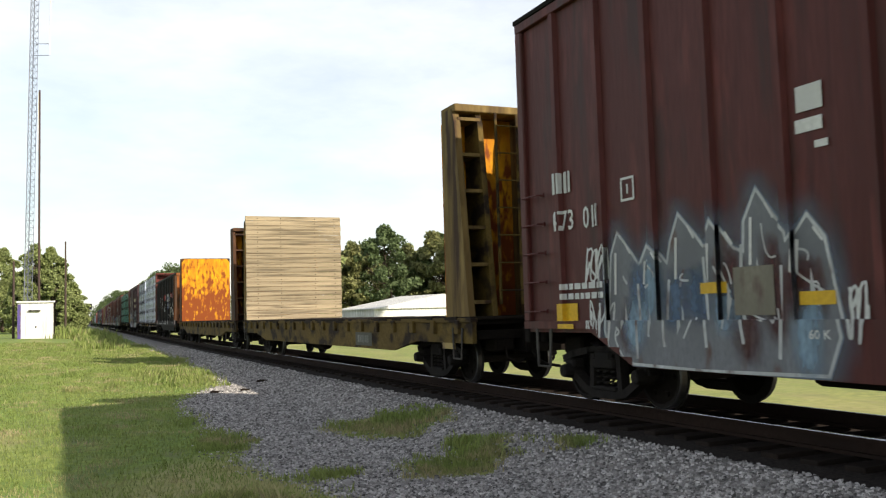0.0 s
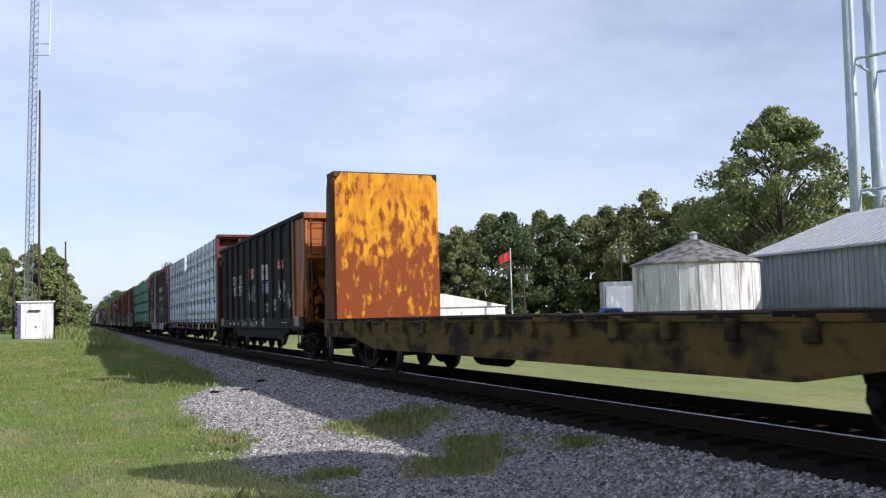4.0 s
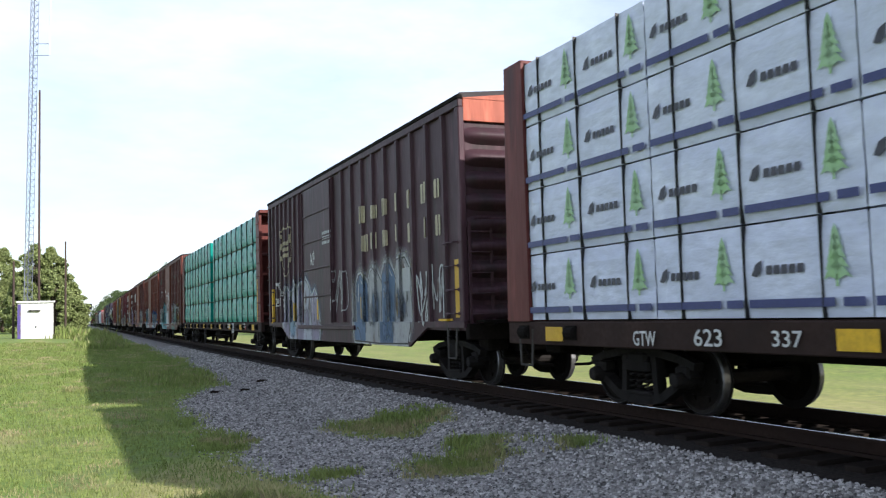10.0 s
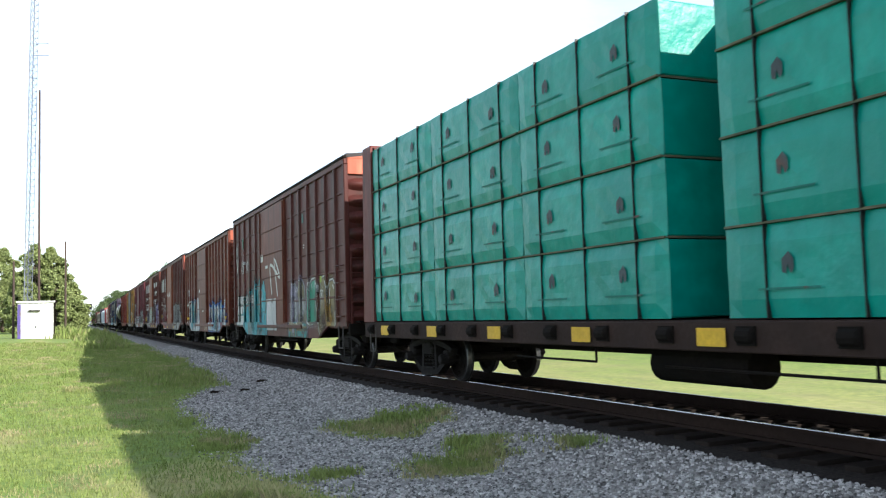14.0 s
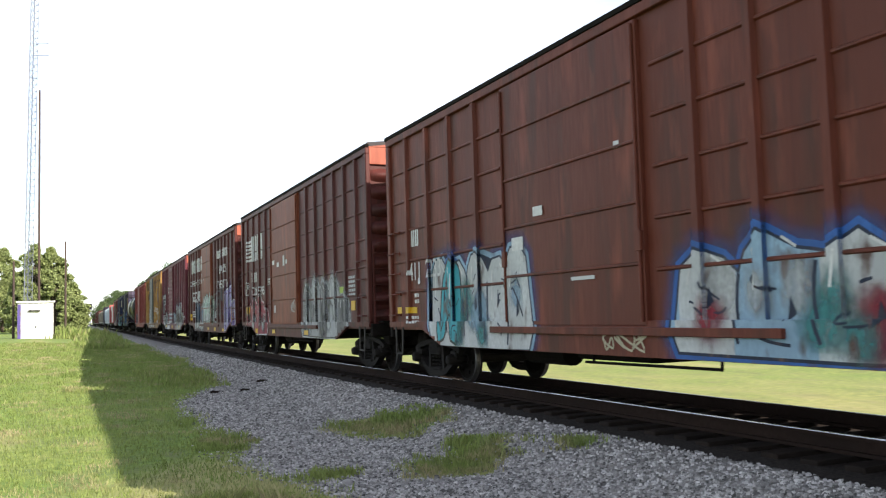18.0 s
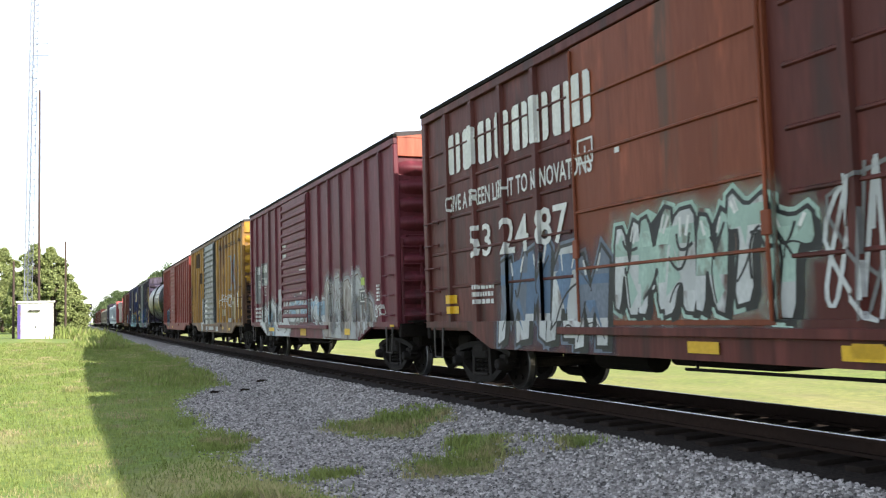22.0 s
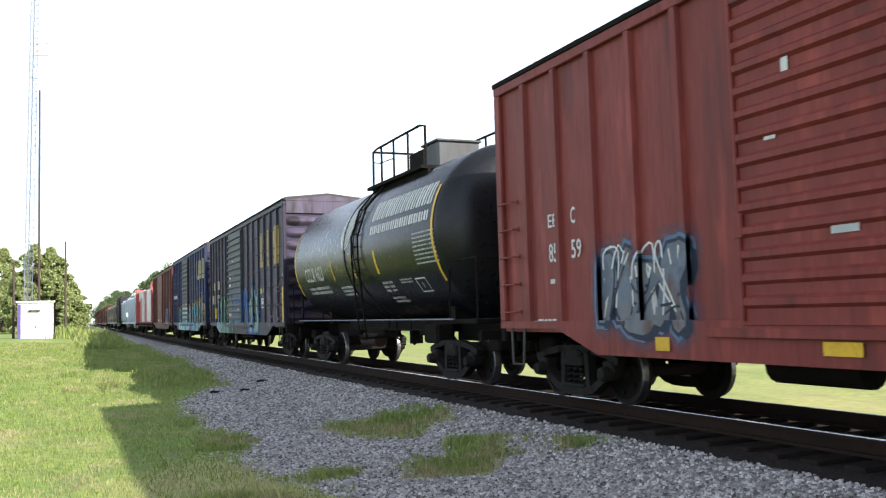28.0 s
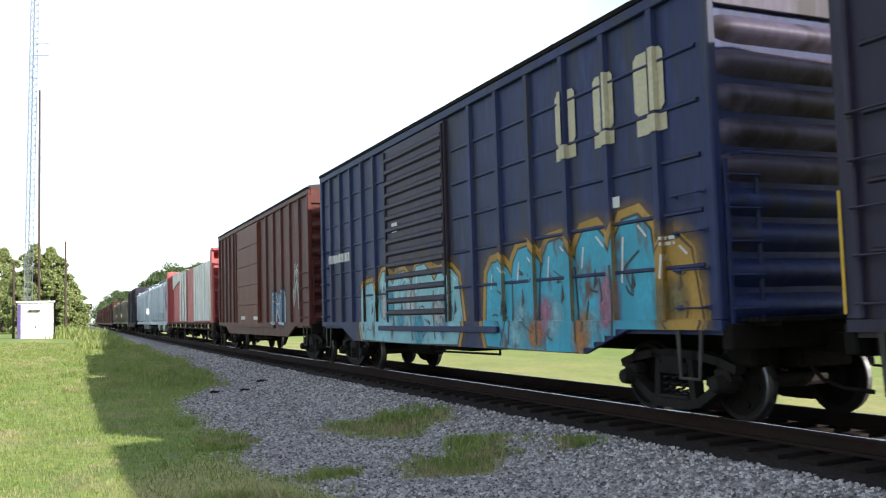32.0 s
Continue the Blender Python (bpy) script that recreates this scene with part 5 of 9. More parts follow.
def centre_beam(place, L, label, top=5.06, clear=(), paint_=None):
    car = thing("centre_beam_flatcar", label, "flatcar", "freight train")
    e, W, zd = L / 2, 1.5, 1.16
    paint_ = paint_ or BEAM_RED
    part("deck", Build().box(-1.44, 1.44, -e, e, zd - 0.1, zd).mesh("deck", SILL_BROWN), car)
    sill = shared(("cb_sill", L), lambda: Build().box(-0.06, 0.06, -e, e, zd - 0.34, zd - 0.01, 0.02).mesh("side_sill", SILL_BROWN))
    for s in (-1, 1):
        part("side_sill", sill, car, pose(s * 1.43, 0, 0))
    winch = shared("winch", lambda: Build().lathe([(-0.12, 0.05), (-0.1, 0.085), (0.1, 0.085), (0.12, 0.05)], 10, "y").box(-0.02, 0.1, -0.13, 0.13, -0.1, 0.1).mesh("strap_winch", FRAME_DARK))
    n = int(L / 1.25)
    for k in range(n):
        for s in (-1, 1):
            if any(abs(-e + (k + 0.6) * L / n - y) < 0.5 for y in clear):
                continue
            part("strap_winch", winch, car, pose(s * 1.5, -e + (k + 0.6) * L / n, zd - 0.16, 0, 0, 0 if s < 0 else 180))
    part("centre_beam", Build().box(-0.06, 0.06, -e + 0.8, e - 0.8, zd, top - 0.1).box(-0.3, 0.3, -e + 0.5, e - 0.5, top - 0.14, top - 0.02, 0.02).mesh("centre_beam", paint_), car)
    for t in (-1, 1):
        y = t * (e - 0.35)
        bh = part("bulkhead", Build().box(-1.46, 1.46, y - t * 0.3 - 0.05, y - t * 0.3 + 0.05, zd, top).mesh("bulkhead", paint_), car)
        for s in (-1, 1):
            part("end_post", Build().prism([(y - t * 0.35, zd), (y + t * 0.33, zd), (y + t * 0.2, top), (y - t * 0.35, top)], s * 1.46 - 0.05, s * 1.46 + 0.05).mesh("end_post", paint_), bh)
            part("inner_post", Build().prism([(y - t * 0.35, zd), (y + t * 0.33, zd), (y + t * 0.2, top), (y - t * 0.35, top)], s * 0.5 - 0.05, s * 0.5 + 0.05).mesh("inner_post", paint_), bh)
        for k in range(6):
            z = zd + 0.3 + k * (top - zd - 0.4) / 5
            part("end_rail", Build().box(-1.44, 1.44, y - 0.06 + t * 0.1, y + 0.06 + t * 0.1, z - 0.05, z + 0.05, 0.015).mesh("end_rail", paint_), bh)
        part("top_beam", Build().box(-1.5, 1.5, y - 0.32, y + 0.24, top - 0.06, top + 0.06, 0.02).mesh("top_beam", paint_), bh)
    b = Build().box(-0.35, 0.35, -e, e, 0.66, zd - 0.1)
    b.lathe([(-0.9, 0.03), (-0.86, 0.24), (0.86, 0.24), (0.9, 0.03)], 16, "y", (-0.85, 0.8, 0.62))
    b.path([(-1.4, -4.4, 0.62), (-1.4, -0.6, 0.62), (-1.2, 1.2, 0.6)], 0.018).path([(-1.4, -4.4, 0.62), (-1.4, -4.4, 0.9)], 0.018).path([(-1.4, -2.0, 0.62), (-1.4, -2.0, 0.9)], 0.018)
    b.path([(-1.4, 2.4, 0.62), (-1.4, 4.6, 0.62)], 0.018).path([(-1.4, 2.4, 0.62), (-1.4, 2.4, 0.9)], 0.018)
    part("underframe", b.mesh("underframe", FRAME_DARK), car)
    for k in range(9):
        if any(abs(-e + 1.4 + k * (L - 2.8) / 8 - y) < 0.5 for y in clear):
            continue
        plate(car, -e + 1.4 + k * (L - 2.8) / 8, zd - 0.28, 0.46, 0.2, YELLOW)
    plate(car, -e + 0.5, 1.2, 0.1, 1.5, YELLOW)
    ladder(car, -1.48, -e + 0.35, zd, top - 0.2, 8, paint_, 0.4)
    ladder(car, 0.9, -e - 0.02, zd, top, 8, paint_, 0.42, "x")
    stirrup(car, L, FRAME_DARK)
    couplers(car, L, -0.05)
    truck(car, -e + 2.7)
    truck(car, e - 2.7)
    CARS.append((car, place, Matrix()))
    return car


def wrapped_pack(kind, length, high, print_marks=True):
    """A wrapped bundle of lumber, 1.38 deep: bowed film with folds, straps, printed marks."""
    film = WRAP_WHITE if kind == "white" else WRAP_GREEN
    def make():
        b = Build()
        nx, nz = max(4, int(length / 0.22)), 5
        rnd = random.Random(int(length * 100) + (7 if kind == "white" else 3))
        def sheet(x, sgn):
            v, f = [], []
            for j in range(nz + 1):
                for i in range(nx + 1):
                    u, w = i / nx, j / nz
                    edge = 0.03 if i in (0, nx) or j in (0, nz) else 0
                    v.append((x + sgn * (rnd.uniform(-0.008, 0.008) - edge), (u - 0.5) * length, w * high))
            for j in range(nz):
                for i in range(nx):
                    q = j * (nx + 1) + i
                    f.append((q, q + 1, q + nx + 2, q + nx + 1))
            b.add(v, f)
        b.box(-0.66, 0.66, -length / 2 + 0.015, length / 2 - 0.015, 0.006, high - 0.006, 0.03)
        sheet(-0.69, -1)
        sheet(0.69, 1)
        return b.mesh("lumber_pack", film)
    me = shared(("pack", kind, round(length, 2), round(high, 2)), make)
    return me


def pack_marks(pack, kind, length, high, seed, far):
    """Straps and printing on one bundle."""
    rnd = random.Random(seed)
    x = -0.712 if not far else 0.712
    m = FACE if not far else Matrix(((0, 0, 1, 0), (1, 0, 0, 0), (0, 1, 0, 0), (0, 0, 0, 1)))
    strap = shared(("strap", round(high, 2)), lambda: Build().box(-0.715, 0.715, -0.006, 0.006, -0.002, high + 0.004).mesh("strap", STRAP))
    n = 2 if length < 3 else 3
    for k in range(n):
        part("strap", strap, pack, pose(0, (k + 0.5 - n / 2) * length / n, 0))
    if far:
        return
    if kind == "white":
        def band():
            b = Build()
            u = -length / 2 + 0.06
            for w in (length * 0.36, length * 0.08, length * 0.36, length * 0.08):
                b.add([(u, 0.1, 0), (u + w, 0.1, 0), (u + w, 0.185, 0), (u, 0.185, 0)], [(0, 1, 2, 3)])
                u += w + length * 0.03
            return b.mesh("printed_band", WRAP_BLUE)
        part("printed_band", shared(("band", round(length, 2)), band), pack, Matrix.Translation((x, 0, 0)) @ m)
        def tree():
            b = Build()
            for k in range(5):
                w, z = 0.19 - 0.03 * k, 0.08 + k * 0.095
                b.add([(-w, z - 0.01, 0), (-w * 0.5, z + 0.02, 0), (0, z - 0.02, 0), (w * 0.6, z + 0.025, 0), (w * 1.1, z, 0), (w * 0.6, z + 0.1, 0), (0.0, z + 0.18, 0), (-w * 0.65, z + 0.1, 0)], [tuple(range(8))])
            b.add([(-0.02, 0, 0), (0.02, 0, 0), (0.02, 0.12, 0), (-0.02, 0.12, 0)], [(0, 1, 2, 3)])
            return b.mesh("printed_tree", WRAP_LEAF)
        def leaf_mark():
            return Build().add([(-0.33, 0.05, 0), (-0.26, 0.03, 0), (-0.2, 0.08, 0), (-0.18, 0.2, 0), (-0.27, 0.16, 0)], [(0, 1, 2, 3, 4)]).mesh("printed_leaf", WRAP_INK)
        def mark():
            me = bpy.data.meshes.new("printed_mark")
            v, f = [], []
            for i in range(5):
                a = -0.13 + 0.1 * i
                f.append(tuple(range(len(v), len(v) + 4)))
                v += [(a, 0.05, 0), (a + 0.075, 0.05, 0), (a + 0.085, 0.14, 0), (a + 0.01, 0.14, 0)]
            me.from_pydata(v, [], f)
            me.materials.append(WRAP_INK)
            return me
        # the same printing on the end that faces the front of the train
        face = Matrix.Translation((0.0, -length / 2 - 0.004, 0)) @ FRONT
        part("printed_tree", shared("tree", tree), pack, Matrix.Translation((-0.35, 0, high * 0.3)) @ face)
        part("printed_mark", shared("mark", mark), pack, Matrix.Translation((0.2, 0, high * 0.42)) @ face)
        part("printed_band", shared("end_band", lambda: Build().add([(-0.6, 0.1, 0), (0.6, 0.1, 0), (0.6, 0.175, 0), (-0.6, 0.175, 0)], [(0, 1, 2, 3)]).mesh("printed_band", WRAP_BLUE)), pack, face)
        for unit in range(2):
            u = -length / 2 + (unit + 0.32) * length / 2 + rnd.uniform(-0.06, 0.06)
            part("printed_mark", shared("mark", mark), pack, Matrix.Translation((x, -u, high * 0.4)) @ m)
            part("printed_leaf", shared("leaf_mark", leaf_mark), pack, Matrix.Translation((x, -u, high * 0.4)) @ m)
            part("printed_tree", shared("tree", tree), pack, Matrix.Translation((x - 0.002, -u - 0.74, high * 0.3)) @ m @ Matrix.Diagonal((0.8, 0.9, 1, 1)))
    else:
        def crest():
            b = Build()
            b.add([(-0.07, 0.02, 0), (-0.02, 0.0, 0), (0.0, 0.1, 0), (0.04, 0.0, 0), (0.08, 0.05, 0), (0.08, 0.15, 0), (0.02, 0.22, 0), (-0.07, 0.15, 0)], [tuple(range(8))])
            return b.mesh("printed_crest", spray("dull_print", (0.07, 0.09, 0.1)))
        n = max(1, int(length / 1.3))
        line_me = shared("crest_line", lambda: Build().add([(-0.4, -0.1, 0), (0.4, -0.1, 0), (0.4, -0.075, 0), (-0.4, -0.075, 0)], [(0, 1, 2, 3)]).mesh("printed_line", spray("faint_print", (0.01, 0.2, 0.16))))
        for k in range(n):
            part("printed_line", line_me, pack, Matrix.Translation((x, (k + 0.5 - n / 2) * length / n, high * 0.4)) @ m)
            part("printed_crest", shared("crest", crest), pack, Matrix.Translation((x, (k + 0.5 - n / 2) * length / n, high * rnd.uniform(0.35, 0.5))) @ m)


def lumber_load(place, kind, y0, y1, widths, tiers, high, label, group, z0=1.18, missing=()):
    """Bundles from y0 on, in columns of the given lengths, both sides of the beam."""
    y = y0
    for c, w in enumerate(widths):
        for k in range(tiers):
            for side in (-1, 1):
                if (c, k, side) in missing:
                    continue
                me = wrapped_pack(kind, w - 0.02, high - 0.02)
                p = thing("lumber_pack", label, "lumber pack", group, me)
                pack_marks(p, kind, w - 0.02, high - 0.02, c * 7 + k * 3 + (side + 1), side > 0)
                if k and side < 0 and kind == "green":
                    part("bearer", shared(("bearer", round(w, 2)), lambda: Build().box(-0.66, 0.66, -w / 2 + 0.03, w / 2 - 0.03, -0.024, 0.0).mesh("bearer", SILL_TAN)), p, pose(-0.045, 0, 0.008))
                CARS.append((p, place, pose(side * 0.785, y + w / 2 - place, z0 + k * high)))
        y += w


def tank_car(place, L, label):
    car = thing("tank_car", label, "tank car", "freight train")
    r, zc, e = 1.675, 2.849, L / 2
    prof = [(-e + 0.72 + 0.55 * (1 - math.cos(a)), r * math.sin(a)) for a in [k * math.pi / 16 for k in range(1, 9)]]
    prof = prof + [(-p, q) for p, q in reversed(prof)]
    part("tank", Build().lathe(prof, 48, "y", (0, 0, zc)).mesh("tank", TANK_BLACK, True), car, label="glossy black tank shell with domed heads")
    for y in (-0.35, 0.35):
        part("tank_band", Build().lathe([(y - 0.035, r + 0.004), (y - 0.035, r + 0.02), (y + 0.035, r + 0.02), (y + 0.035, r + 0.004)], 48, "y", (0, 0, zc)).mesh("tank_band", BLACK), car)
    for t in (-1, 1):
        part("stub_sill", Build().box(-0.35, 0.35, t * (e - 1.6) - 1.5, t * (e - 1.6) + 1.6, 0.75, 1.15).box(-1.4, 1.4, t * (e - 0.6) - 0.5, t * (e - 0.6) + 0.55, 1.12, 1.2, 0.02).mesh("stub_sill", FRAME_DARK), car)
        part("saddle", Build().prism([(-0.9, 1.1), (0.9, 1.1), (0.9, 1.44), (0.5, 1.26), (-0.5, 1.26), (-0.9, 1.44)], t * (e - 2.2) - 0.12, t * (e - 2.2) + 0.12, "y").mesh("saddle", FRAME_DARK), car)
        rail = Build().path([(-1.42, t * (e - 1.15), 1.2), (-1.42, t * (e - 1.15), 2.25), (-1.42, t * (e + 0.0), 2.25), (1.42, t * (e + 0.0), 2.25), (1.42, t * (e - 1.15), 2.25), (1.42, t * (e - 1.15), 1.2)], 0.02)
        for x in (-1.42, -0.5, 0.5, 1.42):
            rail.tube((x, t * e, 1.2), (x, t * e, 2.25), 0.02, 6)
        part("end_railing", rail.mesh("end_railing", FRAME_DARK), car)
        me = Build()
        arc = [(t * (e - 1.16), (r + 0.01) / 1.03 * math.cos(a), (r + 0.01) / 1.03 * math.sin(a)) for a in [math.radians(150 + 8 * k) for k in range(9)]]
        for (y0_, x0_, z0_), (y1_, x1_, z1_) in zip(arc, arc[1:]):
            me.add([(x0_ * 1.03, y0_ - t * 0.1, zc + z0_ * 1.03), (x1_ * 1.03, y1_ - t * 0.1, zc + z1_ * 1.03), (x1_ * 1.03, y1_ - t * 0.2, zc + z1_ * 1.03), (x0_ * 1.03, y0_ - t * 0.2, zc + z0_ * 1.03)], [(0, 1, 2, 3)])
        part("reflector", me.mesh("reflector", YELLOW), car)
    # long handrail along the flank, with stanchions
    for s in (-1, 1):
        rail = Build().box(s * 1.47 - 0.02, s * 1.47 + 0.02, -e + 0.9, e - 0.9, 1.19, 1.215)
        part("side_rail", rail.mesh("side_rail", MAST), car)
    part("valve_housing", Build().box(-0.42, 0.42, -1.9, -0.9, 4.4, 5.02, 0.03).mesh("valve_housing", FRAME_DARK), car)
    lid = part("manway", Build().box(-0.5, 0.5, -2.8, -1.95, 4.4, 5.0, 0.04).mesh("manway", MANWAY_GREY), car, label="dark grey box over the manway")
    part("lid", Build().box(-0.54, 0.54, -2.84, -1.91, 5.0, 5.05, 0.02).mesh("lid", MANWAY_GREY), lid)
    # hoses and levers under the belly
    gear = Build()
    for y, d in ((-0.6, 0.3), (-1.1, 0.36), (-2.0, 0.44), (-2.9, 0.3), (1.4, 0.4)):
        gear.path([(-0.9, y, 1.15), (-0.92, y - 0.05, 1.15 - d), (-0.9, y - 0.16, 1.1 - d), (-0.86, y - 0.26, 1.2 - d)], 0.022, 5)
    gear.box(-0.6, 0.6, -e + 3.0, e - 3.0, 0.93, 1.2, 0.03).box(-0.75, -0.3, 0.2, 1.6, 0.8, 1.0, 0.05).box(-0.7, -0.2, -2.8, -1.9, 0.84, 1.0, 0.05)
    gear.box(-1.1, -0.7, -3.9, -3.2, 0.72, 1.1, 0.05).path([(-1.05, -3.2, 0.98), (-1.05, 1.3, 0.98)], 0.02)
    part("brake_gear", gear.mesh("brake_gear", FRAME_DARK), car)
    top = Build()
    for s in (-1, 1):
        top.path([(s * 0.95, -3.2, 4.36), (s * 0.95, -3.2, 5.22), (s * 0.95, -2.9, 5.28), (s * 0.95, -0.2, 5.28), (s * 0.95, 0.12, 5.25), (s * 0.95, 0.14, 4.36)], 0.028)
        for y in (-0.47, -1.3, -2.2):
            top.tube((s * 0.95, y, 4.36), (s * 0.95, y, 5.28), 0.025, 6)
        top.path([(s * 0.95, 0.1, 5.0), (s * 0.95, -0.3, 4.9), (s * 0.95, -1.3, 4.86)], 0.012)
    top.path([(-0.95, 0.13, 5.25), (0.95, 0.13, 5.25)], 0.028)
    part("top_railing", top.mesh("top_railing", FRAME_DARK), car)
    part("top_platform", Build().box(-1.1, -0.62, -3.3, 0.2, 4.31, 4.38).box(0.62, 1.1, -3.3, 0.2, 4.31, 4.38).box(-0.64, 0.64, -0.85, 0.2, 4.46, 4.5).box(-0.95, -0.88, -3.3, 0.2, 4.0, 4.31).box(0.88, 0.95, -3.3, 0.2, 4.0, 4.31).mesh("top_platform", FRAME_DARK), car)
    lad = Build()
    for y in (-0.87, -0.4):
        lad.path([(-1.55, y, 0.75), (-1.72, y, 2.6), (-1.72, y, 3.1), (-1.5, y, 3.75), (-1.0, y, 4.34)], 0.022)
    for k in range(11):
        z = 0.85 + k * 0.29
        x = -1.55 - 0.17 * min(1, (z - 0.75) / 1.85) if z < 3.1 else -1.72 + 0.22 * (z - 3.1) / 0.65
        lad.tube((x, -0.87, z), (x, -0.4, z), 0.015, 6)
    part("ladder", lad.mesh("ladder", FRAME_DARK), car)
    part("outlet", Build().lathe([(0.6, 0.16), (0.95, 0.16), (1.2, 0.4), (1.45, 0.45)], 16, "z").path([(-1.2, 0.6, 0.75), (-0.3, 0.2, 0.8)], 0.03).mesh("bottom_outlet", FRAME_DARK), car)
    pipe = Build().lathe([(-0.6, 0.02), (-0.58, 0.17), (0.58, 0.17), (0.6, 0.02)], 14, "y", (-0.7, 1.15, 0.7))
    part("air_reservoir", pipe.mesh("air_reservoir", SILL_BROWN), car)
    couplers(car, L, -0.1)
    truck(car, -e + 1.95)
    truck(car, e - 1.95)
    CARS.append((car, place, Matrix()))
    return car


def covered_hopper(place, L, label, mat, top=4.5):
    car = thing("covered_hopper_car", label, "hopper car", "freight train")
    e = L / 2
    sec = [(-1.2, 1.3), (-1.48, 1.9), (-1.5, 3.6), (-1.25, 4.2), (-0.6, top), (0.6, top), (1.25, 4.2), (1.5, 3.6), (1.48, 1.9), (1.2, 1.3)]
    part("body", Build().prism(sec, -e + 1.4, e - 1.4, "y").mesh("body", mat), car)
    for t in (-1, 1):
        part("end_slope", Build().prism([(t * (e - 1.42), 4.3), (t * (e - 0.5), 4.2), (t * (e - 0.5), 3.3), (t * (e - 1.42), 2.4)], -1.3, 1.3).mesh("end_slope", mat), car)
        part("end_post", Build().box(-1.3, -1.15, t * (e - 0.4) - 0.08, t * (e - 0.4) + 0.08, 1.0, 4.2).box(1.15, 1.3, t * (e - 0.4) - 0.08, t * (e - 0.4) + 0.08, 1.0, 4.2).mesh("end_post", mat), car)
    for k in range(3):
        y = (k - 1) * (L - 3.4) / 3
        part("outlet", Build().prism([(y - 2.0, 1.3), (y + 2.0, 1.3), (y + 0.5, 0.5), (y - 0.5, 0.5)], -0.9, 0.9).mesh("hopper_outlet", mat), car)
    part("running_board", Build().box(-0.75, 0.75, -e + 0.5, e - 0.5, top + 0.1, top + 0.14).mesh("running_board", mat), car)
    part("sill", Build().box(-1.4, -1.3, -e + 0.1, e - 0.1, 1.0, 1.25).box(1.3, 1.4, -e + 0.1, e - 0.1, 1.0, 1.25).box(-0.35, 0.35, -e, e, 0.7, 1.1).mesh("sill", mat), car)
    rib = shared(("ch_rib", mat.name), lambda: Build().box(-0.03, 0.03, -0.05, 0.05, 1.4, 4.0).mesh("side_post", mat))
    for k in range(14):
        part("side_post", rib, car, pose(-1.5, -e + 1.7 + k * (L - 3.4) / 13, 0))
    couplers(car, L, -0.1)
    truck(car, -e + 1.75)
    truck(car, e - 1.75)
    CARS.append((car, place, Matrix()))
    return car


TANK_R, TANK_Z = 1.675, 2.849
def tank_paint(name, car, y, z, polys, mat, off=0.006):
    """Paint that follows the curve of the tank's flank."""
    v, f = [], []
    for poly in polys:
        lo, hi = min(p[1] for p in poly), max(p[1] for p in poly)
        n = max(1, int((hi - lo) / 0.12))
        for k in range(n):
            q = clip(poly, 1, lo + (hi - lo) * k / n, lo + (hi - lo) * (k + 1) / n) if n > 1 else poly
            if len(q) > 2:
                i = len(v)
                for u, w in q:
                    h = min(max(z + w - TANK_Z, -TANK_R * 0.97), TANK_R * 0.97)
                    r = TANK_R + off
                    v.append((-math.sqrt(r * r - h * h), y - u, TANK_Z + h))
                f.append(tuple(range(i, i + len(q))))
    me = bpy.data.meshes.new(name)
    me.from_pydata(v, [], f)
    me.materials.append(mat)
    return part(name, me, car)


def tank_blocks(car, y, z, w, h, n, mat):
    for polys in block_polys(w, h, n):
        tank_paint("name_bar", car, y, z, polys, mat)


def tank_words(car, text, y, z, w, h, mat):
    for group in islands(letter_polys(text, w, h)):
        tank_paint("letter", car, y, z, group, mat)


def tank_bar(car, y, z, w, h, mat):
    return tank_paint("reflector", car, y, z, [[(-w * 0.1, 0), (w * 0.32, 0), (w * 0.1, h), (-w * 0.32, h)]], mat)


def tank_print(car, y, z, w, h, rows, mat):
    return tagged(tank_paint("small_print", car, y, z, print_polys(w, h, rows, int(abs(y * 100))), mat), kind="stuff")


def tank_ring(car, y, z, w, h, mat):
    return tank_paint("stencil_box", car, y, z, ring_polys(w, h, 0.025), mat)


def tank_disc(car, y, z, w, h, mat):
    """An upright oval of slanting stripes."""
    n = 9
    oval = [(w * 0.38 * math.cos(k * math.tau / 28) + 0.12 * math.sin(k * math.tau / 28), h / 2 + h / 2 * math.sin(k * math.tau / 28)) for k in range(28)]
    for k in range(n):
        lo, hi = h * k / n, h * (k + 0.72) / n
        q = clip([(u, v - 0.55 * u) for u, v in oval], 1, lo, hi)
        if len(q) > 2:
            tank_paint("emblem_stripe", car, y, z, [[(u, v + 0.55 * u) for u, v in q]], mat)


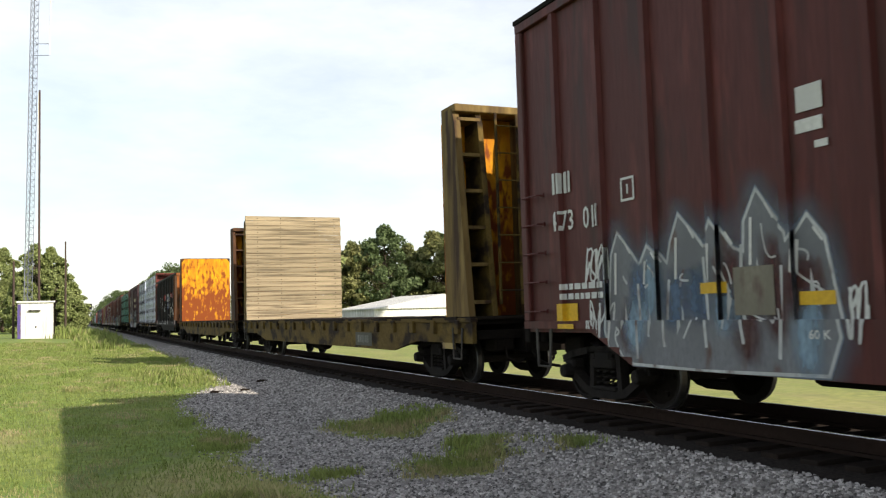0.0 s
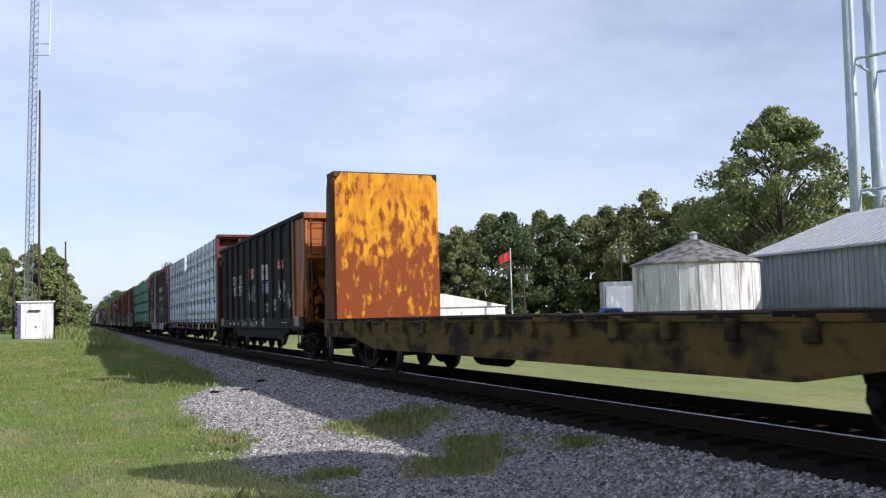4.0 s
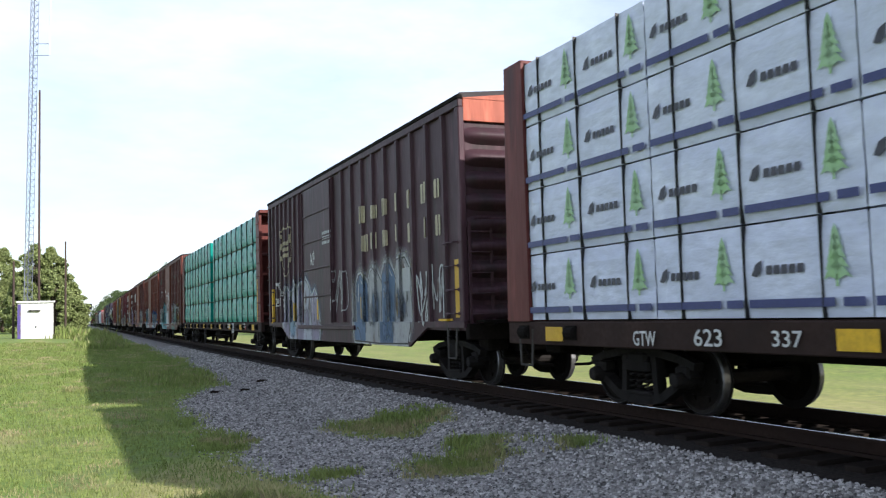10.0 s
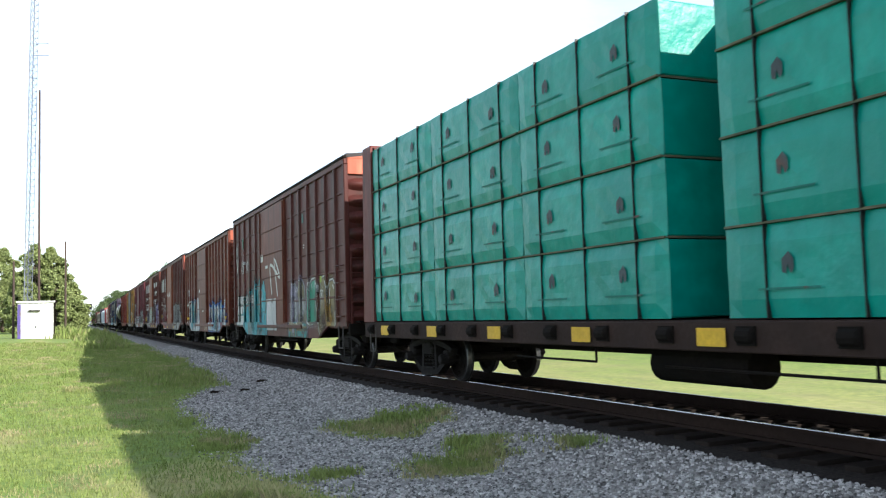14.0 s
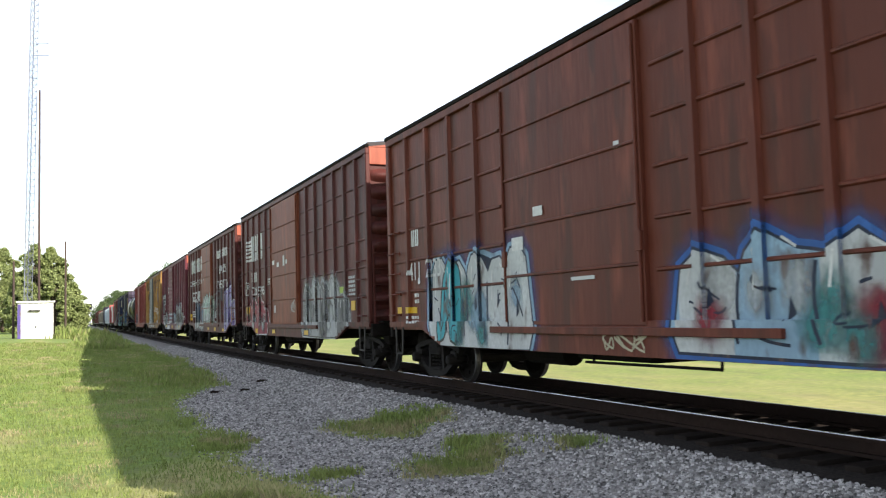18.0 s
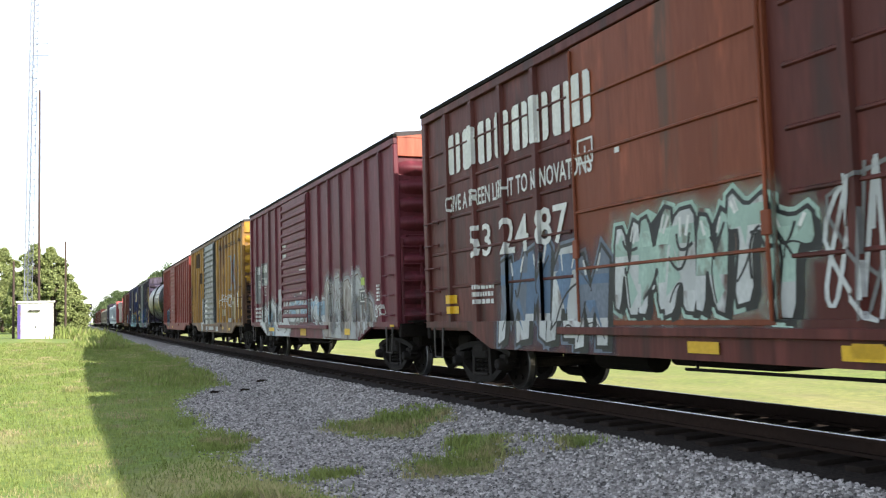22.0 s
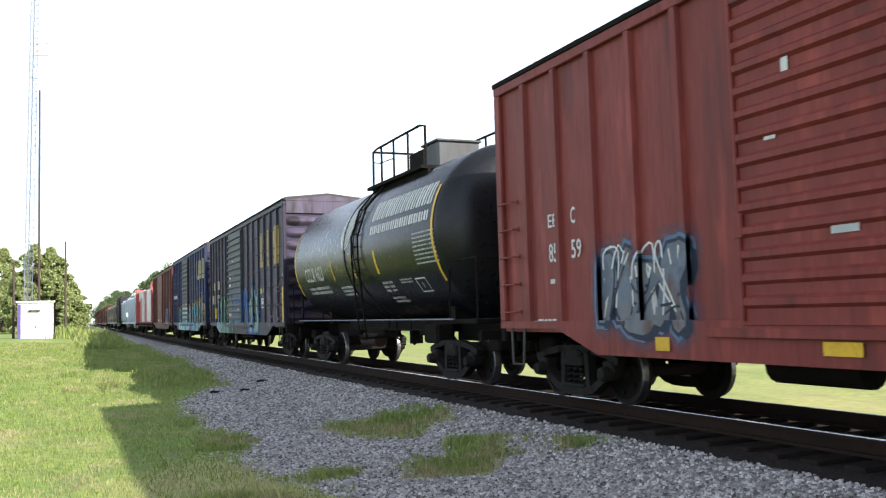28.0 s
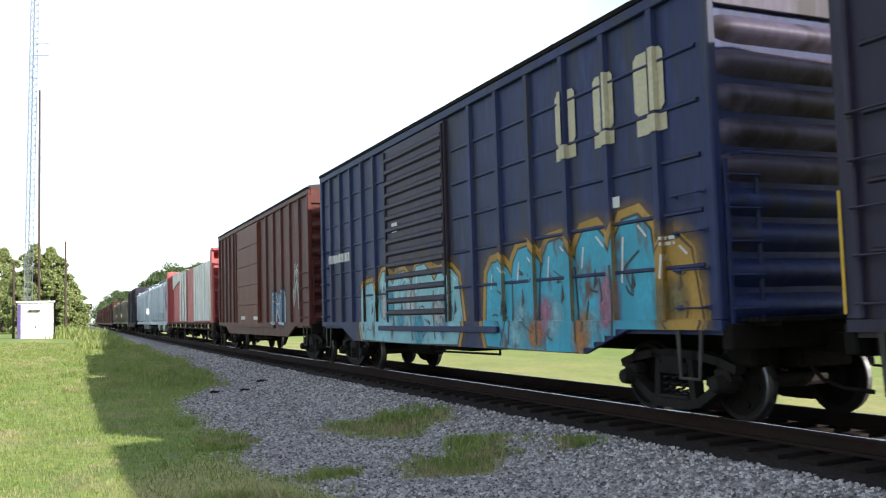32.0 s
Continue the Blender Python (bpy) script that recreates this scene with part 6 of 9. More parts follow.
# ---- lettering, signs and graffiti, car by car ----
def markings_a(car):
    words(car, "473", 6.70, 2.42, 0.50, 0.28, WHITE)
    words(car, "011", 6.00, 2.40, 0.41, 0.30, WHITE)
    blocks(car, 6.69, 2.94, 0.42, 0.30, 2, WHITE)
    ring(car, 5.18, 2.65, 0.28, 0.30, WHITE)
    plate(car, 6.65, 1.16, 0.44, 0.24, YELLOW, "reflector")
    plate(car, 6.65, 0.93, 0.41, 0.19, YELLOW, "reflector")
    bars(car, 6.24, 1.43, 1.07, 0.27, 2, WHITE)
    scrawl(car, 5.94, 1.70, 0.53, 0.41, 1, WHITE, 4, 0.030)
    scrawl(car, 5.85, 0.84, 0.55, 0.56, 2, WHITE, 4, 0.030)
    wall_piece(car, 3.85, 0.66, 3.6, 1.72, (0.92, 0.82, 0.98, 0.9, 1.05, 0.86), 31, STEEL_SPRAY, PALE, GREY_BLUE, ((OXIDE_SPRAY, 7), (SKY_SPRAY, 4), (STEEL_BLUE, 4)), GREY_BLUE, 0.05, True, "sprayed grey and pale blue letters")
    plate(car, 3.10, 1.21, 0.57, 0.50, OLIVE_PATCH, "patch_panel", "olive grey repair panel")
    plate(car, 3.70, 1.45, 0.42, 0.12, YELLOW, "reflector")
    plate(car, 2.28, 1.30, 0.43, 0.13, YELLOW, "reflector")
    plate(car, 2.25, 3.14, 0.32, 0.25, WHITE, "placard")
    plate(car, 2.27, 2.94, 0.33, 0.13, WHITE, "placard")
    plate(car, 2.13, 2.77, 0.16, 0.07, WHITE, "placard")
    scrawl(car, 1.84, 0.99, 0.24, 0.50, 3, WHITE, 3, 0.030)
    words(car, "60 K", 2.21, 0.98, 0.26, 0.09, WHITE)


def markings_b(car):
    plate(car, -4.48, 0.62, 1.2, 0.3, BLACK, "name_panel")
    blocks(car, -4.45, 0.69, 0.85, 0.17, 3, GREY_SPRAY, 0.019)
    plate(car, -9.42, 0.67, 0.58, 0.11, MUSTARD_PAINT, "reflector")


def markings_d(car):
    words(car, "DJ", 3.95, 2.67, 0.65, 0.36, WHITE)
    words(car, "JX", 2.67, 2.65, 0.57, 0.38, WHITE)
    words(car, "950", 3.91, 2.21, 0.58, 0.35, WHITE)
    words(car, "757", 2.72, 2.20, 0.68, 0.40, WHITE)
    plate(car, 0.27, 2.74, 0.58, 0.41, RED_SIGN, "warning_sign", "red sign with white lettering")
    words(car, "DO NOT", 0.27, 2.95, 0.51, 0.18, WHITE, 0.019)
    words(car, "TAMP", 0.25, 2.76, 0.41, 0.18, WHITE, 0.019)
    scrawl(car, 0.15, 1.98, 0.95, 0.5, 4, PALE, 5, 0.024)
    plate(car, 2.35, 1.50, 0.09, 0.46, MUSTARD_PAINT, "reflector")
    plate(car, -0.37, 1.50, 0.09, 0.52, MUSTARD_PAINT, "reflector")
    scrawl(car, 1.69, 1.02, 1.2, 0.28, 5, PALE, 5, 0.022)
    scrawl(car, -0.03, 1.03, 1.2, 0.3, 6, PALE, 5, 0.022)
    plate(car, 4.76, 1.07, 0.17, 0.17, WHITE, "marking")
    plate(car, 3.88, 1.05, 0.20, 0.17, WHITE, "marking")
    plate(car, 2.96, 1.06, 0.17, 0.12, WHITE, "marking")
    plate(car, -0.78, 1.08, 0.14, 0.14, WHITE, "marking")
    plate(car, -2.11, 2.62, 0.70, 0.52, WHITE, "logo_panel")
    decal("logo_mark", car, -2.11, 2.88, [[(0, -0.17), (0.2, -0.02), (0.0, 0.18), (-0.2, -0.02)]], WRAP_BLUE, 0.019)
    plate(car, -2.27, 2.13, 0.64, 0.42, WRAP_BLUE, "logo_panel")
    bars(car, -2.26, 2.20, 0.49, 0.28, 3, WHITE, 0.019)
    plate(car, -4.58, 2.84, 0.58, 0.31, RED_SIGN, "warning_sign")
    words(car, "DO NOT", -4.58, 3.01, 0.5, 0.11, WHITE, 0.019)
    words(car, "TAMP", -4.58, 2.87, 0.4, 0.11, WHITE, 0.019)
    scrawl(car, -4.64, 1.90, 0.92, 0.61, 7, WHITE, 4, 0.030)
    scrawl(car, -5.87, 1.60, 0.66, 0.49, 9, PALE, 4, 0.030)
    scrawl(car, -2.29, 1.51, 0.49, 0.30, 10, WHITE, 2, 0.030)
    scrawl(car, -3.49, 1.54, 0.45, 0.43, 11, WHITE, 2, 0.030)
    words(car, "HE", -1.88, 1.04, 0.49, 0.26, WHITE)
    bars(car, -5.13, 1.13, 0.78, 0.17, 2, WHITE)


def markings_e(car):
    words(car, "GTW", 8.22, 0.86, 0.44, 0.18, WHITE)
    words(car, "623", 7.10, 0.88, 0.45, 0.19, WHITE)
    words(car, "337", 5.97, 0.90, 0.39, 0.16, WHITE)
    plate(car, -4.87, 0.79, 0.51, 0.32, PALE, "placard")


def markings_f(car):
    blocks(car, -2.21, 3.45, 0.36, 0.40, 1, CREAM)
    blocks(car, -2.86, 3.47, 0.14, 0.31, 1, CREAM)
    blocks(car, -3.11, 3.47, 0.26, 0.30, 1, CREAM)
    blocks(car, -3.77, 3.45, 0.25, 0.38, 1, CREAM)
    blocks(car, -4.52, 3.46, 0.24, 0.38, 1, CREAM)
    blocks(car, -5.22, 3.45, 0.26, 0.38, 1, CREAM)
    blocks(car, -5.96, 3.45, 0.22, 0.39, 1, CREAM)
    blocks(car, -6.20, 3.47, 0.09, 0.37, 1, CREAM)
    blocks(car, -6.65, 3.47, 0.26, 0.36, 1, CREAM)
    blocks(car, -2.41, 2.77, 0.30, 0.40, 1, CREAM)
    blocks(car, -3.05, 2.79, 0.23, 0.37, 1, CREAM)
    blocks(car, -3.78, 2.78, 0.24, 0.36, 1, CREAM)
    blocks(car, -4.51, 2.83, 0.22, 0.35, 1, CREAM)
    blocks(car, -5.22, 2.76, 0.24, 0.39, 1, CREAM)
    blocks(car, -6.08, 2.77, 0.21, 0.39, 1, CREAM)
    blocks(car, -6.67, 2.76, 0.23, 0.39, 1, CREAM)
    wall_piece(car, -3.38, 0.74, 3.65, 1.66, (0.92, 0.96, 1.0, 1.04), 41, SILVER, BLACK, PALE, ((STEEL_BLUE, 6), (GREY_BLUE, 3)), PALE, 0.07, False, "silver and steel blue sprayed letters", STEEL_BLUE)
    scrawl(car, -5.88, 1.09, 0.72, 1.11, 14, PALE, 2, 0.050)
    scrawl(car, -6.71, 1.30, 0.73, 0.91, 15, PALE, 3, 0.050)
    plate(car, -1.99, 1.23, 0.16, 0.51, YELLOW, "reflector")
    plate(car, -4.49, 1.26, 0.13, 0.50, YELLOW, "reflector")
    plate(car, -7.47, 1.23, 0.19, 1.03, YELLOW, "reflector")
    scrawl(car, -0.24, 1.43, 1.32, 1.00, 16, PALE, 4, 0.030)
    bars(car, 0.63, 3.19, 0.84, 0.39, 3, PALE)
    plate(car, -4.96, 1.78, 0.44, 0.48, PALE, "patch_panel")
    plate(car, -6.90, 1.17, 0.65, 0.04, YELLOW, "reflector")
    shield(car, 5.43, 2.59, 1.26, 1.65, CREAM)
    words(car, "WC", 6.54, 2.19, 0.39, 0.26, WHITE)
    words(car, "21", 6.55, 1.67, 0.39, 0.26, WHITE)
    words(car, "21", 5.78, 1.64, 0.37, 0.26, WHITE)
    scrawl(car, 5.83, 1.98, 0.52, 0.30, 17, WHITE, 3, 0.030)
    wall_piece(car, 3.62, 0.68, 4.2, 1.66, (0.9, 0.98, 0.94, 1.0, 0.8), 42, LILAC_PALE, BLACK, PALE, ((LILAC, 5), (SKY_SPRAY, 3)), SKY_SPRAY, 0.1, True, "pale lilac and silver sprayed letters", LILAC)
    plate(car, 4.33, 1.21, 0.14, 0.52, YELLOW, "reflector")
    plate(car, 1.62, 1.23, 0.14, 0.54, YELLOW, "reflector")
    plate(car, 7.29, 1.13, 0.24, 1.11, YELLOW, "reflector")
    scrawl(car, 2.09, 2.71, 0.38, 0.38, 18, WHITE, 2, 0.030)
    bars(car, 5.43, 3.15, 1.06, 0.56, 3, CREAM)


def markings_g(car):
    plate(car, -5.95, 0.75, 0.54, 0.38, PALE, "placard")
    bars(car, -5.95, 0.79, 0.42, 0.31, 4, BLACK, 0.019)
    bars(car, -4.93, 0.93, 0.59, 0.20, 2, WHITE)
    bars(car, -8.54, 0.94, 0.47, 0.20, 2, WHITE)
    plate(car, -8.76, 0.90, 0.16, 0.13, RED_SIGN, "marker")


def markings_h(car):
    wall_piece(car, 3.6, 0.72, 4.2, 1.95, (0.72, 0.8, 0.98, 1.05, 0.9), 51, TEAL_GREY, BLACK, TURQ, ((TURQ, 5), (TEAL, 4)), TEAL, 0.09, True, "turquoise and pale sprayed letters", TURQ, True)
    wall_piece(car, 6.3, 0.9, 1.6, 1.1, (0.9, 1.0), 56, PALE, BLACK, TEAL, ((TURQ, 3),), NAVY_SPRAY, 0.09, False)
    wall_piece(car, -2.66, 0.85, 1.75, 1.5, (0.95, 1.0), 52, OLIVE_SPRAY, BLACK, PALE, ((LILAC, 4), (PALE, 2)), LILAC, 0.06, False, "olive and lilac sprayed letters", LILAC)
    piece(car, -4.35, 1.12, 0.83, 1.17, 1, 53, (JADE,), BLACK, PALE, None)
    wall_piece(car, -5.95, 0.85, 1.5, 1.5, (1.0, 0.92), 54, OLIVE_SPRAY, BLACK, PALE, ((AMBER, 4), (UMBER, 3)), OLIVE_SPRAY, 0.07, False)
    piece(car, -2.77, 0.71, 2.14, 0.50, 4, 55, (OLIVE_SPRAY, TEAL,), BLACK, LILAC, None)
    scrawl(car, 0.17, 2.00, 1.36, 1.26, 19, WHITE, 1, 0.100)
    plate(car, -3.41, 4.05, 0.20, 0.26, TEAL, "patch_panel")
    plate(car, 1.34, 2.98, 0.38, 0.10, WHITE, "placard")
    plate(car, 2.08, 3.24, 0.37, 0.25, WHITE, "placard")
    plate(car, -5.28, 2.23, 0.19, 0.17, LIME, "patch_panel")
    ring(car, -5.35, 1.78, 0.31, 0.24, WHITE)
    bars(car, -3.50, 3.28, 0.13, 0.15, 2, WHITE)
    plate(car, 0.67, 0.90, 1.45, 1.04, PALE, "primer_patch")
    plate(car, 5.39, 1.85, 0.75, 0.31, BLACK, "number_panel")
    plate(car, 4.22, 1.84, 0.69, 0.35, BLACK, "number_panel")
    plate(car, 6.48, 1.84, 0.74, 0.36, BLACK, "number_panel")
    words(car, "530", 5.38, 1.86, 0.69, 0.29, WHITE, 0.019)
    words(car, "151", 4.21, 1.88, 0.61, 0.27, WHITE, 0.019)
    blocks(car, 6.48, 1.86, 0.68, 0.30, 3, WHITE, 0.019)
    plate(car, 6.54, 1.48, 0.50, 0.30, WHITE, "placard")
    plate(car, 5.81, 3.98, 0.46, 0.39, JADE, "patch_panel")
    scrawl(car, 7.29, 3.15, 0.37, 1.07, 20, WHITE, 2, 0.030)
    plate(car, 6.40, 1.08, 1.24, 0.34, PALE, "primer_patch")
    scrawl(car, 6.66, 1.05, 0.47, 0.27, 21, BLACK, 3, 0.020)
    scrawl(car, 5.73, 3.07, 1.58, 0.43, 61, PALE, 8, 0.020)


def markings_i(car):
    wall_piece(car, 3.55, 0.74, 3.9, 1.58, (1.0, 0.94, 1.0, 0.92, 1.0), 62, PALE, NAVY_SPRAY, SKY_SPRAY, ((SKY_SPRAY, 5), (TEAL, 4)), COBALT, 0.1, False, "white and blue sprayed letters")
    wall_piece(car, -4.27, 0.81, 5.16, 1.26, (0.9, 1.0, 0.92, 1.0, 0.88), 63, SKY_SPRAY, NAVY_SPRAY, COBALT, ((PALE, 6), (RED_SPRAY, 4), (TEAL, 3)), COBALT, 0.1, True, "blue and white sprayed letters with red trim", PALE)
    plate(car, -6.78, 1.31, 0.24, 0.12, YELLOW, "reflector")
    plate(car, -7.40, 1.30, 0.29, 0.14, YELLOW, "reflector")
    plate(car, -5.57, 1.85, 0.28, 0.20, LIME, "patch_panel")
    bars(car, -6.46, 1.77, 0.48, 0.40, 4, WHITE)
    words(car, "411", 6.37, 1.98, 0.56, 0.35, WHITE)
    words(car, "233", 5.34, 2.00, 0.57, 0.35, WHITE)
    blocks(car, 6.31, 2.65, 0.40, 0.33, 2, WHITE)
    plate(car, 7.24, 1.33, 0.25, 0.13, YELLOW, "reflector")
    plate(car, 6.55, 1.33, 0.55, 0.12, YELLOW, "reflector")
    bars(car, 6.28, 1.50, 0.21, 0.24, 2, WHITE)
    bars(car, 6.46, 1.11, 0.52, 0.18, 2, WHITE)
    plate(car, 6.14, 1.90, 0.10, 0.12, WHITE, "placard")
    piece(car, 4.77, 0.84, 0.78, 1.45, 1, 64, (TURQ,), BLACK, COBALT, COBALT)
    plate(car, 1.93, 2.24, 0.36, 0.20, WHITE, "placard")
    plate(car, 0.14, 1.71, 0.58, 0.05, WHITE, "placard")
    plate(car, -0.75, 3.33, 0.12, 0.09, WHITE, "placard")
    plate(car, 1.28, 2.70, 0.28, 0.14, WHITE, "placard")
    scrawl(car, -0.71, 0.78, 1.04, 0.26, 22, CREAM, 3, 0.030)


def markings_j(car):
    stripes(car, 6.46, 3.42, 0.89, 0.83, 6, WHITE)
    blocks(car, 4.94, 3.38, 1.95, 0.92, 2, WHITE)
    blocks(car, 5.43, 2.61, 0.79, 0.35, 3, WHITE)
    words(car, "528", 5.45, 2.14, 0.81, 0.32, WHITE)
    words(car, "595", 4.19, 2.12, 0.80, 0.31, WHITE)
    wall_piece(car, 4.95, 0.78, 3.7, 1.3, (0.8, 0.95, 1.0, 0.72), 71, RED_SPRAY, PALE, PALE, ((OXIDE_SPRAY, 5), (PALE, 2)), RED_SPRAY, 0.05, True, "dark red and white sprayed letters")
    plate(car, 1.32, 2.93, 0.33, 0.15, WHITE, "placard")
    plate(car, 0.51, 2.93, 0.24, 0.32, WHITE, "placard")
    plate(car, 0.14, 2.97, 0.20, 0.13, WHITE, "placard")
    plate(car, 6.68, 1.48, 0.48, 0.24, YELLOW, "reflector")
    plate(car, 4.90, 0.79, 0.41, 0.15, YELLOW, "reflector")
    plate(car, 2.11, 0.80, 0.44, 0.12, YELLOW, "reflector")
    plate(car, -2.14, 0.80, 0.44, 0.13, YELLOW, "reflector")
    scrawl(car, 6.89, 2.19, 0.72, 0.49, 23, WHITE, 4, 0.030)
    bars(car, 2.98, 2.40, 0.45, 0.26, 3, WHITE)
    plate(car, 1.99, 3.04, 0.36, 0.14, WHITE, "placard")
    scrawl(car, -0.59, 1.50, 0.61, 0.29, 24, PALE, 4, 0.020)
    plate(car, 1.82, 1.47, 0.20, 0.24, WHITE, "placard")
    wall_piece(car, -3.85, 0.8, 4.39, 1.5, (0.9, 1.0, 0.96, 1.0, 0.7), 72, SILVER, BLACK, PALE, ((GREY_SPRAY, 7), (PALE, 3)), PALE, 0.06, False, "silver sprayed letters with dark outlines", GREY_SPRAY)
    plate(car, -6.52, 1.44, 0.51, 0.23, YELLOW, "reflector")
    plate(car, -5.49, 1.88, 0.33, 0.16, LIME, "patch_panel")
    bars(car, -6.45, 1.77, 0.72, 0.52, 5, PALE)


def markings_k(car):
    blocks(car, 4.25, 3.79, 4.88, 0.71, 8, WHITE)
    words(car, "GIVE A GREEN LIGHT TO INNOVATIONS", 4.30, 3.12, 4.80, 0.29, WHITE)
    words(car, "53", 5.42, 2.24, 0.75, 0.54, WHITE)
    words(car, "24", 4.21, 2.22, 0.83, 0.57, WHITE)
    words(car, "87", 3.08, 2.26, 0.83, 0.56, WHITE)
    piece(car, 3.28, 0.81, 2.96, 1.38, 4, 81, (GREY_BLUE, STEEL_BLUE, PALE,), BLACK, GREY_BLUE, None, "slate blue sprayed letters")
    piece(car, 0.02, 1.24, 3.06, 1.16, 6, 82, (PALE, MINT,), BLACK, MINT, None, "white sprayed letters on the door")
    plate(car, 6.70, 1.48, 0.50, 0.15, YELLOW, "reflector")
    plate(car, 6.64, 1.30, 0.50, 0.13, YELLOW, "reflector")
    plate(car, -0.10, 0.80, 0.51, 0.13, YELLOW, "reflector")
    plate(car, -2.24, 0.82, 0.33, 0.13, YELLOW, "reflector")
    ring(car, 2.05, 3.25, 0.37, 0.34, WHITE)
    scrawl(car, -2.14, 1.24, 0.68, 1.27, 25, PALE, 2, 0.050)
    plate(car, 1.33, 3.27, 0.10, 0.07, WHITE, "placard")
    bars(car, 5.41, 1.43, 0.82, 0.37, 3, WHITE)
    words(car, "SERVES", -4.24, 3.34, 1.95, 0.36, WHITE)
    blocks(car, -4.25, 4.04, 2.62, 0.36, 8, WHITE)
    words(car, "THE SOUTH", -4.27, 2.68, 2.82, 0.35, WHITE)
    wall_piece(car, -6.28, 0.86, 2.75, 1.7, (1.0, 1.06, 0.72), 83, VIOLET_PALE, PALE, WHITE, ((VIOLET, 6), (ORANGE_SPRAY, 2), (PALE, 2)), VIOLET, 0.07, False, "violet and white sprayed letters")
    scrawl(car, -3.24, 1.25, 2.97, 1.33, 26, GREY_SPRAY, 4, 0.040)
    plate(car, -2.25, 0.79, 0.58, 0.14, YELLOW, "reflector")
    plate(car, -4.58, 0.78, 0.51, 0.12, YELLOW, "reflector")


def markings_l(car):
    wall_piece(car, -4.1, 0.78, 4.0, 1.5, (0.98, 1.0, 0.94, 1.0, 0.6), 91, SILVER, UMBER, PALE, ((PALE, 4), (GREY_SPRAY, 5)), PALE, 0.05, False, "silver sprayed letters", TAN_SILVER)
    wall_piece(car, 3.85, 0.74, 4.3, 1.1, (0.85, 1.0, 0.9, 0.6), 92, PALE, UMBER, PALE, ((GREY_SPRAY, 5), (SKY_SPRAY, 2)), PALE, 0.05, True)
    piece(car, -0.10, 1.18, 3.72, 0.60, 5, 93, (SKY_SPRAY, PALE,), GREY_SPRAY, PALE, None)
    plate(car, -5.36, 2.01, 0.27, 0.18, LIME, "patch_panel")
    plate(car, -5.36, 1.56, 0.53, 0.37, BLACK, "placard")
    ring(car, -5.36, 1.62, 0.39, 0.27, WHITE, 0.019)
    plate(car, -6.78, 0.75, 0.51, 0.26, YELLOW, "reflector")
    plate(car, -7.48, 0.98, 0.25, 0.12, YELLOW, "reflector")
    bars(car, -6.53, 1.61, 0.37, 0.39, 5, WHITE)
    scrawl(car, -6.59, 1.29, 0.73, 0.25, 27, WHITE, 4, 0.030)
    plate(car, 0.02, 0.78, 0.64, 0.20, YELLOW, "reflector")
    plate(car, -4.28, 0.85, 0.43, 0.15, YELLOW, "reflector")
    plate(car, 2.89, 3.00, 0.28, 0.15, WHITE, "placard")
    bars(car, 2.20, 3.13, 0.44, 0.49, 3, WHITE)
    plate(car, 6.53, 1.82, 0.66, 1.33, GREY_SPRAY, "number_panel")
    plate(car, 5.38, 2.43, 0.70, 0.77, GREY_SPRAY, "number_panel")
    words(car, "150", 6.40, 2.36, 0.47, 0.27, WHITE, 0.019)
    words(car, "784", 5.43, 2.41, 0.51, 0.29, WHITE, 0.019)
    blocks(car, 6.45, 2.85, 0.52, 0.26, 2, WHITE, 0.019)
    blocks(car, 5.39, 2.87, 0.57, 0.27, 2, WHITE, 0.019)
    ring(car, 5.43, 2.08, 0.36, 0.29, WHITE)
    plate(car, 3.09, 1.71, 0.67, 0.50, SILVER, "patch_panel")
    plate(car, 6.73, 0.75, 0.49, 0.30, YELLOW, "reflector")
    plate(car, -0.01, 0.86, 0.59, 0.12, YELLOW, "reflector")
    plate(car, 4.21, 0.87, 0.82, 0.12, YELLOW, "reflector")
    scrawl(car, 2.08, 1.49, 0.60, 0.36, 28, WHITE, 4, 0.030)
    plate(car, 2.13, 3.48, 0.31, 0.14, WHITE, "placard")
    plate(car, 2.86, 3.00, 0.20, 0.13, WHITE, "placard")
    ring(car, 0.19, 1.98, 0.18, 0.16, WHITE)
    bars(car, -0.03, 2.61, 0.68, 0.11, 1, WHITE)
    bars(car, 6.46, 1.15, 0.65, 0.56, 4, WHITE)


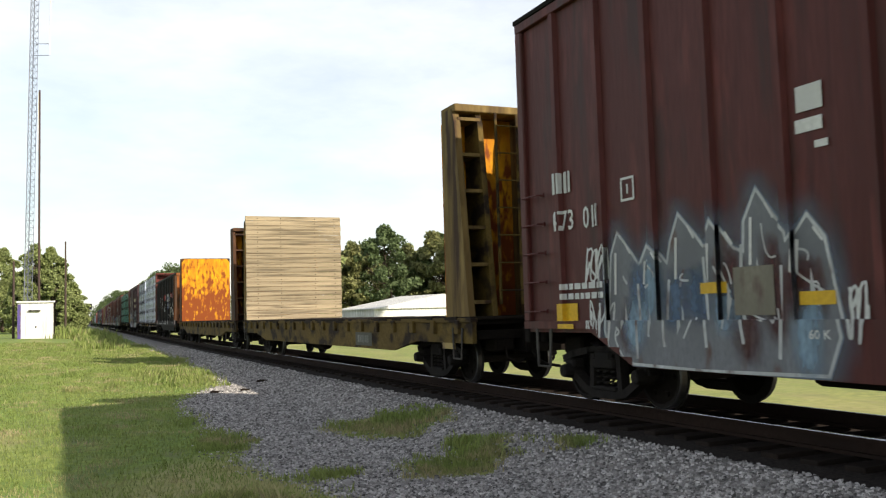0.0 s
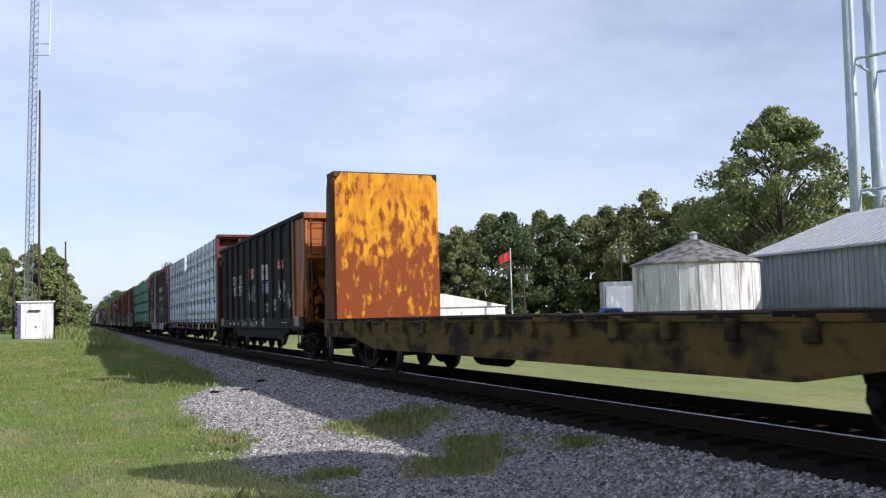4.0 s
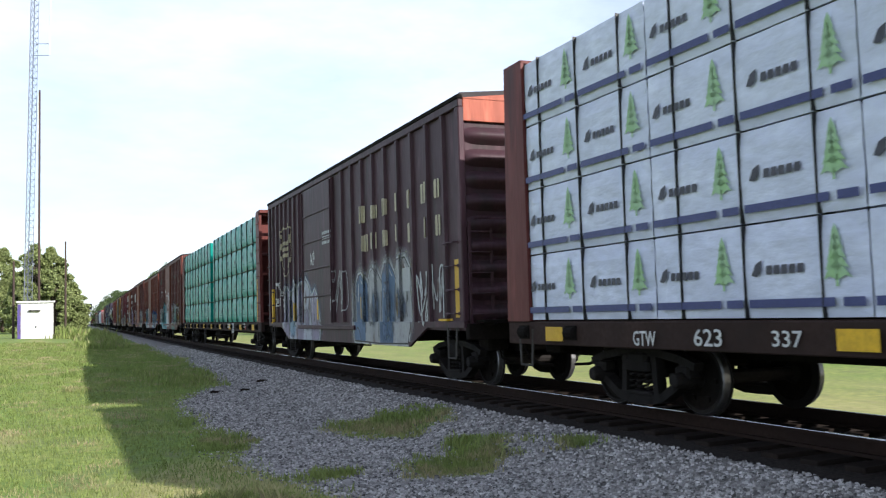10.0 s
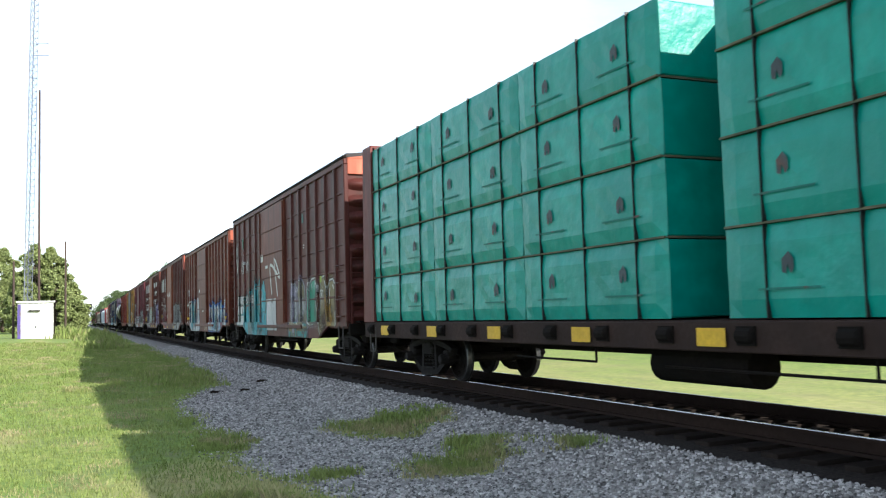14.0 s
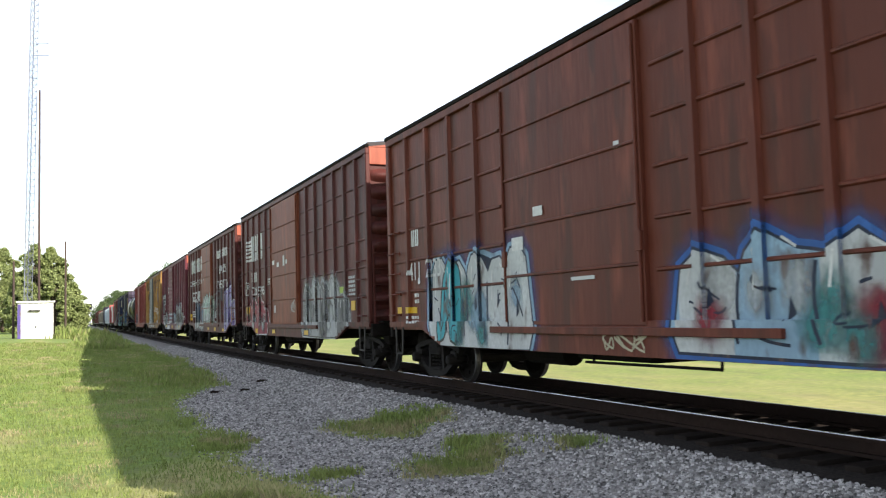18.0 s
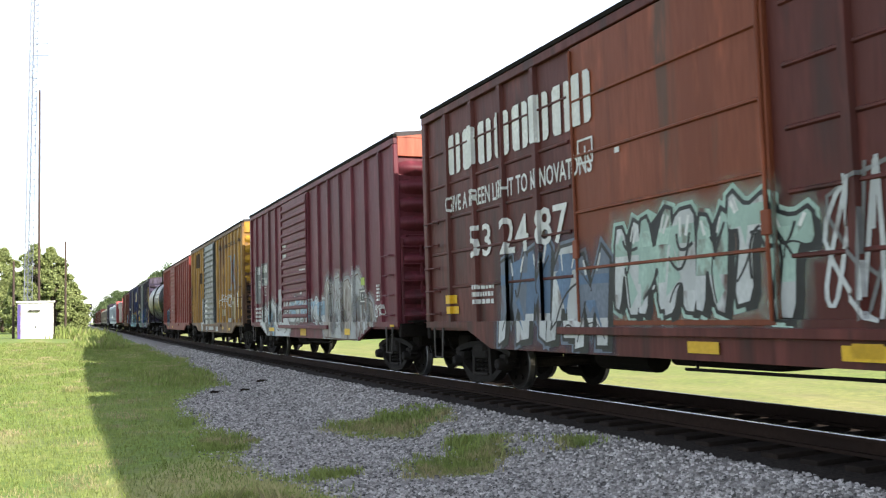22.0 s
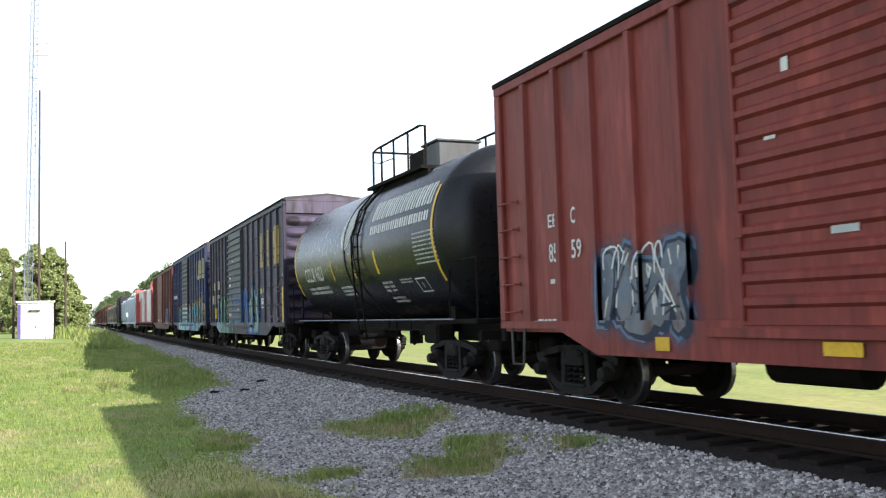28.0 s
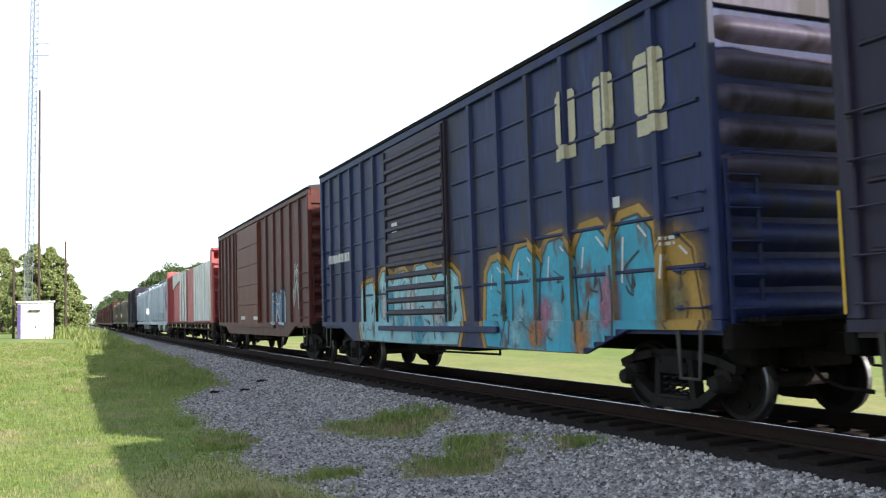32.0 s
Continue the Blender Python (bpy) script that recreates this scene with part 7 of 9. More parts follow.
def markings_m(car):
    words(car, "any", -6.55, 3.26, 0.48, 0.20, UMBER)
    words(car, "road", -6.61, 3.03, 0.53, 0.22, UMBER)
    cross(car, -5.36, 2.5, 1.4, 1.46, PALE_BLUE, RUST_SPRAY)
    scrawl(car, -3.59, 1.84, 4.04, 0.55, 29, WHITE, 9, 0.035)
    plate(car, -6.59, 1.80, 0.48, 0.59, WHITE, "placard")
    ring(car, -6.60, 2.07, 0.41, 0.30, BLACK, 0.019)
    bars(car, -6.58, 1.82, 0.41, 0.18, 3, BLACK, 0.019)
    plate(car, -7.48, 1.43, 0.47, 0.23, YELLOW, "reflector")
    plate(car, -6.93, 1.30, 0.20, 1.11, YELLOW, "reflector")
    ring(car, -6.62, 1.42, 0.34, 0.25, BLACK)
    plate(car, -5.74, 1.29, 0.60, 0.92, TAN_PATCH, "patch_panel")
    plate(car, -3.18, 1.45, 0.50, 0.28, TAN_PATCH, "patch_panel")
    piece(car, 2.94, 0.80, 2.05, 1.69, 1, 94, (PALE,), GREY_SPRAY, PALE, None, "bare white sprayed shape")
    plate(car, 0.48, 0.82, 1.53, 0.21, PALE, "primer_patch")
    plate(car, -1.32, 0.77, 0.63, 0.22, PALE, "primer_patch")
    plate(car, -3.06, 0.87, 0.36, 0.11, YELLOW, "reflector")
    plate(car, -4.77, 0.83, 0.41, 0.11, YELLOW, "reflector")
    blocks(car, 5.01, 3.98, 1.23, 0.74, 2, UMBER)
    blocks(car, 3.36, 3.12, 2.33, 0.55, 3, UMBER)
    plate(car, -4.72, 1.17, 0.28, 0.17, PALE, "placard")
    words(car, "the nationwide boxcar pool", -4.8, 4.27, 5.45, 0.3, UMBER, 0.006)
    plate(car, -7.47, 1.78, 0.33, 0.44, TAN_PATCH, "patch_panel")
    plate(car, 0.89, 1.29, 0.64, 0.12, WHITE, "placard")


def markings_n(car):
    piece(car, 4.4, 1.05, 1.75, 1.0, 3, 95, (GREY_BLUE, STEEL_SPRAY,), NAVY_SPRAY, STEEL_BLUE, None, "dark blue and black sprayed letters")
    scrawl(car, 4.42, 1.22, 1.43, 0.82, 30, WHITE, 4, 0.030)
    plate(car, 1.83, 3.54, 0.09, 0.18, WHITE, "placard")
    plate(car, 2.07, 2.94, 0.15, 0.12, WHITE, "placard")
    plate(car, 1.23, 1.94, 0.31, 0.15, PALE, "placard")
    plate(car, 6.73, 0.74, 0.41, 0.25, YELLOW, "reflector")
    plate(car, 3.91, 0.81, 0.26, 0.16, YELLOW, "reflector")
    plate(car, 1.34, 0.83, 0.44, 0.13, YELLOW, "reflector")
    words(car, "EE", 6.39, 2.50, 0.24, 0.19, WHITE)
    words(car, "C", 5.84, 2.50, 0.12, 0.23, WHITE)
    words(car, "85", 6.39, 2.00, 0.24, 0.27, WHITE)
    words(car, "59", 5.78, 2.02, 0.25, 0.26, WHITE)
    bars(car, 6.60, 1.15, 0.55, 0.05, 1, WHITE)
    plate(car, 6.77, 0.76, 0.48, 0.22, YELLOW, "reflector")
    bars(car, 6.38, 1.67, 0.22, 0.11, 1, WHITE)


def markings_o(car):
    tank_blocks(car, -3.26, 3.36, 3.47, 0.43, 12, WHITE)
    tank_blocks(car, -3.24, 3.06, 3.40, 0.19, 13, WHITE)
    tank_disc(car, 0.21, 2.88, 1.14, 1.09, WHITE)
    tank_words(car, "CCLX 1623", 3.30, 2.25, 1.72, 0.38, WHITE)
    tank_bar(car, 1.54, 2.21, 0.24, 0.48, YELLOW)
    tank_bar(car, -0.19, 2.18, 0.20, 0.51, YELLOW)
    tank_bar(car, -1.81, 2.20, 0.30, 0.51, YELLOW)
    tank_print(car, -4.69, 2.24, 1.10, 0.65, 8, PALE)
    tank_print(car, -2.06, 1.79, 0.63, 0.25, 3, PALE)
    tank_print(car, -3.19, 1.94, 0.65, 0.11, 2, PALE)
    tank_print(car, -2.14, 1.56, 0.79, 0.15, 2, PALE)
    tank_print(car, 0.82, 1.79, 0.96, 0.26, 3, PALE)
    tank_print(car, 3.23, 1.89, 1.96, 0.23, 2, PALE)
    tank_ring(car, -3.95, 1.74, 0.52, 0.28, WHITE)


def markings_p(car):
    blocks(car, -4.29, 3.30, 0.72, 0.99, 1, MUSTARD_PAINT)
    blocks(car, -5.42, 3.35, 0.61, 0.95, 1, MUSTARD_PAINT)
    blocks(car, -6.58, 3.32, 0.89, 0.99, 1, MUSTARD_PAINT)
    plate(car, -4.20, 3.08, 0.62, 0.21, MUSTARD_PAINT, "lettering")
    plate(car, -5.44, 3.07, 0.58, 0.23, MUSTARD_PAINT, "lettering")
    plate(car, -6.57, 3.06, 0.86, 0.24, MUSTARD_PAINT, "lettering")
    plate(car, -7.73, 1.17, 0.21, 1.11, YELLOW, "reflector")
    plate(car, -4.02, 2.16, 0.26, 0.19, LIME, "patch_panel")
    plate(car, -4.53, 2.18, 0.28, 0.19, WHITE, "placard")
    plate(car, -4.30, 1.66, 0.48, 0.34, WHITE, "placard")
    ring(car, -4.30, 1.70, 0.32, 0.25, BLACK, 0.019)
    wall_piece(car, -2.7, 0.85, 2.1, 1.6, (0.75, 1.0, 0.9), 96, TEAL_GREY, BLACK, COBALT, ((COBALT, 4), (FERN, 3), (SKY_SPRAY, 2)), COBALT, 0.06, True, "blue sprayed letters")
    scrawl(car, -5.99, 1.11, 2.25, 1.25, 31, MAUVE, 6, 0.030)
    plate(car, -7.47, 2.57, 0.24, 0.16, PALE, "placard")
    plate(car, -7.47, 1.81, 0.24, 0.16, MAUVE, "placard")
    plate(car, -7.46, 1.43, 0.26, 0.18, MAUVE, "placard")
    words(car, "136", 6.52, 2.00, 0.77, 0.39, CREAM)
    words(car, "147", 5.43, 2.02, 0.75, 0.38, CREAM)
    blocks(car, 6.53, 2.62, 0.75, 0.37, 2, CREAM)
    blocks(car, 5.42, 2.62, 0.69, 0.39, 2, CREAM)
    wall_piece(car, 3.6, 0.74, 4.1, 1.5, (0.9, 1.0, 0.9, 0.95), 97, FERN, STEEL_BLUE, JADE_DULL, ((SKY_SPRAY, 5), (STEEL_BLUE, 4), (JADE_DULL, 3)), FERN, 0.08, False, "green sprayed letters", TEAL_GREY)
    scrawl(car, 0.21, 1.14, 2.79, 1.31, 34, COBALT, 3, 0.200)
    plate(car, 2.01, 2.95, 0.33, 0.14, WHITE, "placard")
    plate(car, 2.04, 2.55, 0.34, 0.19, WHITE, "placard")
    plate(car, 1.33, 3.54, 0.29, 0.12, WHITE, "placard")
    plate(car, 1.28, 3.02, 0.30, 0.09, WHITE, "placard")
    plate(car, 2.02, 1.43, 0.49, 0.13, YELLOW, "reflector")
    plate(car, 0.17, 1.58, 0.42, 0.12, YELLOW, "reflector")
    plate(car, 6.09, 1.34, 0.22, 0.47, YELLOW, "reflector")
    plate(car, 7.92, 1.21, 0.27, 1.11, YELLOW, "reflector")
    scrawl(car, 2.09, 1.87, 0.50, 0.65, 32, MAUVE, 3, 0.030)


def markings_q(car):
    blocks(car, -4.72, 3.62, 0.52, 0.75, 1, CREAM)
    blocks(car, -5.66, 3.63, 0.45, 0.73, 1, CREAM)
    blocks(car, -6.63, 3.64, 0.58, 0.76, 1, CREAM)
    plate(car, -4.71, 3.41, 0.52, 0.20, CREAM, "lettering")
    plate(car, -5.66, 3.42, 0.45, 0.18, CREAM, "lettering")
    plate(car, -6.66, 3.39, 0.58, 0.21, CREAM, "lettering")
    wall_piece(car, 1.68, 0.76, 5.5, 1.5, (0.85, 1.0, 0.95, 1.0, 0.9), 99, TURQ_PALE, BLACK, AMBER, ((TURQ_BRIGHT, 6), (PALE, 3)), AMBER, 0.12, False, "pale turquoise sprayed letters edged in amber")
    wall_piece(car, -4.35, 0.76, 4.6, 1.62, (0.84, 0.94, 0.96, 1.0, 1.04), 101, TURQ_BRIGHT, BLACK, AMBER, ((TURQ_PALE, 4), (PINK_SPRAY, 2), (ORANGE_SPRAY, 2)), AMBER, 0.14, False, "turquoise sprayed letters edged in amber")
    wall_piece(car, -6.98, 0.9, 0.75, 1.2, (1.0,), 103, AMBER, UMBER, AMBER, ((OLIVE_SPRAY, 2),), AMBER, 0.06, False)
    plate(car, -5.86, 2.59, 0.15, 0.14, WHITE, "placard")
    bars(car, -6.88, 2.02, 0.21, 0.13, 2, WHITE)
    bars(car, 6.16, 2.58, 1.67, 0.35, 1, WHITE)
    plate(car, 2.02, 3.02, 0.34, 0.20, WHITE, "placard")


def markings_r(car):
    scrawl(car, -6.40, 1.59, 1.18, 1.26, 33, PALE, 2, 0.060)
    piece(car, -3.72, 1.18, 1.84, 1.01, 1, 102, (STEEL_BLUE,), PALE, STEEL_BLUE, None)
    plate(car, 2.01, 1.27, 0.83, 0.13, WHITE, "placard")
    plate(car, -0.42, 1.26, 0.72, 0.12, WHITE, "placard")




# ---- the ground ----
def smooth(a, b, x):
    t = min(max((x - a) / (b - a), 0.0), 1.0)
    return t * t * (3 - 2 * t)


def ground_z(x, y):
    """Height of the ground: roadbed crown, shoulder, verge."""
    dx = x - track_x(y)                       # across the line
    far = smooth(15, 70, y)
    verge = -0.6 + 0.24 * far + 0.34 * far * smooth(-5, -9, dx) + 0.1 * smooth(-7, -13, dx)
    field = -0.55
    low = verge if dx < 0 else field
    k = smooth(3.3, 1.65, abs(dx)) if dx < 0 else smooth(3.4, 1.75, dx)
    z = low + (-0.235 - low) * k
    return z + 0.03 * noise.noise((x * 0.35, y * 0.35, 0)) * (1 - k) + 0.012 * noise.noise((x * 1.7, y * 1.7, 3)) * (1 - k)


def spaced(lo, hi, fine_lo, fine_hi, step, grow_by=1.22):
    out = []
    v = fine_lo
    while v < fine_hi:
        out.append(v)
        v += step
    out.append(fine_hi)
    s, v = step, fine_hi
    while v < hi:
        s *= grow_by
        v += s
        out.append(min(v, hi))
    s, v, left = step, fine_lo, []
    while v > lo:
        s *= grow_by
        v -= s
        left.append(max(v, lo))
    return left[::-1] + out


EDGE_Y = (0, 9, 11.5, 13.3, 16, 21, 23.5, 26, 34, 40, 60, 90)      # where turf meets gravel along the verge
EDGE_X = (3.0, 2.9, 2.4, 2.25, 2.55, 2.85, 3.3, 4.5, 5.2, 5.25, 5.4, 6.4)


def ground_material():
    """Grass, worn turf, gravel and dark track bed laid out by place across the line."""
    m = bpy.data.materials.new("verge_and_gravel")
    m.use_nodes = True
    n, l = m.node_tree.nodes, m.node_tree.links
    p = n["Principled BSDF"]
    p.inputs["Roughness"].default_value = 0.95
    p.inputs["Specular IOR Level"].default_value = 0.15
    tc = n.new("ShaderNodeTexCoord")
    at = n.new("ShaderNodeAttribute")
    at.attribute_name = "cover"
    sep = n.new("ShaderNodeSeparateColor")
    l.new(at.outputs["Color"], sep.inputs[0])

    def tex(scale, detail=5, stretch=(1, 1, 1)):
        mp = n.new("ShaderNodeMapping")
        mp.inputs["Scale"].default_value = stretch
        l.new(tc.outputs["Object"], mp.inputs[0])
        t = n.new("ShaderNodeTexNoise")
        t.inputs["Scale"].default_value, t.inputs["Detail"].default_value = scale, detail
        l.new(mp.outputs[0], t.inputs["Vector"])
        return t.outputs[0]

    def rng(f, lo, hi):
        r = n.new("ShaderNodeMapRange")
        r.inputs[1].default_value, r.inputs[2].default_value = lo, hi
        l.new(f, r.inputs[0])
        return r.outputs[0]

    def mix(f, a, b):
        k = n.new("ShaderNodeMix")
        k.data_type = "RGBA"
        l.new(f, k.inputs[0])
        for socket, v in ((k.inputs[6], a), (k.inputs[7], b)):
            if isinstance(v, tuple):
                socket.default_value = (*v, 1)
            else:
                l.new(v, socket)
        return k.outputs[2]

    def blur_edge(f, jitter):
        a = n.new("ShaderNodeMath")
        a.operation = "MULTIPLY_ADD"
        l.new(tex(3.5, 6), a.inputs[0])
        a.inputs[1].default_value = jitter
        l.new(f, a.inputs[2])
        return rng(a.outputs[0], 0.42 + jitter / 2, 0.58 + jitter / 2)

    turf = mix(rng(tex(0.5, 4), 0.4, 0.65), (0.2, 0.28, 0.06), (0.27, 0.31, 0.085))
    turf = mix(rng(tex(1.7, 5, (1, 0.5, 1)), 0.5, 0.72), turf, (0.17, 0.17, 0.085))
    turf = mix(rng(tex(7, 6), 0.35, 0.7), turf, (0.12, 0.18, 0.055))
    dry = mix(rng(tex(5, 6), 0.3, 0.7), (0.46, 0.38, 0.2), (0.33, 0.3, 0.13))
    turf = mix(rng(sep.outputs[1], 0.1, 1.5), turf, dry)
    stones = mix(rng(tex(34, 3), 0.42, 0.58), (0.15, 0.14, 0.132), (0.42, 0.402, 0.39))
    stones = mix(rng(tex(1.3, 4), 0.4, 0.7), stones, (0.26, 0.24, 0.225))
    col = mix(blur_edge(sep.outputs[0], 0.45), turf, stones)
    # oil-stained bed, its near-black also holding the shade under the train
    oily_shaded = mix(rng(tex(22, 4), 0.35, 0.65), (0.012, 0.01, 0.009), (0.034, 0.027, 0.023))
    track_dark = n.new("ShaderNodeMath")
    track_dark.operation = "MULTIPLY"
    track_dark.use_clamp = True
    l.new(sep.outputs[2], track_dark.inputs[0])
    track_dark.inputs[1].default_value = 1.4
    col = mix(track_dark.outputs[0], col, mix(rng(tex(30, 3), 0.4, 0.6), (0.055, 0.047, 0.042), (0.16, 0.145, 0.135)))
    col = mix(blur_edge(sep.outputs[2], 0.2), col, oily_shaded)
    l.new(col, p.inputs["Base Color"])
    bp = n.new("ShaderNodeBump")
    bp.inputs["Strength"].default_value, bp.inputs["Distance"].default_value = 0.7, 0.03
    l.new(tex(26, 4), bp.inputs["Height"])
    l.new(bp.outputs[0], p.inputs["Normal"])
    return m


ISLANDS = ((4.95, 14.35, 0.85, 1.15), (5.5, 13.6, 0.7, 0.9), (4.6, 10.3, 0.75, 0.75), (5.3, 10.9, 0.45, 0.8), (3.05, 10.45, 0.42, 0.3), (5.9, 9.45, 0.14, 0.3), (2.35, 14.2, 0.5, 1.6))    # weeds in the gravel


def covers(x, y):
    """Share of gravel, dry grass and dark track bed at a place."""
    dx = x - track_x(y)
    edge = float(np.interp(y, EDGE_Y, EDGE_X))
    if y > 36:
        edge = max(edge, track_x(y) - 3.0)
    edge += 0.3 * noise.noise((x * 0.5, y * 0.45, 7)) + 0.12 * noise.noise((x * 1.9, y * 1.6, 4))
    g = smooth(edge - 0.45, edge + 0.35, x)
    g = max(g, smooth(-2.5, -2.2, dx))
    if dx > 0:
        g = 1 - smooth(2.3, 2.9, dx)
    for cx, cy, rx, ry in ISLANDS:
        far = math.hypot((x - cx) / rx, (y - cy) / ry) + 0.3 * noise.noise((x * 2.3, y * 2.3, 1))
        g *= 0.12 + 0.88 * smooth(0.5, 1.3, far)
    d = smooth(0.1, 0.7, noise.noise((x * 0.45, y * 0.22, 2)) + 0.45 * smooth(15, 10, y) * smooth(-1.5, 0.6, x)) * smooth(-7, 0.5, x)
    if dx > 0:
        d = max(d, 0.8 * smooth(16, 4.2, dx) * (0.75 + 0.5 * noise.noise((x, y * 0.3, 5))))
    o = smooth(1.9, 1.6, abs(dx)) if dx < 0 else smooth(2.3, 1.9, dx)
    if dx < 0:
        # the ballast grows paler down the shoulder, away from the track
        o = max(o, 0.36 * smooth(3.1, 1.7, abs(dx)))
    return g, d, o


def ground():
    xs = spaced(-2500, 2500, -4.0, 13.0, 0.2)
    ys = spaced(-300, 3000, 2.0, 24.0, 0.25, 1.08)
    v, f, col = [], [], []
    for y in ys:
        off = (track_x(y) - MID)
        for x0 in xs:
            x = x0 + off * (smooth(-60, 0, x0) * smooth(90, 14, x0))
            v.append((x, y, ground_z(x, y)))
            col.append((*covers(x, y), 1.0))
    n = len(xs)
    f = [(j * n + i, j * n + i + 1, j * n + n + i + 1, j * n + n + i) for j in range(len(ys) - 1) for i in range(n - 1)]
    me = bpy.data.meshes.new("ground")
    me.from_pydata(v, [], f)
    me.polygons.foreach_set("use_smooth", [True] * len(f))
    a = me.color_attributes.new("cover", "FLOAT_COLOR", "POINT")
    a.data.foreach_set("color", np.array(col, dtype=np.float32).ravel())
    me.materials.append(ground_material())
    return thing("ground", "sunlit mown grass verge beside a grey ballast shoulder", "ground", "", me, None, "structure")


ground()


# ---- the track ----
def track():
    root = thing("track", "railway track with polished rails on dark creosoted ties", "track", "", None, None, "structure")
    ys = [-60 + 4 * k for k in range(20)] + [20 + 6 * k for k in range(40)] + [260 + 30 * k for k in range(16)]
    for s in (-1, 1):
        for name, half, z0, z1, mat in (("rail", 0.014, -0.15, -0.035, RAIL_SIDE), ("rail_foot", 0.075, -0.185, -0.15, RAIL_SIDE), ("rail_head", 0.037, -0.04, -0.005, RAIL_SIDE), ("running_surface", 0.024, -0.006, 0.0, RAIL_TOP)):
            v, f = [], []
            for y in ys:
                x = track_x(y) + s * 0.755
                v += [(x - half, y, z0), (x + half, y, z0), (x + half * 0.9, y, z1), (x - half * 0.9, y, z1)]
            for k in range(len(ys) - 1):
                f += [(4 * k + i, 4 * k + (i + 1) % 4, 4 * k + 4 + (i + 1) % 4, 4 * k + 4 + i) for i in range(4)]
            b = Build()
            b.v, b.f = v, f
            part(name, b.mesh(name, mat), root)
    tie = shared("tie", lambda: Build().box(-1.32, 1.32, -0.115, 0.115, -0.18, 0.0, 0.012).mesh("tie", TIE))
    rnd = random.Random(5)
    y = -6.0
    k = 0
    rest = Build()
    while y < 240:
        m = on_track(y) @ pose(rnd.uniform(-0.05, 0.05), 0, -0.185 + rnd.uniform(-0.006, 0.004), 0, 0, rnd.uniform(-1, 1))
        if k < 120:
            part("tie", tie, root, m)
        else:
            c = m.translation
            rest.box(c.x - 1.32, c.x + 1.32, c.y - 0.115, c.y + 0.115, c.z - 0.18, c.z)
        k += 1
        y += 0.5
    tagged(part("far_ties", rest.mesh("ties", TIE), root), kind="stuff")


track()


# ---- loose stones and grass ----
def stones():
    rnd = random.Random(11)
    v, f = [], []
    base = [(-1, -1, -0.6), (1, -1, -0.7), (1, 1, -0.6), (-1, 1, -0.7), (-0.7, -0.6, 0.7), (0.6, -0.8, 0.6), (0.8, 0.6, 0.8), (-0.6, 0.7, 0.6)]
    faces = ((0, 3, 2, 1), (4, 5, 6, 7), (0, 1, 5, 4), (1, 2, 6, 5), (2, 3, 7, 6), (3, 0, 4, 7))
    count = 0
    while count < 62000:
        y = 4.2 + 52 * rnd.random() ** 2.2
        x = rnd.uniform(1.6, 6.6) + (track_x(y) - MID)
        g, _, o = covers(x, y)
        if rnd.random() > g or rnd.random() < o * 1.3 - 0.12:
            continue
        s = rnd.uniform(0.008, 0.024) * (1 + 0.02 * max(0, y - 12))
        a, ca = rnd.uniform(0, 6.28), rnd.uniform(0.6, 1.1)
        c, sn = math.cos(a), math.sin(a)
        z = ground_z(x, y) + s * 0.25
        k = len(v)
        for p in base:
            px, py, pz = (q * s * rnd.uniform(0.5, 1.35) for q in p)
            v.append((x + c * px - sn * py * ca, y + sn * px + c * py * ca, z + pz * 0.8))
        f += [tuple(i + k for i in q) for q in faces]
        count += 1
    me = bpy.data.meshes.new("ballast_stones")
    me.from_pydata(v, [], f)
    me.materials.append(STONE)
    thing("ballast_stones", "loose crushed grey ballast stones on the shoulder", "gravel", "", me, None, "stuff")


def grass():
    rnd = random.Random(21)
    v, f = [], []
    def blade(x, y, h, w):
        a = rnd.uniform(0, 6.28)
        z = ground_z(x, y)
        bx, by = rnd.uniform(-0.5, 0.5) * h, rnd.uniform(-0.5, 0.5) * h
        c, s = math.cos(a) * w, math.sin(a) * w
        k = len(v)
        v.extend([(x - c, y - s, z - 0.01), (x + c, y + s, z - 0.01), (x + bx * 0.4 + c * 0.6, y + by * 0.4 + s * 0.6, z + h * 0.65), (x + bx, y + by, z + h)])
        f.extend([(k, k + 1, k + 2), (k, k + 2, k + 3)])
    n = 0
    while n < 150000:
        y = 6 + 60 * rnd.random() ** 1.9
        x = rnd.uniform(-4.5 - 0.06 * y, 5.4) + (track_x(y) - MID)
        g, d, o = covers(x, y)
        if o > 0.45 or rnd.random() < g * 1.06:
            continue
        tall = 0.025 + 0.035 * rnd.random() + 0.09 * smooth(0.2, 0.55, noise.noise((x * 0.9, y * 0.5, 9)))
        if rnd.random() < 0.02:
            tall *= 2.0
        blade(x, y, tall * (1 + 0.006 * y), 0.0024 + 0.0004 * y)
        n += 1
    me = bpy.data.meshes.new("grass_blades")
    me.from_pydata(v, [], f)
    me.materials.append(BLADE)
    thing("grass", "bright green mown grass with dry patches", "grass", "", me, None, "stuff")


stones()
grass()


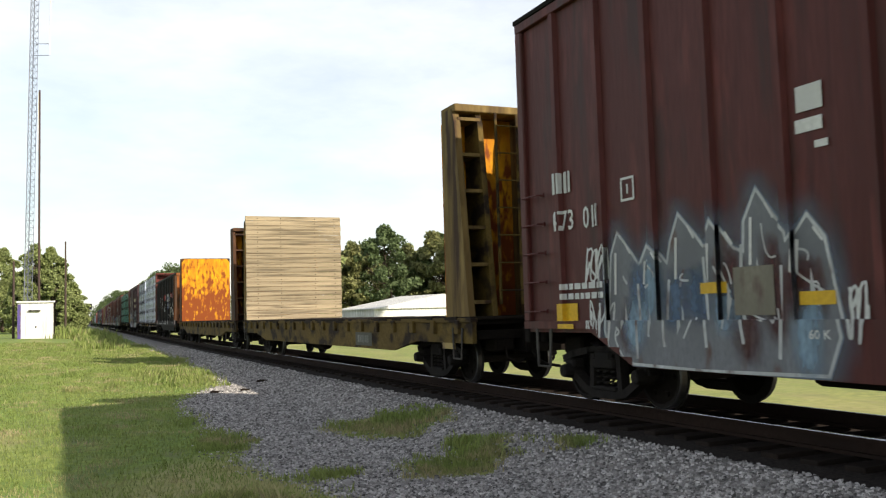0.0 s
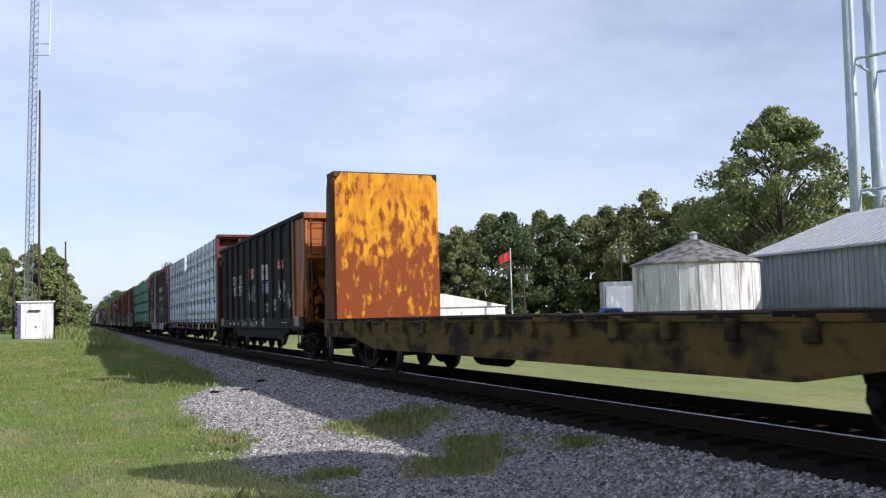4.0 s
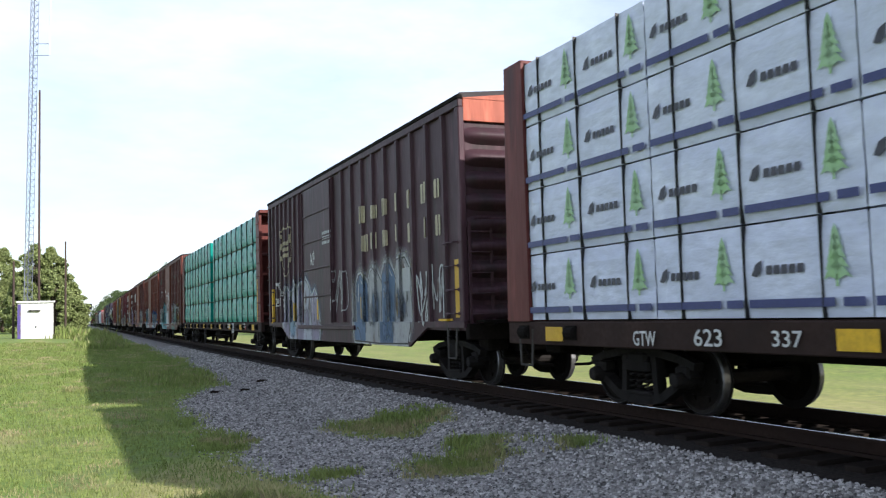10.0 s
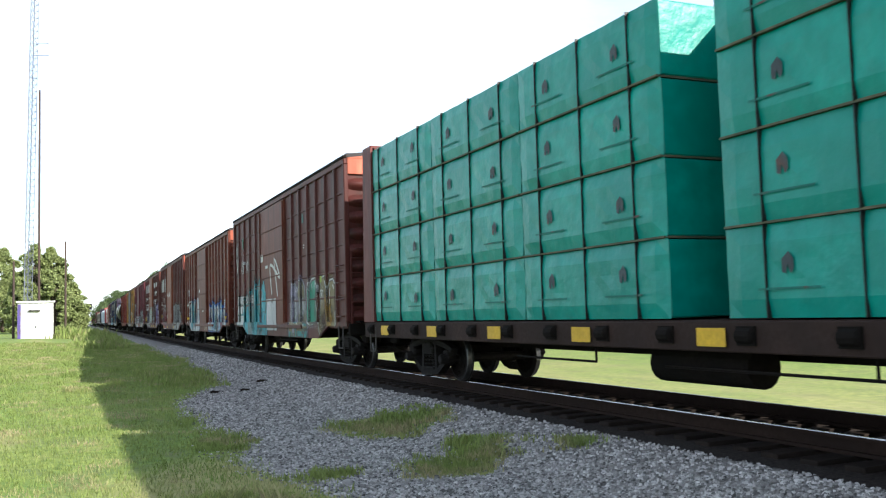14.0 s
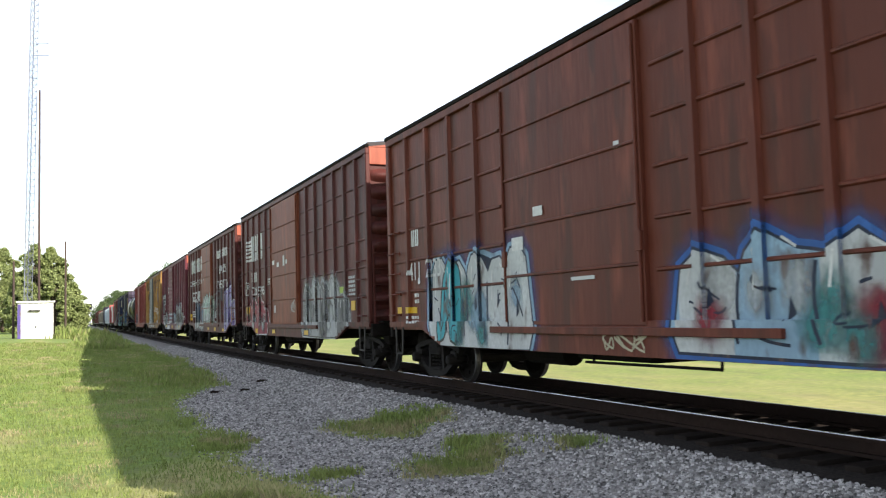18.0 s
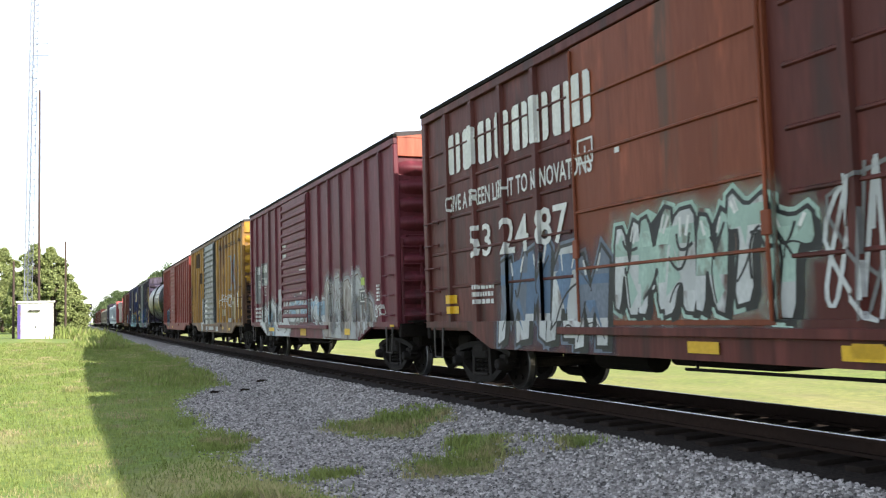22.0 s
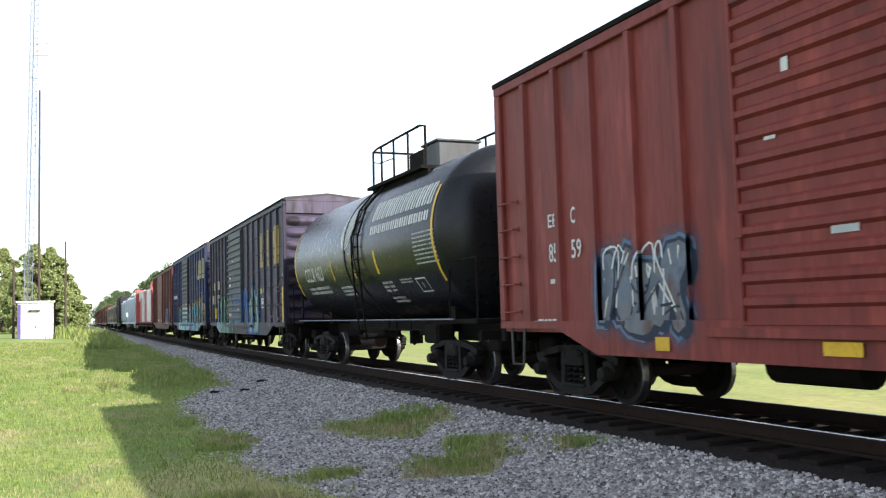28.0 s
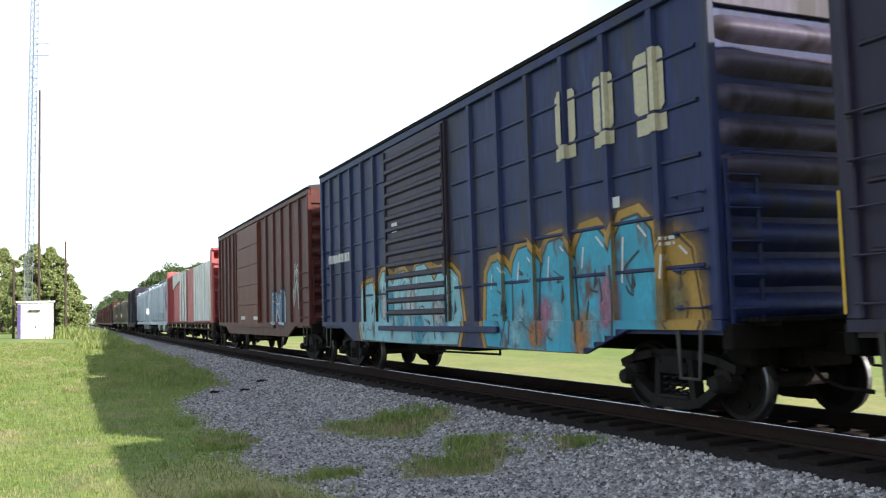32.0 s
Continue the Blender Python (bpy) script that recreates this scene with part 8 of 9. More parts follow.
# ---- trees ----
def tree(x, y, h, wide, seed, mat, label, trunk=0.25, clumps=46, leaves=150, leaf=0.2, low=0.18, name="tree", group="trees", z=None, puff=0.17):
    rnd = random.Random(seed)
    root = thing(name, label, "tree", group, None, pose(x, y, ground_z(x, y) if z is None else z))
    b = Build()
    pts = [(0, 0, -0.3)]
    for k in range(1, 6):
        pts.append((rnd.uniform(-0.05, 0.05) * h * 0.3, rnd.uniform(-0.05, 0.05) * h * 0.3, h * 0.85 * k / 5))
    for i, (p, q) in enumerate(zip(pts, pts[1:])):
        b.tube(p, q, trunk * (1 - i / 5.5), 8, trunk * (1 - (i + 1) / 5.5))
    centres = []
    for k in range(clumps):
        t = low + (1 - low) * rnd.random() ** 0.8
        ring = math.sin(min(1, (t - low) / (1 - low) * 0.92 + 0.12) * math.pi) ** 0.6
        a = rnd.uniform(0, math.tau)
        r = wide / 2 * ring * rnd.uniform(0.35, 1.0)
        centres.append(Vector((r * math.cos(a), r * math.sin(a), h * t * 0.96)))
        if k % 2 == 0:
            z0 = max(0.1, h * t * 0.96 - r * 0.8 - 0.4)
            b.tube((0, 0, z0), centres[-1], trunk * 0.28, 5, trunk * 0.06)
    part("trunk", b.mesh("trunk", BARK), root)
    n = clumps * leaves
    cs = np.array([tuple(centres[i % clumps]) for i in range(n)])
    rs = np.random.RandomState(seed)
    size = rs.uniform(0.45, 1.0, clumps)[np.arange(n) % clumps] * wide * puff
    d = rs.normal(size=(n, 3))
    d /= np.linalg.norm(d, axis=1)[:, None]
    c = cs + d * (size * rs.uniform(0.25, 1.0, n) ** 0.6)[:, None] * (1, 1, 0.75)
    u = rs.normal(size=(n, 3))
    u /= np.linalg.norm(u, axis=1)[:, None]
    w = np.cross(u, rs.normal(size=(n, 3)))
    w /= np.linalg.norm(w, axis=1)[:, None]
    s = (leaf * rs.uniform(0.6, 1.3, n))[:, None]
    quad = np.stack([c - u * s, c - w * s * 0.55, c + u * s, c + w * s * 0.55], 1).reshape(-1, 3)
    me = bpy.data.meshes.new("crown")
    me.from_pydata(quad.tolist(), [], np.arange(n * 4).reshape(-1, 4).tolist())
    me.materials.append(mat)
    part("crown", me, root)
    return root


def at_angle(px, depth):
    """A place on the ground by its bearing (tangent right of the line of sight) and its depth along that line."""
    return (depth * (math.sin(YAW) + px * math.cos(YAW)), depth * (math.cos(YAW) - px * math.sin(YAW)))


def bearing(x):
    return (x - 784) / 1564.3


def thicket():
    rnd = random.Random(3)
    # woods behind the field, across the line
    for k, x in enumerate(range(620, 1640, 34)):
        dep = 128 + rnd.uniform(-10, 12)
        tx, ty = at_angle(bearing(x + rnd.uniform(-14, 14)), dep)
        h = {0: 12.0, 1: 13.4, 2: 12.6}[k % 3] * rnd.uniform(0.9, 1.1) * (1.04 + 0.24 * smooth(800, 900, x))
        tree(tx, ty, h, h * rnd.uniform(0.62, 0.85), 100 + k, (LEAF_FAR, LEAF_FAR, LEAF_DARK)[k % 3], "green broadleaf tree at the edge of a wood", 0.22, 120, 95, 0.28, 0.0, group="far woods", puff=0.12)
    # the large tree beside the tank
    tx, ty = at_angle(bearing(1385), 78)
    tree(tx, ty, 19.4, 17.0, 7, LEAF, "tall spreading green oak tree behind the white tank", 0.4, 260, 120, 0.21, 0.1, puff=0.085)
    tx, ty = at_angle(bearing(562), 118)
    tree(tx, ty, 12.0, 8.5, 8, LEAF, "rounded dark green tree beyond the track", 0.3, 50, 120, 0.32, 0.05)
    # trees beside the line in the distance
    for k, (x, dep, h, w) in enumerate(((300, 190, 13.6, 14), (275, 215, 13.4, 12), (325, 175, 12.0, 12), (352, 172, 12.6, 12), (205, 330, 13, 16), (190, 360, 11, 14), (222, 300, 12, 12))):
        tx, ty = at_angle(bearing(x), dep)
        tree(tx, ty, h, w, 20 + k, LEAF_DARK, "dark green tree beyond the far end of the train", 0.25, 110, 110, 0.26, 0.0, group="lineside trees")
    # the grove behind the white shed
    for k, (x, dep, h, w) in enumerate(((60, 122, 12.6, 6.5), (88, 124, 12.2, 6.5), (76, 128, 11.5, 6.5), (106, 130, 10.2, 6), (97, 121, 8, 6), (120, 138, 8.0, 6), (112, 126, 6.5, 5.5), (42, 126, 9.0, 6), (50, 120, 7, 6), (131, 150, 5.6, 5), (124, 132, 4.2, 4.5), (4, 150, 14.5, 9), (18, 158, 11, 8), (-30, 140, 15, 9), (-80, 150, 17, 11))):
        tx, ty = at_angle(bearing(x), dep)
        tree(tx, ty, h, w, 40 + k, LEAF, "sunlit green tree in the grove behind the shed", 0.2, 130, 110, 0.2, 0.0, group="grove trees", puff=0.12)


thicket()


# ---- shed, masts and poles ----
def shed():
    x0, x1, y0, y1, zb, zt = -2.75, 0.12, 86.0, 88.6, -0.1, 3.2
    root = thing("equipment_shed", "small white painted railway equipment shed on the grass", "shed")
    part("wall", Build().box(x0, x1, y0, y1, zb, zt).mesh("wall", SHED_WHITE), root)
    part("roof", Build().box(x0 - 0.12, x1 + 0.14, y0 - 0.15, y1 + 0.15, zt, zt + 0.16, 0.03).mesh("roof", SHED_WHITE), root)
    d = part("door", Build().box(-2.1, -1.15, y0 - 0.05, y0 - 0.004, zb + 0.1, 2.15, 0.01).mesh("door", SHED_WHITE), root)
    part("handle", Build().box(-1.35, -1.25, y0 - 0.1, y0 - 0.05, 1.0, 1.15).mesh("handle", FRAME_DARK), d)
    part("door_hood", Build().box(-1.9, -0.95, y0 - 0.22, y0 - 0.004, 2.45, 2.56, 0.01).mesh("door_hood", FRAME_DARK), root)
    part("conduit", Build().tube((x1 + 0.06, y0 + 0.1, zb), (x1 + 0.06, y0 + 0.1, 2.9), 0.06).box(x1 + 0.005, x1 + 0.2, y0 + 0.0, y0 + 0.25, 2.8, 3.2).mesh("conduit", FRAME_DARK), root)
    part("side_panel", Build().box(x0 - 0.02, x0 + 0.26, y0 - 0.03, y0 - 0.004, zb + 0.02, zt - 0.12).mesh("side_panel", spray("shed_violet", (0.12, 0.09, 0.3))), root)


def mast(x, y, h, half):
    root = thing("radio_mast", "tall slender galvanised lattice radio mast", "mast", "", None, pose(x, y, -0.2, 0, 1.1, -24))
    legs = [(half * math.cos(a), half * math.sin(a)) for a in (0.0, math.tau / 3, 2 * math.tau / 3)]
    for k, q in enumerate(legs):
        part("leg", Build().tube((*q, 0), (*q, h), 0.05 if k else 0.03, 6).mesh("leg", MAST), root)
    n = int(h / 0.75)
    for k in range(n):
        z = h * k / n
        for i in range(3):
            p, q = legs[i], legs[(i + 1) % 3]
            part("brace", shared(("mast_brace", i), lambda: Build().tube((*p, 0), (*q, h / n), 0.022, 4).tube((*p, 0), (*q, 0), 0.022, 4).mesh("brace", MAST)), root, pose(0, 0, z))
    part("antenna_arm", Build().path([(0, 0, 31.2), (1.75, 0, 31.2)], 0.035).mesh("antenna_arm", MAST), root)
    part("antenna_arm", Build().path([(0, 0, 32.5), (1.75, 0, 32.5)], 0.035).mesh("antenna_arm", MAST), root)
    part("antenna", Build().tube((1.75, 0, 31.2), (1.75, 0, 40), 0.06, 8).mesh("antenna", SHED_WHITE), root)
    part("whip_antenna", Build().tube((0.75, -0.2, 20.5), (0.75, -0.2, 27), 0.05, 8).mesh("whip_antenna", SHED_WHITE), root)


def pole(x, y, h, r, label, arms=0, mat=None):
    root = thing("utility_pole", label, "pole", "utility poles", None, pose(x, y, ground_z(x, y)))
    part("post", Build().tube((0, 0, -0.3), (0, 0, h), r, 10, r * 0.7).mesh("post", mat or POLE), root)
    if arms:
        part("crossarm", Build().box(-1.2, 1.2, -0.06, 0.06, h - 0.5, h - 0.36).mesh("crossarm", mat or POLE), root)
        part("transformer", Build().lathe([(0, 0.02), (0.02, 0.22), (0.75, 0.22), (0.8, 0.05)], 12, "z", (0.35, 0, h - 1.9)).mesh("transformer", GREY_SHEET), root)
        for xx in (-1.1, -0.5, 0.5, 1.1):
            part("insulator", Build().lathe([(0, 0.04), (0.1, 0.06), (0.2, 0.03)], 8, "z", (xx, 0, h - 0.36)).mesh("insulator", SHED_WHITE), root)
    return root


shed()
mx, my = at_angle(bearing(46), 96)
mast(mx, my, 46, 0.46)
px, py = at_angle(bearing(67), 84)
pole(px, py, 23.8, 0.12, "tall slim dark wooden pole behind the shed")
px, py = at_angle(bearing(114), 110)
pole(px, py, 11.5, 0.14, "thin dark wooden pole among the trees")
px, py = at_angle(bearing(22), 80)
pole(px, py, 7.0, 0.12, "weathered wooden pole beside the shed")


def signal():
    x, y = at_angle(bearing(158), 260)
    root = thing("railway_signal", "black railway signal head on a slim mast", "signal", "", None, pose(x, y, -0.4))
    part("post", Build().tube((0, 0, 0), (0, 0, 6.6), 0.09).mesh("post", MAST), root)
    part("head", Build().box(-0.45, 0.45, -0.25, 0.0, 5.6, 7.2, 0.1).mesh("head", BLACK), root)


signal()


# ---- across the line: tank, metal shed, water tower, long roof ----
def round_tank():
    x, y = at_angle(bearing(1229), 48)
    root = thing("storage_tank", "round white storage tank with shallow conical roof and rust stains", "tank", "", None, pose(x, y, -0.6))
    r = 3.32
    part("wall", Build().lathe([(0, r), (4.11, r)], 40, "z").mesh("wall", TANK_WHITE), root)
    part("roof", Build().lathe([(4.11, r + 0.18), (4.19, r + 0.15), (5.47, 0.35), (5.49, 0.05)], 20, "z").mesh("roof", TANK_ROOF), root)
    part("vent", Build().lathe([(5.42, 0.2), (5.78, 0.2), (5.8, 0.33), (5.94, 0.05)], 12, "z").mesh("vent", ROOF_SHEET), root)
    seam = shared("tank_seam", lambda: Build().box(-0.02, 0.03, -0.03, 0.03, 0, 4.11).mesh("wall_seam", TANK_WHITE))
    for k in range(20):
        a = k * math.tau / 20
        part("wall_seam", seam, root, pose(r * math.cos(a), r * math.sin(a), 0, 0, 0, math.degrees(a)))
    bx, by = at_angle(bearing(1090), 60)
    b2 = thing("pump_cabinet", "small pale grey metal cabinet beside the tank", "cabinet", "", None, pose(bx, by, -0.55, 0, 0, -24))
    part("body", Build().box(-1.1, 1.1, -0.6, 0.6, 0, 3.6, 0.03).mesh("body", GREY_SHEET), b2)
    part("door", Build().box(-0.9, 0.9, -0.64, -0.604, 0.2, 3.3).mesh("door", ROOF_SHEET), b2)


def metal_shed():
    a = Vector(at_angle(bearing(1338), 52))
    b = Vector(at_angle(bearing(1640), 40))
    along = (b - a).normalized()
    back = Vector((-along.y, along.x))
    if back.y < 0:
        back = -back
    L, D, ze, zr = 26.0, 14.0, 4.15, 6.6
    rz = math.degrees(math.atan2(along.y, along.x))
    root = thing("metal_shed", "grey corrugated metal warehouse with a pale pitched roof", "warehouse", "", None, pose(a.x, a.y, -0.6, 0, 0, rz))
    part("wall", Build().box(0, L, 0, D, 0, ze + 0.6).mesh("wall", GREY_SHEET), root)
    h = zr + 0.6
    part("gable", Build().prism([(0.05, ze + 0.6), (D - 0.05, ze + 0.6), (D / 2, h - 0.1)], 0.02, L - 0.02).mesh("gable", GREY_SHEET), root)
    for s in (0, 1):
        y0 = -0.4 if s == 0 else D + 0.4
        part("roof", Build().prism([(y0, ze + 0.45), (D / 2, h), (D / 2, h + 0.1), (y0, ze + 0.57)], -0.5, L + 0.4).mesh("roof", ROOF_SHEET), root)
    rib = shared("wall_rib", lambda: Build().box(-0.03, 0.03, -0.03, 0.0, 0.0, ze + 0.55).mesh("wall_rib", GREY_SHEET))
    for k in range(60):
        part("wall_rib", rib, root, pose(0.2 + k * 0.43, 0, 0))
    rr = shared("roof_rib", lambda: Build().prism([(-0.4, ze + 0.57), (D / 2, h + 0.1), (D / 2, h + 0.14), (-0.4, ze + 0.61)], -0.03, 0.03).mesh("roof_rib", ROOF_SHEET))
    for k in range(44):
        part("roof_rib", rr, root, pose(-0.3 + k * 0.6, 0, 0))


def water_tower():
    x, y = at_angle(bearing(1613.6), 66)
    root = thing("water_tower", "pale blue steel water tower on tubular legs", "water tower", "", None, pose(x, y, -0.5, 0, 0, -23.9))
    R = 4.2
    for k in range(4):
        a = math.radians(183 + 90 * k)
        part("leg", Build().tube((R * math.cos(a), R * math.sin(a), 0), (R * 0.86 * math.cos(a), R * 0.86 * math.sin(a), 30), 0.42, 14).mesh("leg", LEG_BLUE, True), root)
    part("riser", Build().tube((0, 0, 0), (0, 0, 31), 0.5, 14).mesh("riser", LEG_BLUE, True), root)
    for z in (10.0, 20.0):
        b = Build()
        for k in range(4):
            a0, a1 = math.radians(183 + 90 * k), math.radians(273 + 90 * k)
            f = 1 - 0.14 * z / 30
            b.tube((R * f * math.cos(a0), R * f * math.sin(a0), z), (R * f * math.cos(a1), R * f * math.sin(a1), z), 0.12, 8)
        part("strut", b.mesh("strut", LEG_BLUE), root)
    part("bowl", Build().lathe([(29.5, 0.5), (30.2, 3.4), (31.8, 5.2), (34.0, 5.5), (36.0, 5.0), (37.8, 2.8), (38.4, 0.2)], 32, "z").mesh("bowl", LEG_BLUE, True), root)


def white_hall():
    x, y = at_angle(bearing(742), 108)
    root = thing("long_hall", "long low white metal building with a shallow roof", "building", "", None, pose(x, y, -0.6, 0, 0, 8))
    part("wall", Build().box(-9, 9, -5, 5, 0, 2.6).mesh("wall", SHED_WHITE), root)
    part("roof", Build().prism([(-9.3, 2.5), (9.3, 2.5), (0, 4.1)], -5.3, 5.3, "y").mesh("roof", SHED_WHITE), root)
    px_, py_ = at_angle(bearing(860), 84)
    pole(px_, py_ + 6, 2.0, 0.05, "short metal post in the yard", mat=MAST)


def flagpole():
    x, y = at_angle(bearing(903), 90)
    root = thing("flagpole", "white flagpole with a small limp red flag", "flagpole", "", None, pose(x, y, -0.55))
    part("pole", Build().tube((0, 0, 0), (0, 0, 8.2), 0.09, 8, 0.06).mesh("pole", SHED_WHITE), root)
    b = Build()
    for k in range(6):
        u0, u1 = -0.1 - k * 0.22, -0.1 - (k + 1) * 0.22
        b.add([(u0, 0.08 * math.sin(k * 1.7), 7.9 - k * 0.1), (u1, 0.08 * math.sin(k * 1.7 + 1.7), 7.8 - k * 0.1), (u1, 0.08 * math.sin(k * 1.7 + 1.7), 6.9 - k * 0.08), (u0, 0.08 * math.sin(k * 1.7), 7.0 - k * 0.08)], [(0, 1, 2, 3)])
    part("flag", b.mesh("flag", RED_SIGN), root)


round_tank()
metal_shed()
water_tower()
white_hall()
flagpole()
for x_, d_, h_, t_ in ((1098, 95, 8.6, 1), (925, 104, 7.2, 1), (1470, 60, 7.3, 1), (690, 125, 5.6, 1)):
    gx, gy = at_angle(bearing(x_), d_)
    pole(gx, gy, h_, 0.14, "wooden utility pole with a crossarm and transformer", t_)


# ---- small things on the ground ----
def debris():
    for px_, py_, w_, l_, a_ in ((3.87, 23.57, 0.09, 0.26, 80), (4.64, 23.52, 0.07, 0.26, 85), (5.42, 24.95, 0.1, 0.36, 60)):
        b = Build().prism([(-l_ / 2, 0.0), (l_ / 2 * 0.9, 0.0), (l_ / 2, 0.05), (l_ / 4, 0.08), (-l_ / 2 * 0.8, 0.06)], -w_ / 2, w_ / 2)
        thing("tie_fragment", "splintered dark piece of old tie on the gravel", "debris", "tie fragments", b.mesh("tie_fragment", TIE), pose(px_, py_, ground_z(px_, py_) - 0.005, 0, 0, a_))
    for px_, py_, r_ in ((3.08, 9.8, 0.07), (4.5, 13.9, 0.05)):
        b = Build().lathe([(-0.6 * r_, 0.5 * r_), (-0.2 * r_, r_), (0.3 * r_, 0.85 * r_), (0.6 * r_, 0.3 * r_)], 7, "z")
        thing("pale_stone", "larger pale stone lying on the ballast", "stone", "loose stones", b.mesh("pale_stone", STONE), pose(px_, py_, ground_z(px_, py_) + 0.3 * r_, 8, 5, 30))


def weeds():
    """Taller rough grass along the foot of the line and beside the shed."""
    rnd = random.Random(77)
    v, f = [], []
    def clump(x, y, h, n, spread_):
        z = ground_z(x, y)
        for _ in range(n):
            bx, by = x + rnd.gauss(0, spread_), y + rnd.gauss(0, spread_)
            a, hh = rnd.uniform(0, 6.28), h * rnd.uniform(0.5, 1.15)
            w = 0.006 + 0.0006 * y
            c, s = math.cos(a) * w, math.sin(a) * w
            lx, ly = rnd.uniform(-0.4, 0.4) * hh, rnd.uniform(-0.4, 0.4) * hh
            k = len(v)
            v.extend([(bx - c, by - s, z - 0.02), (bx + c, by + s, z - 0.02), (bx + lx * 0.4 + c * 0.7, by + ly * 0.4 + s * 0.7, z + hh * 0.6), (bx + lx, by + ly, z + hh)])
            f.extend([(k, k + 1, k + 2), (k, k + 2, k + 3)])
    for _ in range(150):
        y = rnd.uniform(58, 120)
        clump(track_x(y) - MID + rnd.uniform(0.8, 3.6), y, rnd.uniform(0.2, 0.75), 40, 0.4)
    for _ in range(70):
        y = rnd.uniform(84, 96)
        clump(rnd.uniform(0.2, 4.6), y, rnd.uniform(0.4, 1.2), 34, 0.5)
    for _ in range(60):
        y = rnd.uniform(25.5, 34)
        clump(4.0 + rnd.uniform(-1.4, 0.9), y, rnd.uniform(0.08, 0.26), 30, 0.16)
    for cx, cy, rx, ry in ISLANDS:
        for _ in range(int(12 + 42 * rx * ry)):
            clump(cx + rnd.gauss(0, rx * 0.45), cy + rnd.gauss(0, ry * 0.45), rnd.uniform(0.04, 0.11), 34, 0.1)
    me = bpy.data.meshes.new("weeds")
    me.from_pydata(v, [], f)
    me.materials.append(BLADE)
    thing("weeds", "tufts of taller rough grass along the ballast edge", "weeds", "", me, None, "stuff")


debris()
weeds()


# ---- the yard across the line ----
def pickup():
    x, y = at_angle(bearing(1078), 56)
    root = thing("pickup_truck", "blue pickup truck parked in the yard", "truck", "", None, pose(x, y, -0.55, 0, 0, -30))
    blue = paint("blue_truck_paint", (0.02, 0.09, 0.32), (0.03, 0.05, 0.1), 0.05, 0.3)
    part("body", Build().box(-2.5, 2.5, -0.9, 0.9, 0.5, 1.15, 0.08).mesh("body", blue), root)
    cab = part("cab", Build().prism([(-0.9, 1.15), (1.0, 1.15), (0.55, 1.85), (-0.65, 1.85)], -0.82, 0.82, "y").mesh("cab", blue), root)
    part("side_window", Build().prism([(-0.6, 1.22), (0.7, 1.22), (0.42, 1.75), (-0.5, 1.75)], -0.835, -0.825, "y").mesh("side_window", TANK_BLACK), cab)
    for wx in (-1.6, 1.6):
        for wy in (-0.85, 0.85):
            part("wheel", Build().lathe([(wy - 0.12, 0.2), (wy - 0.1, 0.38), (wy + 0.1, 0.38), (wy + 0.12, 0.2)], 18, "y", (wx, 0, 0.38)).mesh("wheel", BLACK), root)


def smoker():
    x, y = at_angle(bearing(1232), 50)
    root = thing("smoker_trailer", "black steel trailer with a raised hood in the yard", "trailer", "", None, pose(x, y, -0.55, 0, 0, -20))
    part("hood", Build().prism([(-0.9, 2.2), (0.2, 2.2), (0.9, 1.75), (0.9, 1.55), (0.1, 1.9), (-0.9, 1.9)], -0.5, 0.5, "y").mesh("hood", FRAME_DARK), root)
    part("drum", Build().lathe([(-0.5, 0.05), (-0.48, 0.42), (1.1, 0.42), (1.12, 0.05)], 16, "x", (0, 0, 1.15)).mesh("drum", FRAME_DARK), root)
    for lx in (-0.5, 0.9):
        part("leg", Build().tube((lx, 0, 0), (lx, 0, 0.9), 0.04).tube((lx, -0.4, 0.9), (lx, 0, 1.9), 0.03).mesh("leg", FRAME_DARK), root)


def yard_fence():
    root = thing("yard_fence", "low grey rail fence in front of the yard", "fence")
    last = None
    for k in range(9):
        x, y = at_angle(bearing(640 + 32 * k), 92)
        part("post", Build().tube((x, y, -0.6), (x, y, 0.9), 0.05, 6).mesh("post", MAST), root)
        if last:
            for z in (0.1, 0.8):
                part("rail", Build().tube((*last, z), (x, y, z), 0.035, 5).mesh("rail", MAST), root)
        last = (x, y)


pickup()
smoker()
yard_fence()


# ---- the train ----
def mid(a, b):
    return (a + b) / 2


ca = boxcar(mid(0.0, 15.69), 15.69, 5.72, OXIDE, "oxide red high boxcar with smooth posts and grey graffiti", (-1.1, 3.2), OXIDE, "slide", (6, 6), sill=0.6)
cb = bulkhead_flat(mid(17.58, 38.4), 20.8, "grimy yellow bulkhead flatcar with a plank-faced bulkhead", ("steel", "wood"), rust=TAN_STEEL)
cc = bulkhead_flat(mid(40.08, 60.5), 20.4, "grimy yellow bulkhead flatcar with rusted steel bulkheads", ("steel", "steel"))
cd = open_hopper(mid(62.5, 77.6), 15.1, "sooty open hopper car with orange ends")
ce = centre_beam(mid(77.9, 101.3), 23.4, "red centre beam flatcar loaded with white wrapped lumber", clear=(8.22, 7.10, 5.97))
lumber_load(mid(77.9, 101.3), "white", 78.62, 90.35, (2.93, 2.93, 2.93, 2.93), 4, 0.967, "white plastic-wrapped lumber pack printed with green trees, strapped on a flatcar", "white lumber packs")
lumber_load(mid(77.9, 101.3), "white", 91.6, 100.66, (3.02, 3.02, 3.02), 4, 0.967, "white plastic-wrapped lumber pack printed with green trees, strapped on a flatcar", "white lumber packs", missing=((0, 3, 1),))
cf = boxcar(mid(102.95, 118.6), 15.65, 5.11, PLUM, "plum brown boxcar with cream lettering and graffiti", (1.7, 3.0), PLUM, "plug", (9, 7), sill=0.66, end_mat=END_RUSSET_LIT)
